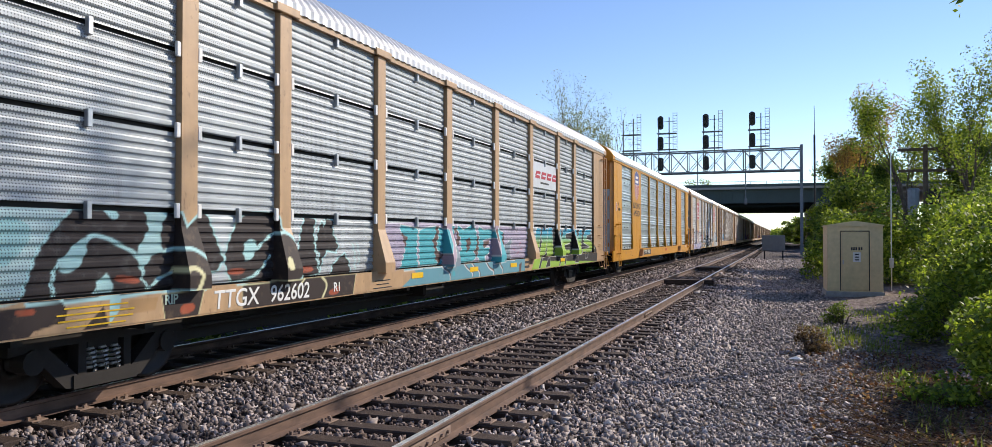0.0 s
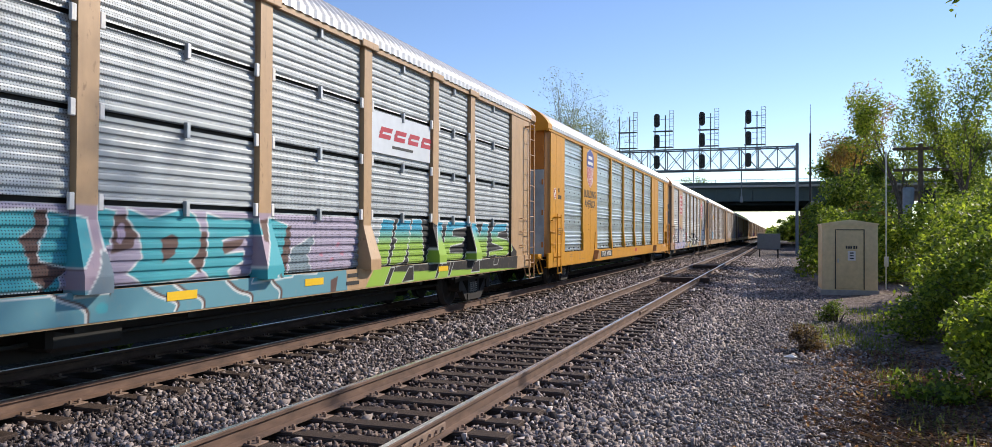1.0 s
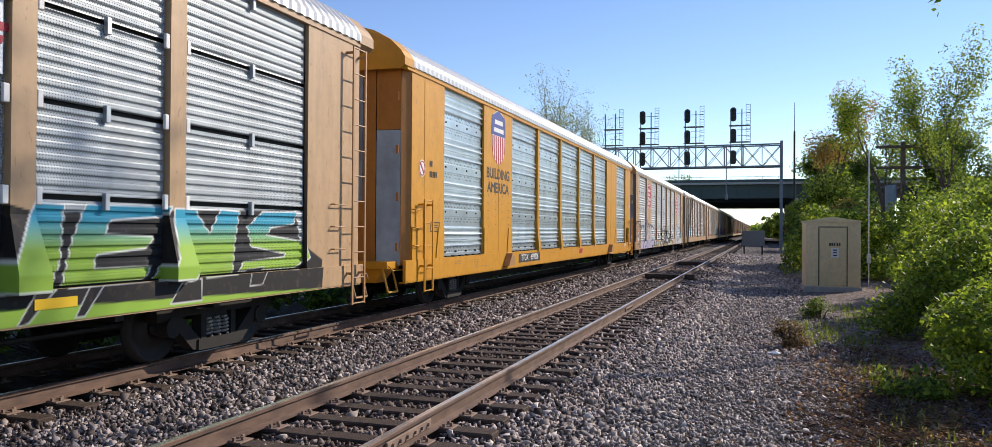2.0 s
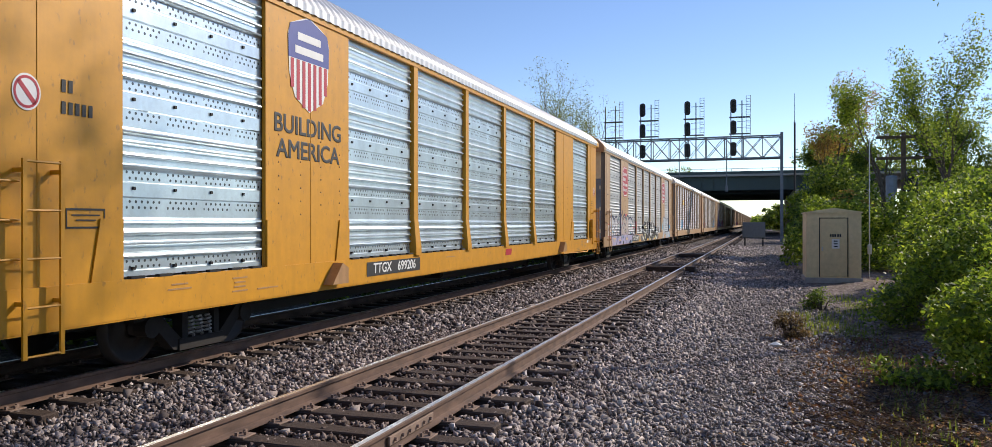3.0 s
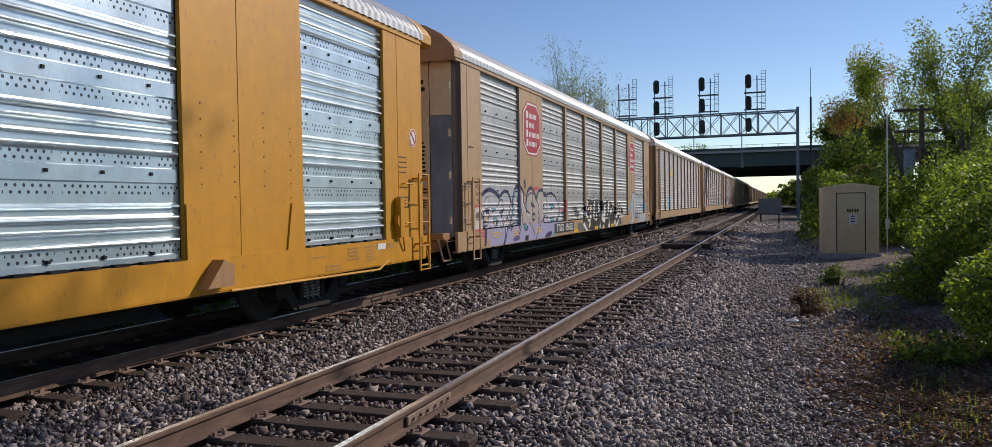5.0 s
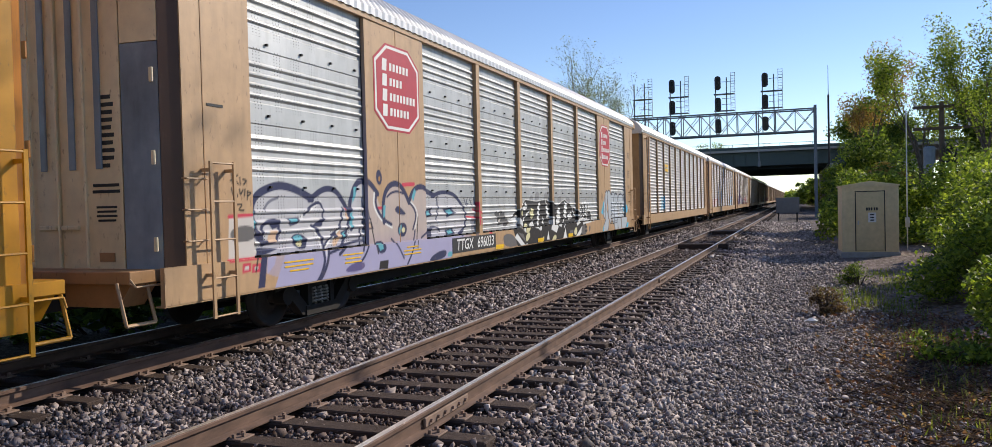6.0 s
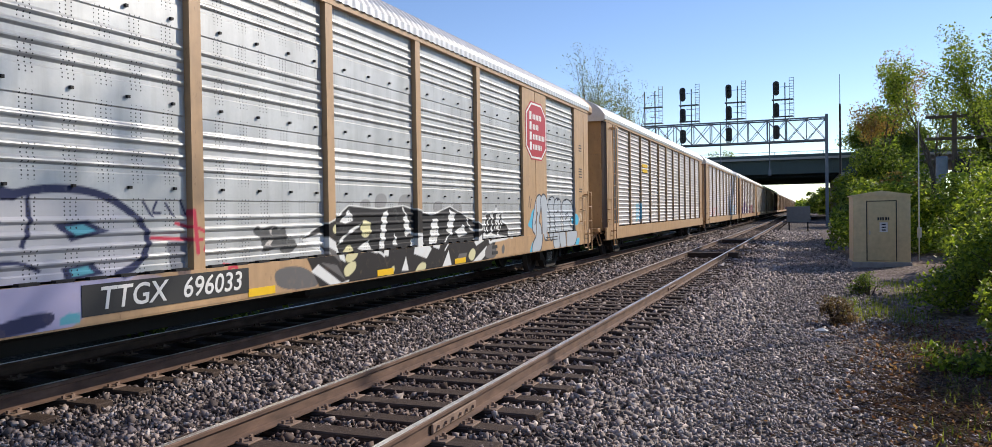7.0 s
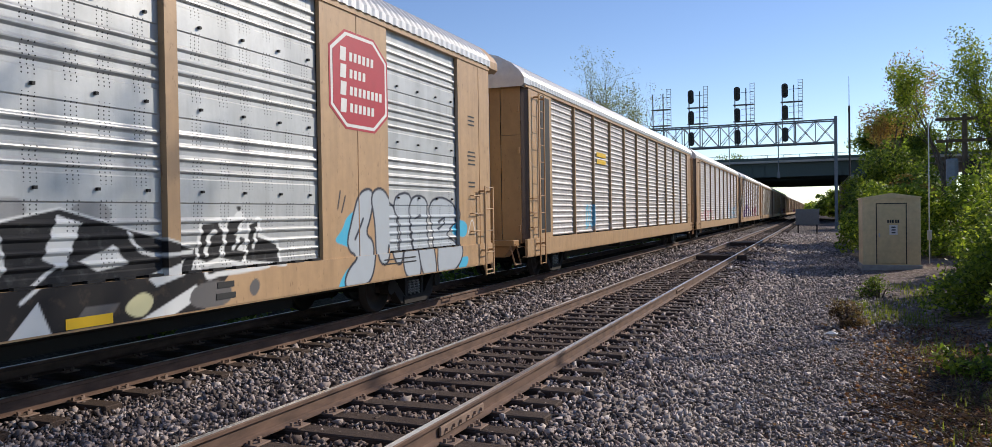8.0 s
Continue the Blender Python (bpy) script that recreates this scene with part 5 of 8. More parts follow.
    p.fill(CYAN_BRIGHT, [(7.07, 1.85), (7.18, 2.00), (7.25, 1.95), (7.13, 1.77)])
    p.stroke(NAVY, 0.040, [(8.04, 1.87), (8.48, 1.96), (9.06, 1.92), (9.51, 1.68), (9.67, 1.43), (9.53, 1.19), (9.23, 1.10)])
    p.stroke(NAVY, 0.025, [(8.27, 1.86), (8.29, 1.63), (8.21, 1.43)])
    p.fill(NAVY, [(7.59, 1.59), (8.00, 1.65), (7.97, 1.49), (7.65, 1.46)])
    p.fill(CYAN_BRIGHT, [(7.68, 1.57), (7.91, 1.60), (7.89, 1.52), (7.72, 1.50)])
    p.fill(NAVY, [(7.63, 1.22), (7.79, 1.29), (7.99, 1.26), (7.97, 1.11), (7.64, 1.11)])
    p.fill(CYAN_BRIGHT, [(8.49, 0.76), (8.59, 0.80), (8.71, 0.78), (8.70, 0.69), (8.49, 0.70)])
    p.fill(NAVY, [(8.53, 1.62), (8.88, 1.65), (9.14, 1.54), (8.71, 1.45)])
    p.fill(CYAN_BRIGHT, [(8.65, 1.59), (8.85, 1.61), (8.99, 1.55), (8.75, 1.50)])
    p.fill(NAVY, [(8.60, 1.21), (8.95, 1.24), (9.07, 1.12), (8.63, 1.08)])
    p.fill(CYAN_BRIGHT, [(8.69, 1.19), (8.89, 1.21), (8.95, 1.14), (8.71, 1.12)])
    p.stroke(NAVY, 0.020, [(7.42, 1.12), (7.85, 1.27), (8.14, 1.30), (8.37, 1.20)])
    p.stroke(NAVY, 0.028, [(4.35, 1.12), (4.55, 1.27), (4.82, 1.40), (4.88, 1.68)])
    p.stroke(WHITE, 0.016, [(4.39, 1.12), (4.59, 1.26), (4.78, 1.36)])
    p.fill(NAVY, [(4.57, 1.29), (4.69, 1.35), (4.72, 1.26), (4.62, 1.23)])
    p.fill(NAVY, [(4.83, 1.32), (4.97, 1.36), (4.95, 1.22), (4.82, 1.21)])
    p.fill(CYAN_BRIGHT, [(4.86, 1.30), (4.94, 1.33), (4.92, 1.25), (4.86, 1.24)])
    p.stroke(NAVY, 0.022, [(4.33, 1.03), (4.85, 1.12), (5.36, 1.18), (5.54, 1.14), (5.33, 0.88), (5.05, 0.78)])
    p.fill(DEEP_PURPLE, [(4.73, 0.74), (4.97, 0.84), (5.24, 0.85), (5.36, 0.81), (5.31, 0.72), (4.96, 0.70)], soft=True)
    p.stroke(NAVY, 0.030, [(4.20, 1.08), (4.24, 0.93), (4.15, 0.76), (4.02, 0.64)])
    p.fill(NAVY, [(5.67, 1.13), (6.00, 1.14), (6.08, 0.96), (5.81, 0.91)], soft=True)
    p.fill(CYAN_BRIGHT, [(5.76, 1.10), (5.94, 1.10), (5.96, 1.00), (5.84, 0.98)])
    p.stroke(NAVY, 0.020, [(6.28, 1.15), (6.47, 1.03), (6.67, 0.80)])
    p.stroke(NAVY, 0.022, [(7.17, 1.26), (7.06, 0.94), (6.80, 0.69)])
    p.fill(BLACK, [(5.79, 0.68), (5.83, 0.81), (6.12, 0.81), (6.08, 0.66)])
    p.fill(NAVY, [(7.61, 0.65), (7.83, 0.78), (8.28, 0.85), (8.47, 0.81), (8.36, 0.68)], soft=True)
    p.fill(NAVY, [(9.89, 1.41), (10.22, 1.42), (10.12, 0.99), (9.96, 1.00)], a=0.60)
    p.stroke(NAVY, 0.016, [(9.59, 1.83), (9.70, 1.68)])
    p.stroke(NAVY, 0.016, [(9.77, 1.83), (9.70, 1.71), (9.82, 1.71)])
    p.stroke(NAVY, 0.016, [(9.90, 1.81), (10.00, 1.68)])
    p.stroke(NAVY, 0.016, [(10.11, 1.85), (10.19, 1.69)])
    p.stroke(SIGNAL_RED, 0.020, [(9.69, 1.45), (10.35, 1.41)])
    p.stroke(SIGNAL_RED, 0.030, [(10.23, 1.73), (10.28, 1.27)])
    p.stroke(SIGNAL_RED, 0.020, [(10.04, 1.60), (10.48, 1.49), (10.38, 1.29)])
    # black letters with white slivers and cream drops
    p.stroke(SIGNAL_RED, 0.030, [(10.77, 1.08), (10.90, 1.08), (10.89, 0.94), (10.70, 0.90), (10.67, 0.95), (10.75, 0.96), (10.78, 1.09)])
    p.fill(SLATE, [(11.57, 0.92), (11.76, 1.00), (12.29, 0.98), (12.74, 0.66), (11.71, 0.69)], soft=True)
    p.fill(BLACK, [(11.32, 1.51), (11.41, 1.55), (11.46, 1.48), (11.59, 1.53), (11.76, 1.54), (11.85, 1.47), (11.94, 1.52), (12.02, 1.47), (11.97, 1.35), (12.24, 1.35), (12.18, 1.17), (11.88, 1.17), (11.85, 1.26), (11.58, 1.20), (11.48, 1.21), (11.51, 1.35), (11.36, 1.43)], a=0.85, soft=True)
    p.fill(WHITE_DULL, [(11.55, 1.29), (11.63, 1.35), (11.73, 1.35), (11.66, 1.28)])
    p.fill(WHITE_DULL, [(11.65, 1.49), (11.71, 1.52), (11.69, 1.41)])
    p.fill(SLATE, [(13.85, 1.79), (13.93, 1.90), (14.15, 1.90), (14.22, 1.79), (14.14, 1.67), (13.92, 1.68)], a=0.55, soft=True)
    p.fill(SLATE, [(14.30, 1.87), (14.39, 1.99), (14.65, 2.00), (14.73, 1.88), (14.64, 1.74), (14.38, 1.74)], a=0.55, soft=True)
    p.fill(SLATE, [(15.08, 1.85), (15.19, 1.99), (15.53, 2.00), (15.64, 1.85), (15.52, 1.69), (15.18, 1.69)], a=0.55, soft=True)
    p.fill(SLATE, [(16.42, 1.78), (16.52, 1.88), (16.79, 1.89), (16.88, 1.78), (16.78, 1.66), (16.51, 1.66)], a=0.55, soft=True)
    p.fill(SLATE, [(17.27, 1.74), (17.37, 1.85), (17.69, 1.85), (17.79, 1.73), (17.68, 1.61), (17.36, 1.61)], a=0.55, soft=True)
    p.fill(BLACK, [(12.36, 1.35), (12.77, 1.50), (13.28, 1.65), (13.56, 1.79), (14.46, 1.74), (15.28, 1.79), (16.36, 1.62), (17.19, 1.78), (18.13, 1.53), (18.92, 1.32), (18.72, 0.93), (17.86, 0.87), (16.15, 0.91), (14.32, 0.97), (13.47, 0.89), (13.05, 1.04)], WHITE, 0.022)
    p.fill(BLACK, [(12.6, 0.66), (12.3, 1.1), (19.4, 1.1), (18.9, 0.66)])
    p.fill(WHITE, [(12.38, 1.34), (12.75, 1.41), (13.21, 1.20), (13.28, 0.96), (12.93, 1.10)])
    p.fill(SLATE, [(12.93, 1.10), (12.76, 1.25), (13.10, 1.12), (13.15, 0.97)])
    p.stroke(WHITE, 0.022, [(13.24, 1.24), (13.51, 1.39), (13.84, 1.49)])
    p.fill(WHITE, [(13.30, 1.56), (13.55, 1.74), (13.68, 1.57), (13.41, 1.53)])
    p.fill(WHITE, [(14.41, 1.00), (14.48, 1.31), (14.55, 1.67), (14.74, 1.72), (14.64, 1.35), (14.56, 0.98)])
    p.fill(WHITE, [(15.27, 1.60), (15.42, 1.63), (15.52, 1.33), (15.33, 1.27)])
    p.fill(WHITE, [(15.45, 0.97), (15.55, 1.22), (15.83, 1.26), (16.15, 1.02), (15.94, 0.86)])
    p.fill(WHITE, [(16.21, 1.05), (16.38, 1.55), (16.60, 1.56), (16.65, 1.27), (16.46, 1.00)])
    p.fill(WHITE, [(17.00, 1.33), (17.16, 1.73), (17.41, 1.65), (17.22, 1.22)])
    p.fill(WHITE, [(14.88, 1.15), (14.96, 1.35), (15.04, 1.14)])
    p.fill(WHITE, [(13.76, 1.14), (14.09, 1.26), (14.21, 1.04)])
    p.fill(WHITE, [(17.38, 1.29), (17.78, 1.43), (17.95, 1.23), (17.59, 1.18)])
    p.fill(WHITE, [(18.11, 1.07), (18.73, 1.24), (18.62, 1.07), (18.22, 0.98)])
    p.stroke(WHITE, 0.020, [(14.07, 1.12), (14.32, 1.05), (14.43, 0.99)])
    p.stroke(WHITE, 0.022, [(15.27, 1.76), (15.38, 1.59), (15.49, 1.31), (15.95, 1.28)])
    p.stroke(WHITE, 0.020, [(17.96, 1.54), (18.14, 1.29), (18.84, 1.31)])
    p.stroke(WHITE, 0.018, [(16.71, 0.97), (17.04, 1.20), (17.25, 1.32)])
    p.fill(CREAM, [(13.88, 1.36), (13.89, 1.53), (14.03, 1.59), (14.21, 1.49), (14.15, 1.32), (14.00, 1.29)], soft=True)
    p.fill(CREAM, [(13.24, 1.01), (13.41, 1.16), (13.57, 1.22), (13.66, 1.12), (13.59, 1.01), (13.38, 0.94)], soft=True)
    p.fill(CREAM, [(12.96, 1.44), (13.05, 1.54), (13.18, 1.47), (13.08, 1.37)], soft=True)
    p.fill(CREAM, [(13.27, 0.74), (13.21, 0.86), (13.36, 0.95), (13.56, 0.97), (13.58, 0.86), (13.42, 0.77)], soft=True)
    p.fill(CREAM, [(15.43, 0.62), (15.67, 0.81), (15.93, 0.79), (15.89, 0.66), (15.62, 0.60)], soft=True)
    p.fill(CREAM, [(17.75, 0.79), (18.03, 0.97), (18.22, 0.85), (18.02, 0.66)], soft=True)
    p.fill(CREAM, [(14.46, 0.61), (14.58, 0.75), (14.75, 0.83), (14.77, 0.71)], soft=True)
    p.fill(WHITE, [(12.41, 0.89), (12.58, 0.98), (13.26, 0.62), (13.05, 0.58)])
    p.fill(WHITE, [(15.00, 0.71), (15.16, 0.94), (15.25, 0.70)])
    p.fill(WHITE, [(16.58, 0.66), (16.87, 0.96), (17.01, 0.64)])
    p.fill(WHITE, [(17.92, 0.63), (18.77, 0.95), (19.03, 0.89), (18.35, 0.62)])
    p.fill(WHITE, [(13.12, 0.67), (13.38, 0.70), (13.26, 0.59)])
    p.fill(SLATE, [(12.64, 1.00), (13.05, 0.94), (13.27, 0.71)])
    p.fill(SLATE, [(17.14, 0.63), (17.36, 0.87), (17.75, 0.86), (17.56, 0.64)])
    # small tag, then silver letters on a blue cloud
    p.fill(SLATE, [(18.74, 0.97), (19.34, 0.97), (19.36, 0.66), (18.64, 0.69)], soft=True)
    p.fill(SLATE, [(19.63, 0.84), (19.79, 0.97), (19.88, 0.84), (19.74, 0.70)], soft=True)
    p.fill(BLACK, [(18.92, 1.23), (19.01, 1.61), (19.26, 1.63), (19.34, 1.46), (19.24, 1.22), (19.06, 1.18)], WHITE, 0.050)
    p.fill(BLACK, [(19.33, 1.21), (19.43, 1.64), (19.67, 1.65), (19.53, 1.48), (19.72, 1.43), (19.57, 1.30), (19.78, 1.25), (19.63, 1.15)], WHITE, 0.050)
    p.fill(BLACK, [(19.73, 1.16), (19.81, 1.59), (19.96, 1.64), (19.96, 1.44), (20.32, 1.33), (20.36, 1.10)], WHITE, 0.050)
    p.stroke(WHITE, 0.030, [(19.04, 1.27), (19.11, 1.50), (19.19, 1.52)])
    p.stroke(WHITE, 0.026, [(19.51, 1.32), (19.62, 1.47)])
    p.stroke(WHITE, 0.026, [(19.87, 1.32), (19.93, 1.54)])
    p.fill(WHITE, [(19.54, 1.71), (19.63, 1.78), (19.72, 1.72), (19.63, 1.65)])
    p.stroke(WHITE, 0.030, [(18.92, 1.15), (18.95, 1.00), (19.14, 1.05), (19.56, 1.05), (20.03, 1.08)])
    p.fill(BLACK, [(19.56, 1.82), (19.63, 1.74), (19.68, 1.82)], soft=True)
    p.fill(SKY_BLUE, [(21.49, 1.32), (21.75, 1.49), (21.86, 1.69), (22.31, 1.83), (22.40, 1.31), (22.08, 1.13), (21.83, 1.25)], soft=True)
    p.fill(SKY_BLUE, [(21.87, 0.96), (22.34, 1.00), (22.10, 0.64), (21.53, 0.60), (21.65, 0.79)], soft=True)
    p.fill(SKY_BLUE, [(22.93, 1.64), (22.96, 1.94), (23.34, 1.89), (23.19, 1.48)], soft=True)
    p.fill(SKY_BLUE, [(25.54, 1.61), (26.19, 1.54), (26.11, 1.22), (25.59, 1.29)], soft=True)
    p.fill(SKY_BLUE, [(25.63, 0.83), (26.16, 0.90), (26.06, 0.66), (25.68, 0.63)], soft=True)
    p.fill(SILVER_BLUE, [(21.74, 0.64), (21.81, 0.87), (22.18, 1.08), (21.84, 1.22), (22.03, 1.65), (22.23, 2.04), (22.63, 2.09), (22.53, 1.69), (22.34, 1.40), (22.63, 1.26), (22.51, 0.72), (22.17, 0.63)], NAVY_BLACK, 0.042, soft=True)
    p.fill(SILVER_BLUE, [(22.69, 0.98), (22.68, 1.59), (22.54, 2.02), (22.89, 2.12), (23.16, 1.87), (23.45, 1.79), (23.50, 0.93), (23.25, 0.89), (23.06, 1.33), (23.00, 0.90)], NAVY_BLACK, 0.042, soft=True)
    p.fill(SILVER_BLUE, [(23.46, 0.80), (23.65, 1.45), (23.28, 1.97), (24.03, 2.08), (23.83, 1.45), (24.17, 0.69), (23.84, 0.55)], NAVY_BLACK, 0.042, soft=True)
    p.fill(SILVER_BLUE, [(24.17, 0.67), (23.98, 1.36), (23.89, 2.00), (24.61, 1.99), (24.49, 1.45), (24.76, 0.63), (24.45, 0.54)], NAVY_BLACK, 0.042, soft=True)
    p.fill(SILVER_BLUE, [(24.76, 0.59), (24.83, 1.33), (24.60, 1.88), (25.12, 2.01), (25.72, 1.86), (25.86, 1.60), (25.20, 1.30), (25.87, 1.11), (25.80, 0.79), (25.17, 0.55)], NAVY_BLACK, 0.042, soft=True)
    p.stroke(NAVY_BLACK, 0.022, [(22.08, 1.34), (22.23, 1.52), (22.31, 1.64)])
    p.stroke(NAVY_BLACK, 0.022, [(25.00, 1.54), (25.32, 1.65), (25.21, 1.49), (24.99, 1.42)])
    p.stroke(NAVY_BLACK, 0.020, [(24.11, 1.63), (24.30, 1.68)])
    p.stroke(NAVY_BLACK, 0.016, [(21.70, 2.04), (21.63, 1.79)])
    p.stroke(NAVY_BLACK, 0.016, [(21.83, 1.97), (21.73, 1.74)])
    p.stroke(WHITE, 0.014, [(26.18, 1.29), (26.41, 1.66), (26.55, 1.26)], a=0.80)
    return p


car_c = autorack("tan car carrier with silver corrugated panels and spray paint", dict(
    place=2, near=True, panels=[(2.7, 5.55)] + pc + [(23.1, 25.8)], posts=qc, sheets=[(1.52, 2.7), (5.55, 7.65), (21.25, 23.1), (25.8, 27.35)],
    tiers=ONE_TIER, ribs="pressed", boot=False, pieces=tan_car_paint(), paint=P_TAN_S, metal=G_MID, roof=M_ROOF, end=P_CREAM, edge=M_BLUEGREY, hood=P_TAN))

pd, qd = spread(3.2, 26.4, 11, 0.032)


def scrawl(*rows):
    p = Spray()
    for r in rows:
        p.letters(*r)
    return p


car_d = autorack("weathered silver car carrier with rusty tan frame and faint white scrawl", dict(
    place=3, near=True, panels=pd, posts=qd, fine=0.03, sheets=[(1.45, 3.2), (26.4, 27.6)], tiers=ONE_TIER, ribs="plain", pieces=scrawl(("SNARLTIMENK", 3.6, 10.0, 1.2, 1.78, 0.03, (0.55, 0.53, 0.53), None, 0.7), ("DU", 6.6, 7.5, 1.25, 1.9, 0.06, SKY_BLUE, None, 0.8),
                                                                                                                     ("SMARTEL", 10.6, 17.5, 1.2, 1.62, 0.022, (0.5, 0.48, 0.48), None, 0.7)),
    paint=P_TAN_S, metal=G_DULL, roof=M_ROOF, end=P_RUST, edge=P_RUST, hood=M_ROOF))


def bars(parent, y, z, w, rows, gap, material, x, thick=0.015):
    """Small writing too fine to read: one short bar a line."""
    rng = random.Random(int(y * 37 + z * 11))
    for i in range(rows):
        ww = w * rng.uniform(0.6, 1.0)
        zz = z - i * gap
        side_shape(parent, "writing", [(y - ww / 2, zz), (y + ww / 2, zz), (y + ww / 2, zz + thick), (y - ww / 2, zz + thick)], material, x)


def disc(cy, cz, ry, rz, n=24):
    return [(cy + ry * math.cos(2 * math.pi * i / n), cz + rz * math.sin(2 * math.pi * i / n)) for i in range(n)]


def dress_end(car, material, near_end, tall, fin=27.5):
    """Ladder, steps and grab irons at a corner."""
    y = 2.0 if near_end else fin - 0.22
    ladder(car, y, 0.45, 4.6 if tall else 2.25, material)
    for z in (1.35, 1.7, 2.05):
        m = Mesh()
        yy = y - 0.36 if near_end else y - 0.5
        m.rod([(SIDE, yy - 0.16, z), (SIDE + 0.07, yy - 0.16, z), (SIDE + 0.07, yy + 0.16, z), (SIDE, yy + 0.16, z)], 0.011)
        part("grab_iron", m, material, car)
    ye = 1.0 if near_end else fin + 0.42
    m = Mesh()
    m.rod([(1.30, ye - 0.2, 0.95), (1.42, ye - 0.2, 0.5), (1.42, ye + 0.2, 0.5), (1.30, ye + 0.2, 0.95)], 0.02)
    part("end_step", m, material, car)
    m = Mesh()
    ya, yb = (ye - 0.1, ye + 0.35) if near_end else (ye - 0.35, ye + 0.1)
    m.rod([(1.38, ya, 0.98), (1.46, ya, 0.90), (1.46, yb, 0.90), (1.50, yb, 0.80)], 0.012)
    part("uncoupling_rod", m, material, car)


XS = SIDE + 0.004
# silver car with tan posts
for y, half in qa:
    for zt in (1.955, 2.857, 3.767):
        for s in (-1, 1):
            m = Mesh()
            m.box(SIDE - 0.03, SIDE + 0.010, y + s * (half + 0.045) - 0.034, y + s * (half + 0.045) + 0.034, zt - 0.085, zt + 0.085, 0.008)
            part("hinge_plate", m, M_WHITE, car_a)
    m = Mesh()
    m.box(SIDE - 0.04, SIDE + 0.06, y - half - 0.14, y + half + 0.14, EAVE - 0.10, EAVE + 0.02, 0.01)
    part("post_cap", m, P_TAN, car_a)
for y0, y1 in pa:
    for zt in (1.957, 2.857, 3.767, 4.66):
        m = Mesh()
        yc = (y0 + y1) / 2
        m.box(SIDE - 0.06, SIDE - 0.005, yc - 0.03, yc + 0.03, zt - 0.12, zt + 0.06, 0.006)
        part("clip", m, M_GALV, car_a)
# one black sheet behind all side panels, showing in the gaps between tiers
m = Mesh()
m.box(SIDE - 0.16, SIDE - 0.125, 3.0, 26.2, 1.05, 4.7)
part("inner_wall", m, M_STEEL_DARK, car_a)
y0, y1 = pa[6]
side_shape(car_a, "logo_panel", [(y0 + 0.05, 3.02), (y1 - 0.05, 3.02), (y1 - 0.05, 3.72), (y0 + 0.05, 3.72)], plain("white_sheet", (0.68, 0.70, 0.72), 0.4, 0.2, 0.1), SIDE - 0.045, 0.012, "white panel with red strokes")
for i in range(4):
    yy = y0 + 0.32 + i * 0.56
    side_shape(car_a, "logo_stroke", [(yy, 3.28), (yy + 0.42, 3.28), (yy + 0.46, 3.36), (yy + 0.04, 3.36)], M_RED, SIDE - 0.032, 0.003)
    side_shape(car_a, "logo_stroke", [(yy + 0.06, 3.40), (yy + 0.48, 3.40), (yy + 0.52, 3.48), (yy + 0.10, 3.48)], M_RED, SIDE - 0.032, 0.003)
    side_shape(car_a, "logo_stroke", [(yy + 0.02, 3.36), (yy + 0.13, 3.36), (yy + 0.15, 3.40), (yy + 0.04, 3.40)], M_RED, SIDE - 0.032, 0.003)
bars(car_a, (y0 + y1) / 2, 3.14, 1.2, 1, 0.1, M_BLACK, SIDE - 0.032, 0.05)
lettering(car_a, "TTGX", 0.31, M_WHITE, SIDE + 0.034, 6.42, 0.90, 1.05, 0.12)
lettering(car_a, "962602", 0.31, M_WHITE, SIDE + 0.034, 7.55, 0.90, 1.0, 0.12)
lettering(car_a, "RIP", 0.15, plain("pale_green_paint", (0.5, 0.62, 0.5)), SIDE + 0.034, 5.3, 0.97)
lettering(car_a, "R1", 0.19, M_WHITE, SIDE + 0.034, 8.75, 0.90)
bars(car_a, 4.3, 0.98, 1.1, 4, 0.06, M_REFLECT, SIDE + 0.034)
bars(car_a, 10.2, 0.92, 0.7, 3, 0.06, M_BLACK, SIDE + 0.034)
bars(car_a, 18.2, 0.96, 0.42, 2, 0.12, M_BLACK, SIDE + 0.034, 0.06)
for y in (11.55, 14.4, 17.1, 21.8):
    side_shape(car_a, "reflector", [(y - 0.24, 0.90), (y + 0.24, 0.90), (y + 0.24, 1.0), (y - 0.24, 1.0)], M_REFLECT, SIDE + 0.033, 0.004, "yellow reflective strip")
dress_end(car_a, P_TAN, True, True)
dress_end(car_a, P_RUST, False, True, 27.75)

# yellow car
cy, cz = 6.68, 4.1
shield = [(cy - 0.50, cz + 0.42), (cy - 0.30, cz + 0.50), (cy, cz + 0.60), (cy + 0.30, cz + 0.50), (cy + 0.50, cz + 0.42), (cy + 0.56, cz + 0.25), (cy + 0.52, cz - 0.30), (cy + 0.38, cz - 0.62), (cy, cz - 0.80), (cy - 0.38, cz - 0.62), (cy - 0.52, cz - 0.30), (cy - 0.56, cz + 0.25)]
side_shape(car_b, "shield", shield, M_WHITE, XS, 0.003, "white shield with red stripes and a blue top")
side_shape(car_b, "shield_top", [(cy - 0.50, cz + 0.42), (cy, cz + 0.58), (cy + 0.50, cz + 0.42), (cy + 0.55, cz + 0.25), (cy + 0.545, cz - 0.06), (cy - 0.545, cz - 0.06), (cy - 0.55, cz + 0.25)], M_BLUE, XS + 0.003, 0.003)
for i in range(7):
    yy = cy - 0.45 + 0.15 * i
    zb = cz - 0.78 + 0.9 * abs(yy - cy) ** 2 * 1.6
    side_shape(car_b, "stripe", [(yy - 0.04, zb), (yy + 0.04, zb), (yy + 0.04, cz - 0.07), (yy - 0.04, cz - 0.07)], M_RED, XS + 0.003, 0.003)
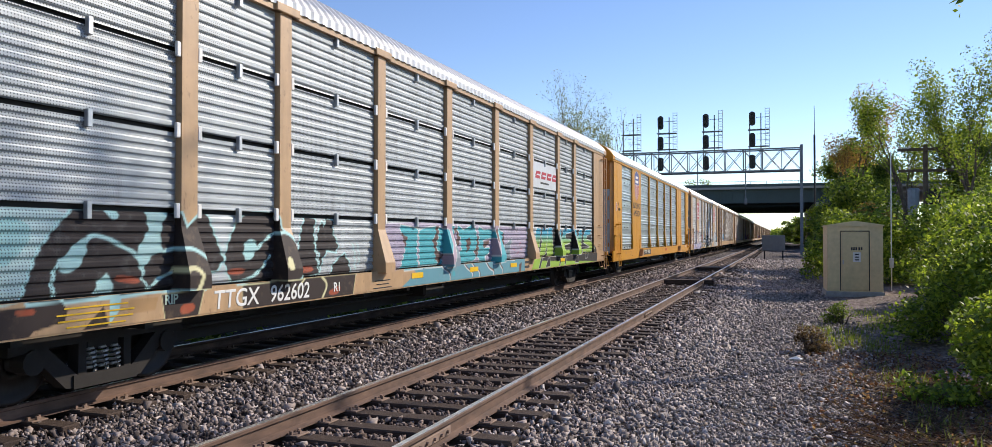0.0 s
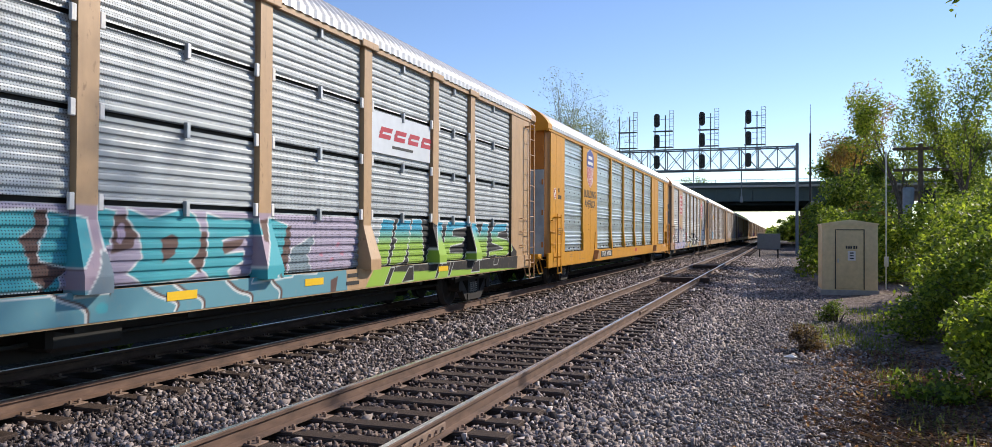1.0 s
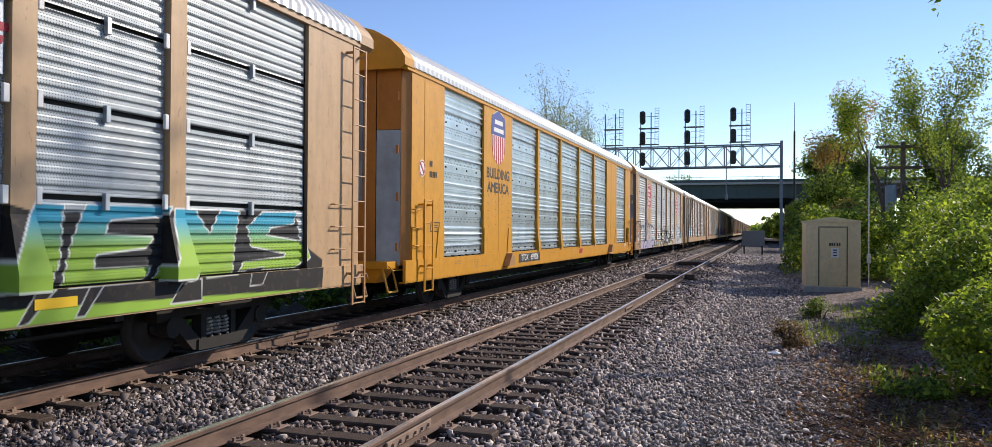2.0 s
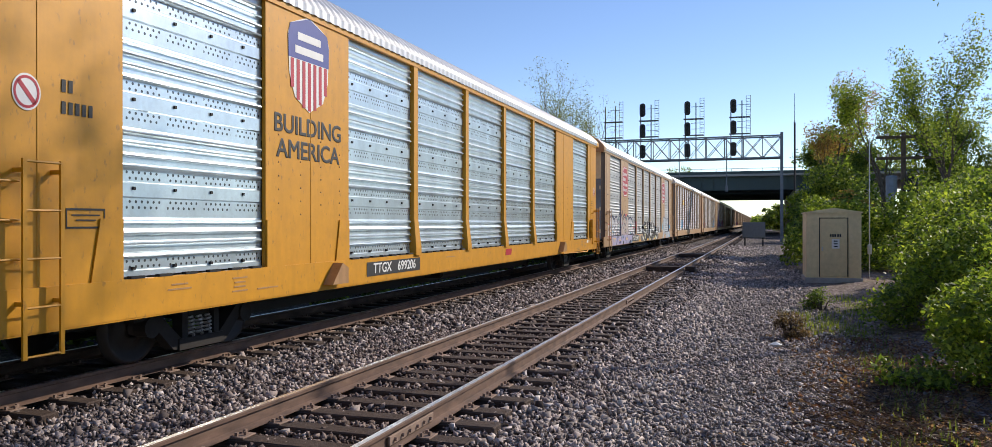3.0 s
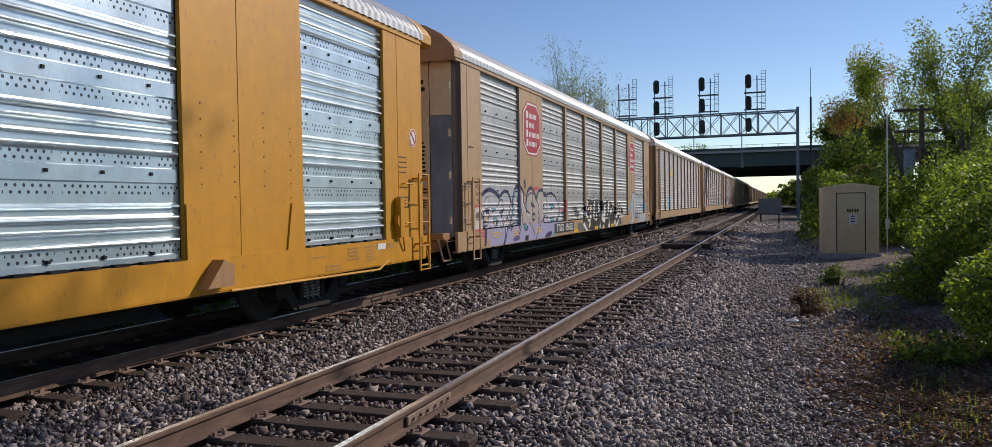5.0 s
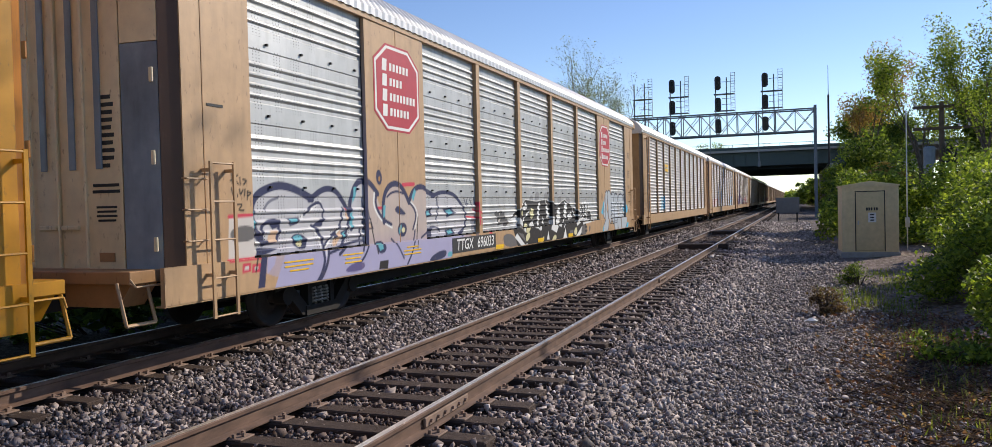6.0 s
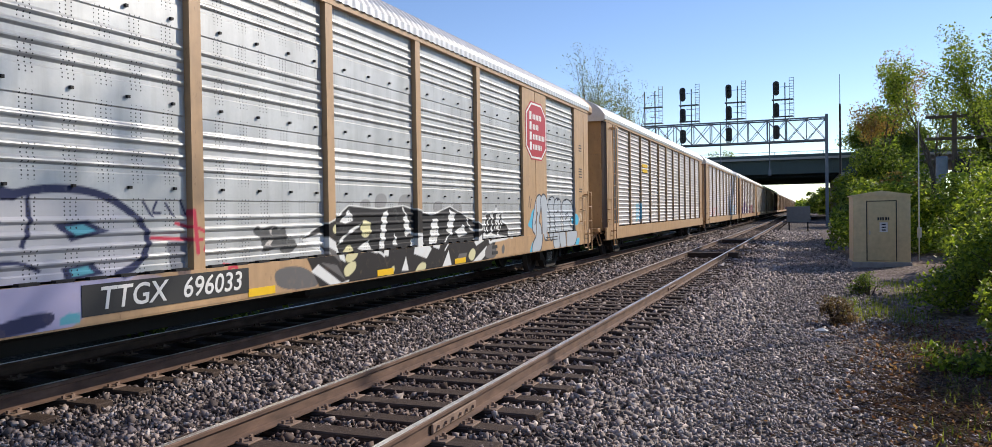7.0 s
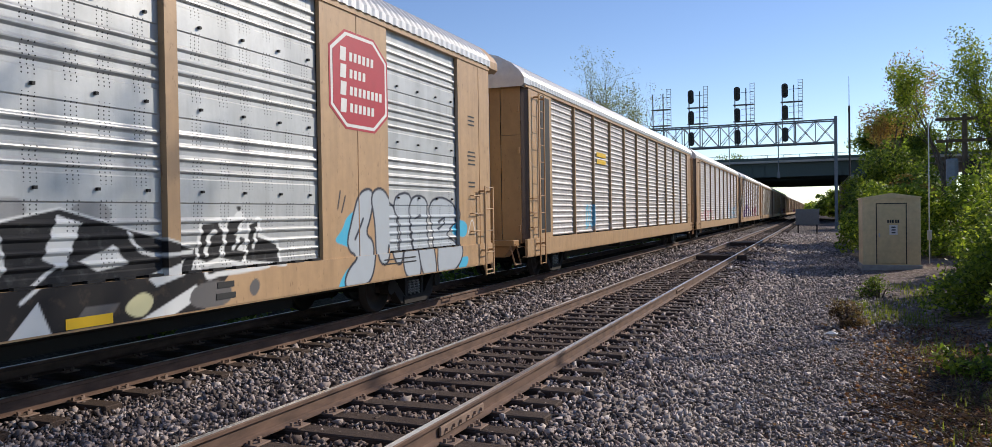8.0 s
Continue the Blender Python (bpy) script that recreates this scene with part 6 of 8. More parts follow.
for i, ww in ((0, 0.62), (1, 0.76)):
    side_shape(car_b, "logo_stroke", [(cy - ww / 2, cz + 0.22 - 0.2 * i), (cy + ww / 2, cz + 0.22 - 0.2 * i), (cy + ww / 2, cz + 0.33 - 0.2 * i), (cy - ww / 2, cz + 0.33 - 0.2 * i)], M_WHITE, XS + 0.006, 0.003)
lettering(car_b, "BUILDING", 0.36, M_BLACK, XS, 6.70, 3.06, 1.13, weight=0.009)
lettering(car_b, "AMERICA", 0.36, M_BLACK, XS, 6.70, 2.71, 1.13, weight=0.009)
side_shape(car_b, "number_board", [(8.42, 0.77), (10.6, 0.77), (10.6, 1.01), (8.42, 1.01)], M_BLACK, SIDE + 0.033, 0.004)
lettering(car_b, "TTGX", 0.24, M_WHITE, SIDE + 0.038, 9.0, 0.89, 1.1, 0.08)
lettering(car_b, "699206", 0.24, M_WHITE, SIDE + 0.038, 10.0, 0.89, 1.1, 0.08)
for yy, z, n in ((2.31, 2.93, 2), (2.31, 2.72, 5)):
    for j in range(n):
        side_shape(car_b, "writing", [(yy + 0.08 * j, z), (yy + 0.08 * j + 0.05, z), (yy + 0.08 * j + 0.052, z + 0.12), (yy + 0.08 * j + 0.003, z + 0.12)], M_BLACK, XS)
for yc, zc in ((1.93, 2.87), (27.5, 2.90)):
    side_shape(car_b, "warning_disc", disc(yc, zc, 0.15, 0.17), M_WHITE, XS, 0.003, "round white warning sign with a red ring")
    ring = Mesh()
    for i in range(24):
        a0, a1 = 2 * math.pi * i / 24, 2 * math.pi * (i + 1) / 24
        ring.prism([(yc + 0.9 * r * math.cos(a), zc + r * math.sin(a)) for r, a in ((0.125, a0), (0.15, a0), (0.15, a1), (0.125, a1))], XS + 0.003, XS + 0.006, lambda u, v, w: (w, u, v))
    ring.prism([(yc - 0.10, zc + 0.08), (yc - 0.07, zc + 0.11), (yc + 0.10, zc - 0.08), (yc + 0.07, zc - 0.11)], XS + 0.003, XS + 0.006, lambda u, v, w: (w, u, v))
    part("warning_ring", ring, M_RED, car_b)
for yy in (2.6, 27.05):
    m = Mesh()
    for za, zb_ in ((1.62, 1.64), (1.80, 1.82)):
        m.prism([(yy - 0.24, za), (yy + 0.24, za), (yy + 0.24, zb_), (yy - 0.24, zb_)], XS, XS + 0.003, lambda u, v, w: (w, u, v))
    for ya in (yy - 0.24, yy + 0.225):
        m.prism([(ya, 1.64), (ya + 0.015, 1.64), (ya + 0.015, 1.80), (ya, 1.80)], XS, XS + 0.003, lambda u, v, w: (w, u, v))
    part("notice_frame", m, M_BLACK, car_b)
    bars(car_b, yy, 1.745, 0.36, 2, 0.05, M_BLACK, XS)
    if yy > 20:
        bars(car_b, yy, 2.52, 0.42, 4, 0.09, M_BLACK, XS)
for y, z, w, n in ((3.9, 0.97, 0.4, 2), (5.0, 0.97, 0.36, 4), (5.6, 0.80, 0.5, 1), (12.2, 0.95, 0.6, 1), (24.2, 0.92, 0.5, 1), (24.6, 0.76, 0.45, 2), (25.2, 0.99, 0.42, 4), (25.75, 0.99, 0.36, 5), (26.5, 1.0, 0.4, 2)):
    bars(car_b, y, z, w, n, 0.055, P_RUST, SIDE + 0.034, 0.018)
side_shape(car_b, "placard", [(26.0, 0.93), (26.28, 0.93), (26.30, 1.03), (26.02, 1.03)], M_WHITE, SIDE + 0.034, 0.004, "small white placard")
side_shape(car_b, "logo_stroke", [(16.0, 0.84), (16.5, 0.84), (16.56, 1.0), (16.06, 1.0)], M_RED, SIDE + 0.034)
for yy in (2.05, 6.72, 22.5, 26.9):
    m = Mesh()
    m.box(SIDE - 0.002, SIDE + 0.006, yy - 0.008, yy + 0.008, SILL_HI, EAVE - 0.12)
    part("seam", m, P_YELLOW, car_b)
for yy in (7.3, 21.9):
    m = Mesh()
    m.prism([(yy - 0.28, 0.74), (yy + 0.2, 0.74), (yy + 0.2, 0.98), (yy + 0.02, 1.06)], SIDE + 0.03, SIDE + 0.2, lambda u, v, w: (w, u, v))
    part("jacking_bracket", m, P_RUST, car_b)
for y0, y1 in [(3.08, 5.6)] + pb + [(23.9, 26.4)]:
    for kk in range(4):
        z = 1.98 + 0.955 * kk - 0.955 * (kk == 3) * 3.9
        for u in (0.08, 0.33, 0.58, 0.83):
            m = Mesh()
            yy = y0 + (y1 - y0) * u
            m.box(SIDE - 0.075, SIDE - 0.035, yy - 0.012, yy + 0.022, z + 0.05, z + 0.085)
            part("bolt", m, M_STEEL_DARK, car_b)
for y0, y1 in ((5.6, 7.86), (21.5, 23.9)):
    for i in range(4):
        m = Mesh()
        for j in range(6):
            yy, z = y0 + 0.3 + (y1 - y0 - 0.6) * i / 3, 1.95 + 0.19 * j - (0.15 if i % 2 else 0)
            m.tube((SIDE, yy, z), (SIDE + 0.012, yy, z), 0.014, 0.008, 6)
        part("rivet_row", m, P_RUST, car_b)
for car, bays in ((car_b, [(3.08, 5.6)] + pb + [(23.9, 26.4)]), (car_c, [(2.7, 5.55)] + pc + [(23.1, 25.8)])):
    for y0, y1 in bays:
        n = max(3, int((y1 - y0) / 0.36))
        for i in range(n):
            ya = y0 + (y1 - y0) * (i + 0.2) / n
            m = Mesh()
            m.box(SIDE - 0.03, SIDE + 0.034, ya, ya + 0.20, SILL_HI + 0.002, SILL_HI + 0.03)
            part("drain_slot", m, M_SLOT, car)
dress_end(car_b, P_YELLOW, True, False)
dress_end(car_b, P_YELLOW, False, False, 27.9)
m = Mesh()
m.rod([(SIDE + 0.06, 22.2, 0.66), (SIDE + 0.06, 26.0, 0.60), (SIDE + 0.02, 26.4, 0.72)], 0.02)
part("brake_rod", m, P_YELLOW, car_b)
m = Mesh()
m.tube((SIDE + 0.02, 26.78, 1.4), (SIDE + 0.10, 26.78, 1.4), 0.13, 0.13, 14)
m.box(SIDE, SIDE + 0.12, 26.72, 26.88, 1.1, 1.8, 0.01)
m.rod([(SIDE + 0.08, 26.8, 1.4), (SIDE + 0.08, 26.9, 1.05), (SIDE + 0.05, 27.0, 0.85)], 0.015)
part("hand_brake", m, P_YELLOW, car_b)

# tan car with the octagon signs
for cy, sc in ((6.64, 0.98), (22.28, 0.98)):
    oct_ = [(cy + sy * 0.80 * sc * u, 3.68 + sz * 0.80 * sc * v * 0.88) for sy, sz, u, v in ((-1, -1, 0.5, 1), (1, -1, 0.5, 1), (1, -1, 1, 0.6), (1, 1, 1, 0.6), (1, 1, 0.5, 1), (-1, 1, 0.5, 1), (-1, 1, -0 + 1, 0.6), (-1, -1, 1, 0.6))]
    side_shape(car_c, "octagon_border", [(cy + (y - cy) * 1.0, z) for y, z in oct_], M_WHITE, XS, 0.003, "red octagonal sign with white strokes")
    side_shape(car_c, "octagon_edge", [(cy + (y - cy) * 1.05, 3.68 + (z - 3.68) * 1.05) for y, z in oct_], M_RED, XS - 0.002, 0.003)
    side_shape(car_c, "octagon_field", [(cy + (y - cy) * 0.93, 3.68 + (z - 3.68) * 0.93) for y, z in oct_], M_RED, XS + 0.003, 0.003)
    for i, (yo, ww) in enumerate(((-0.12, 0.75), (-0.22, 0.50), (0.02, 0.98), (0.05, 0.80))):
        z = 4.02 - 0.25 * i
        side_shape(car_c, "logo_stroke", [(cy - 0.55, z - 0.08), (cy - 0.40, z - 0.08), (cy - 0.38, z + 0.12), (cy - 0.53, z + 0.12)], M_WHITE, XS + 0.006, 0.003)
        n = int(ww / 0.12)
        for j in range(n):
            yy = cy - 0.30 + 0.12 * j
            side_shape(car_c, "logo_stroke", [(yy, z - 0.06), (yy + 0.075, z - 0.06), (yy + 0.085, z + 0.07), (yy + 0.01, z + 0.07)], M_WHITE, XS + 0.006, 0.003)
side_shape(car_c, "number_board", [(8.72, 0.74), (11.1, 0.74), (11.1, 1.04), (8.72, 1.04)], M_BLACK, SIDE + 0.033, 0.004)
lettering(car_c, "TTGX", 0.31, M_WHITE, SIDE + 0.038, 9.35, 0.885, 1.05, 0.18)
lettering(car_c, "696033", 0.31, M_WHITE, SIDE + 0.038, 10.5, 0.885, 1.05, 0.18)
for y in (11.35, 14.45, 17.4):
    side_shape(car_c, "reflector", [(y - 0.26, 0.68), (y + 0.26, 0.68), (y + 0.26, 0.78), (y - 0.26, 0.78)], M_REFLECT, SIDE + 0.033, 0.004, "yellow reflective strip")
for y in (3.6, 5.0, 7.0):
    bars(car_c, y, 0.97, 0.7, 3, 0.06, M_REFLECT, SIDE + 0.034, 0.02)
bars(car_c, 19.25, 0.88, 0.42, 2, 0.13, M_BLACK, SIDE + 0.034, 0.07)
bars(car_c, 23.4, 0.97, 1.2, 2, 0.07, M_BLACK, SIDE + 0.034, 0.02)
for y, z, n in ((2.05, 2.9, 1), (26.4, 3.6, 3), (26.4, 2.9, 4), (26.4, 2.3, 2)):
    bars(car_c, y, z, 0.4, n, 0.08, M_BLACK, XS, 0.03)
for yy in (1.85, 6.6, 22.2, 26.8):
    m = Mesh()
    m.box(SIDE - 0.002, SIDE + 0.006, yy - 0.007, yy + 0.007, SILL_HI, EAVE - 0.12)
    part("seam", m, P_RUST, car_c)
for y0, y1 in [(2.7, 5.55)] + pc + [(23.1, 25.8)]:
    for kk in range(4):
        for u in (0.15, 0.42, 0.68, 0.92):
            m = Mesh()
            yy, z = y0 + (y1 - y0) * u, 1.1 + 0.92 * kk + 0.86
            m.box(SIDE - 0.075, SIDE - 0.03, yy - 0.012, yy + 0.022, z, z + 0.03)
            part("bolt", m, M_STEEL_DARK, car_c)
dress_end(car_c, P_TAN, True, False)
dress_end(car_c, P_TAN, False, False, 27.2)
def door_writing(car, x, z, w, h):
    """One line of small writing on the end doors."""
    m = Mesh()
    m.box(x - w / 2, x + w / 2, 1.52 - 0.247, 1.52 - 0.243, z, z + h)
    part("writing", m, M_BLACK, car)


for i, w in enumerate((0.20, 0.28, 0.24, 0.24, 0.2, 0.28, 0.24, 0.28, 0.26, 0.14)):
    door_writing(car_c, 0.70, 2.96 - 0.085 * i, w, 0.045)
for i, w in enumerate((0.38, 0.40)):
    door_writing(car_c, 0.70, 1.98 - 0.07 * i, w, 0.035)
for i, w in enumerate((0.30, 0.28, 0.30, 0.26)):
    door_writing(car_c, 0.70, 1.74 - 0.05 * i, w, 0.025)
for i, w in enumerate((0.24, 0.30)):
    door_writing(car_c, 0.70, 4.24 - 0.16 * i, w, 0.09)
m = Mesh()
m.box(0.58, 0.80, 1.265, 1.277, 1.14, 1.24)
part("door_plate", m, P_RUST, car_c)

# weathered car
dress_end(car_d, P_RUST, True, True)
dress_end(car_d, P_RUST, False, True)
# dark sheet laid on the side to imitate a shaded recess behind the ladder
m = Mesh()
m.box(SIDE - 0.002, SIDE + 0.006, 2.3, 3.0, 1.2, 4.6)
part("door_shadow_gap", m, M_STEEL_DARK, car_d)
bars(car_d, pd[2][0] + 1.0, 3.45, 1.2, 2, 0.22, M_REFLECT, SIDE - 0.04, 0.14)

FAR_SPRAY = {4: scrawl(("NERTL", 3.6, 10.5, 1.2, 1.7, 0.045, (0.55, 0.13, 0.13), None, 0.85), ("I", 18.9, 20.6, 1.1, 4.4, 0.14, (0.12, 0.30, 0.42)), ("LUMEN", 20.6, 25.0, 1.15, 1.9, 0.10, (0.30, 0.45, 0.54), (0.1, 0.14, 0.2))),
             5: scrawl(("MARTEN", 3.5, 14.0, 1.1, 2.1, 0.16, (0.20, 0.12, 0.24), (0.05, 0.04, 0.06)), ("SNE", 15.5, 22.0, 1.1, 2.0, 0.15, (0.36, 0.10, 0.12), (0.05, 0.04, 0.06)))}
FAR_LOOKS = [("silver car carrier with tan ends and a pink scrawl", P_TAN, P_TAN), ("grey weathered car carrier", P_RUST, P_RUST),
             ("pale silver car carrier", P_TAN, P_TAN), ("weathered tan car carrier", P_RUST, P_RUST)]
CARS = [car_a, car_b, car_c, car_d]
for i in range(4, 20):
    lab, p1, p2 = FAR_LOOKS[i % 4]
    pe, qe = spread(3.0, 26.4, 9, 0.045)
    if i < 7:
        far_car = (autorack(lab, dict(place=i, near=False, panels=pe, posts=qe, sheets=[(1.45, 3.0), (26.4, 27.6)], tiers=ONE_TIER, ribs="plain", pieces=FAR_SPRAY.get(i),
                                       paint=P_TAN_S if i < 6 else p1, metal=G_DULL if i < 6 else G_FAR, roof=M_ROOF, end=p2, edge=p2, hood=M_ROOF)))
        dress_end(far_car, p1, True, True)
        CARS.append(far_car)
    else:
        CARS.append(copy_thing(CARS[4 + (i - 4) % 3], pose(RAIL_FAR, FIRST + PITCH * i, 0)))

# ---------------------------------------------------------------- trackside
def shed():
    s = thing("equipment_shed", "beige metal equipment shed with a door and a small pitched roof", "shed", pose(1.40, 28.95, -0.25, 0, 0, 1))
    m = Mesh()
    m.box(0, 1.72, 0, 1.9, 0.06, 2.26, 0.01)
    part("body", m, M_SHED, s)
    m = Mesh()
    put = lambda u, v, w: (u, w, v)
    m.prism([(-0.04, 2.25), (1.76, 2.25), (1.76, 2.29), (0.86, 2.43), (-0.04, 2.29)], -0.05, 1.95, put)
    part("roof", m, M_SHED, s)
    m = Mesh()
    m.box(0.44, 1.28, -0.03, 0.01, 0.12, 2.06, 0.008)
    d = part("door", m, M_SHED_DOOR, s)
    m = Mesh()
    for x0, x1, z0, z1 in ((0.405, 0.432, 0.1, 2.1), (1.288, 1.315, 0.1, 2.1), (0.405, 1.315, 2.072, 2.1)):
        m.box(x0, x1, -0.012, 0.004, z0, z1)
    part("door_gap", m, M_STEEL_DARK, s)
    m = Mesh()
    m.box(0.48, 0.52, -0.08, -0.02, 0.98, 1.12, 0.008)
    part("handle", m, M_GALV, d)
    m = Mesh()
    m.box(-0.04, 1.76, -0.04, 1.94, -0.2, 0.07, 0.01)
    part("plinth", m, M_CONCRETE, s)
    m = Mesh()
    m.box(0.80, 1.04, -0.042, -0.031, 1.06, 1.38)
    g = part("notice", m, M_WHITE, s, "white notice with dark symbols")
    for i in range(3):
        m = Mesh()
        m.box(0.86, 0.98, -0.047, -0.0425, 1.11 + 0.09 * i, 1.15 + 0.09 * i)
        part("symbol", m, M_BLACK, g)
    for i in range(5):
        m = Mesh()
        m.box(0.74 + 0.07 * i + 0.02 * (i > 2), 0.79 + 0.07 * i + 0.02 * (i > 2), -0.036, -0.031, 1.45, 1.55)
        part("mark", m, M_BLACK, s)


shed()

GY, GK = 82.0, 82.0 / 70.0           # the signal bridge stands at this y


def gz(z):
    return EYE_Z + (z - EYE_Z) * GK


def gantry():
    g = thing("signal_bridge", "grey lattice signal bridge with three signal masts over the tracks", "signal gantry")
    xr, xl = 1.5 * GK, -18.0
    zt, zb = gz(8.97), gz(7.14)
    for y in (GY, GY + 1.6):
        for z in (zt, zb):
            m = Mesh()
            m.box(xl, xr, y - 0.06, y + 0.06, z - 0.065, z + 0.065)
            part("chord", m, M_GANTRY, g)
    xs = np.linspace(xl, xr, 12)
    for y in (GY, GY + 1.6):
        for i, x in enumerate(xs):
            m = Mesh()
            m.box(x - 0.04, x + 0.04, y - 0.04, y + 0.04, zb, zt)
            part("upright", m, M_GANTRY, g)
            if i + 1 < len(xs):
                m = Mesh()
                m.tube((x, y, zb), (xs[i + 1], y, zt), 0.035, n=5)
                m.tube((x, y, zt), (xs[i + 1], y, zb), 0.035, n=5)
                part("brace", m, M_GANTRY, g)
    m = Mesh()
    m.box(xl, xr, GY + 0.15, GY + 1.45, zb + 0.05, zb + 0.09)
    part("walkway", m, M_GANTRY, g)
    for x in (xl, xr):
        m = Mesh()
        for y in (GY, GY + 1.6):
            m.box(x - 0.13, x + 0.13, y - 0.13, y + 0.13, -0.5, zt + 0.3)
        for i in range(8):
            z = i * (zb / 8)
            m.tube((x, GY, z), (x, GY + 1.6, z + zb / 8), 0.04, n=5)
        part("leg", m, M_GANTRY, g)
    heads = [(-2.3, 3), (-6.07, 3), (-9.88, 3), (-13.0, 0)]
    for x, n in heads:
        x *= GK
        mast = new("signal_mast")
        mast.parent = g
        m = Mesh()
        for dx in (-0.30, 0.75):
            m.box(x + dx - 0.05, x + dx + 0.05, GY - 0.05, GY + 0.05, zb, gz(12.0))
        for z in (9.2, 10.6):
            m.box(x - 0.45, x + 1.5, GY - 0.4, GY + 0.45, gz(z) - 0.03, gz(z) + 0.03)
        for z in (10.2, 9.7, 11.6):
            m.box(x + 0.3, x + 1.5, GY - 0.42, GY - 0.38, gz(z) - 0.02, gz(z) + 0.02)
        part("frame", m, M_GANTRY, mast)
        m = Mesh()
        for dx in (1.15, 1.55):
            m.box(x + dx - 0.025, x + dx + 0.025, GY - 0.1, GY - 0.05, gz(8.9), gz(12.4))
        for i in range(16):
            z = gz(8.95) + (gz(12.35) - gz(8.95)) * i / 15
            m.tube((x + 1.15, GY - 0.07, z), (x + 1.55, GY - 0.07, z), 0.02, n=5)
        part("ladder", m, M_GALV, mast)
        for i in range(n):
            z = gz((11.5, 9.7, 7.89)[i])
            m = Mesh()
            ov = [(0.30 * math.cos(a), (0.40 if math.sin(a) > 0 else -0.40) + 0.30 * math.sin(a)) for a in np.linspace(0, 2 * math.pi, 24, endpoint=False)]
            m.prism([(x - 0.05 + u, z + v) for u, v in ov], GY - 0.52, GY - 0.48, lambda u, v, w: (u, w, v))
            m.box(x - 0.22, x + 0.12, GY - 0.48, GY - 0.18, z - 0.5, z + 0.5, 0.04)
            m.box(x - 0.12, x + 0.02, GY - 0.2, GY + 0.04, z - 0.06, z + 0.06)
            for dz in (0.36, 0, -0.36):
                m.tube((x - 0.05, GY - 0.52, z + dz), (x - 0.05, GY - 0.75, z + dz - 0.02), 0.125, n=12, caps=False)
            part("signal_head", m, M_SIGNAL, mast, "black oval signal head")
    for x in (-13.2, -8.0, -3.4):
        m = Mesh()
        m.tube((x, GY - 0.1, zb - 3.2), (x, GY - 0.1, zt), 0.05, n=6)
        m.box(x - 0.12, x + 0.12, GY - 0.22, GY + 0.02, zb - 3.3, zb - 2.7)
        part("drop_tube", m, M_GANTRY, g)


gantry()


def bridge():
    b = tagged(new("road_bridge"), "dark green steel road bridge on concrete piers over the tracks", "bridge", kind="structure")
    y0, y1 = 135.0, 196.0
    xl, xr = -60.0, 16.0
    for i, y in enumerate(list(np.linspace(y0, 147.0, 4)) + list(np.linspace(151.5, y1, 10))):
        m = Mesh()
        m.box(xl, xr, y - 0.02, y + 0.02, 7.05, 9.25)
        for z in (7.05, 9.2):
            m.box(xl, xr, y - 0.22, y + 0.22, z - 0.04, z + 0.04)
        if i == 0:
            for x in np.arange(xl + 1, xr, 1.9):
                m.box(x - 0.02, x + 0.02, y - 0.2, y, 7.05, 9.2)
        part("girder", m, M_GIRDER, b)
    m = Mesh()
    m.box(xl - 60, xr + 60, y0 - 0.9, 147.9, 9.25, 9.6)
    m.box(xl - 60, xr + 60, 150.6, y1 + 0.9, 9.25, 9.6)
    part("deck", m, M_CONCRETE, b)
    for y in (y0 - 0.8, y1 + 0.8):
        m = Mesh()
        m.box(xl - 60, xr + 60, y - 0.12, y + 0.12, 9.6, 10.05)
        part("parapet", m, M_GIRDER, b)
        m = Mesh()
        for x in np.arange(xl, xr, 2.4):
            m.box(x - 0.04, x + 0.04, y - 0.04, y + 0.04, 10.05, 10.5)
        m.box(xl, xr, y - 0.03, y + 0.03, 10.46, 10.52)
        part("railing", m, M_GALV, b)
    for x in (5.4, -17.5):
        m = Mesh()
        for y in np.linspace(y0 + 0.5, y1 - 0.5, 4):
            m.tube((x, y, -0.6), (x, y, 6.2), 0.55, n=14)
        m.box(x - 0.7, x + 0.7, y0 - 0.3, y1 + 0.3, 6.1, 7.0, 0.05)
        part("pier", m, M_CONCRETE, b)
    for s, x in ((1, xr), (-1, xl)):
        m = Mesh()
        m.box(x - 1, x + 3, y0 - 2, y1 + 2, -0.8, 7.0)
        part("abutment", m, M_CONCRETE, b)


bridge()


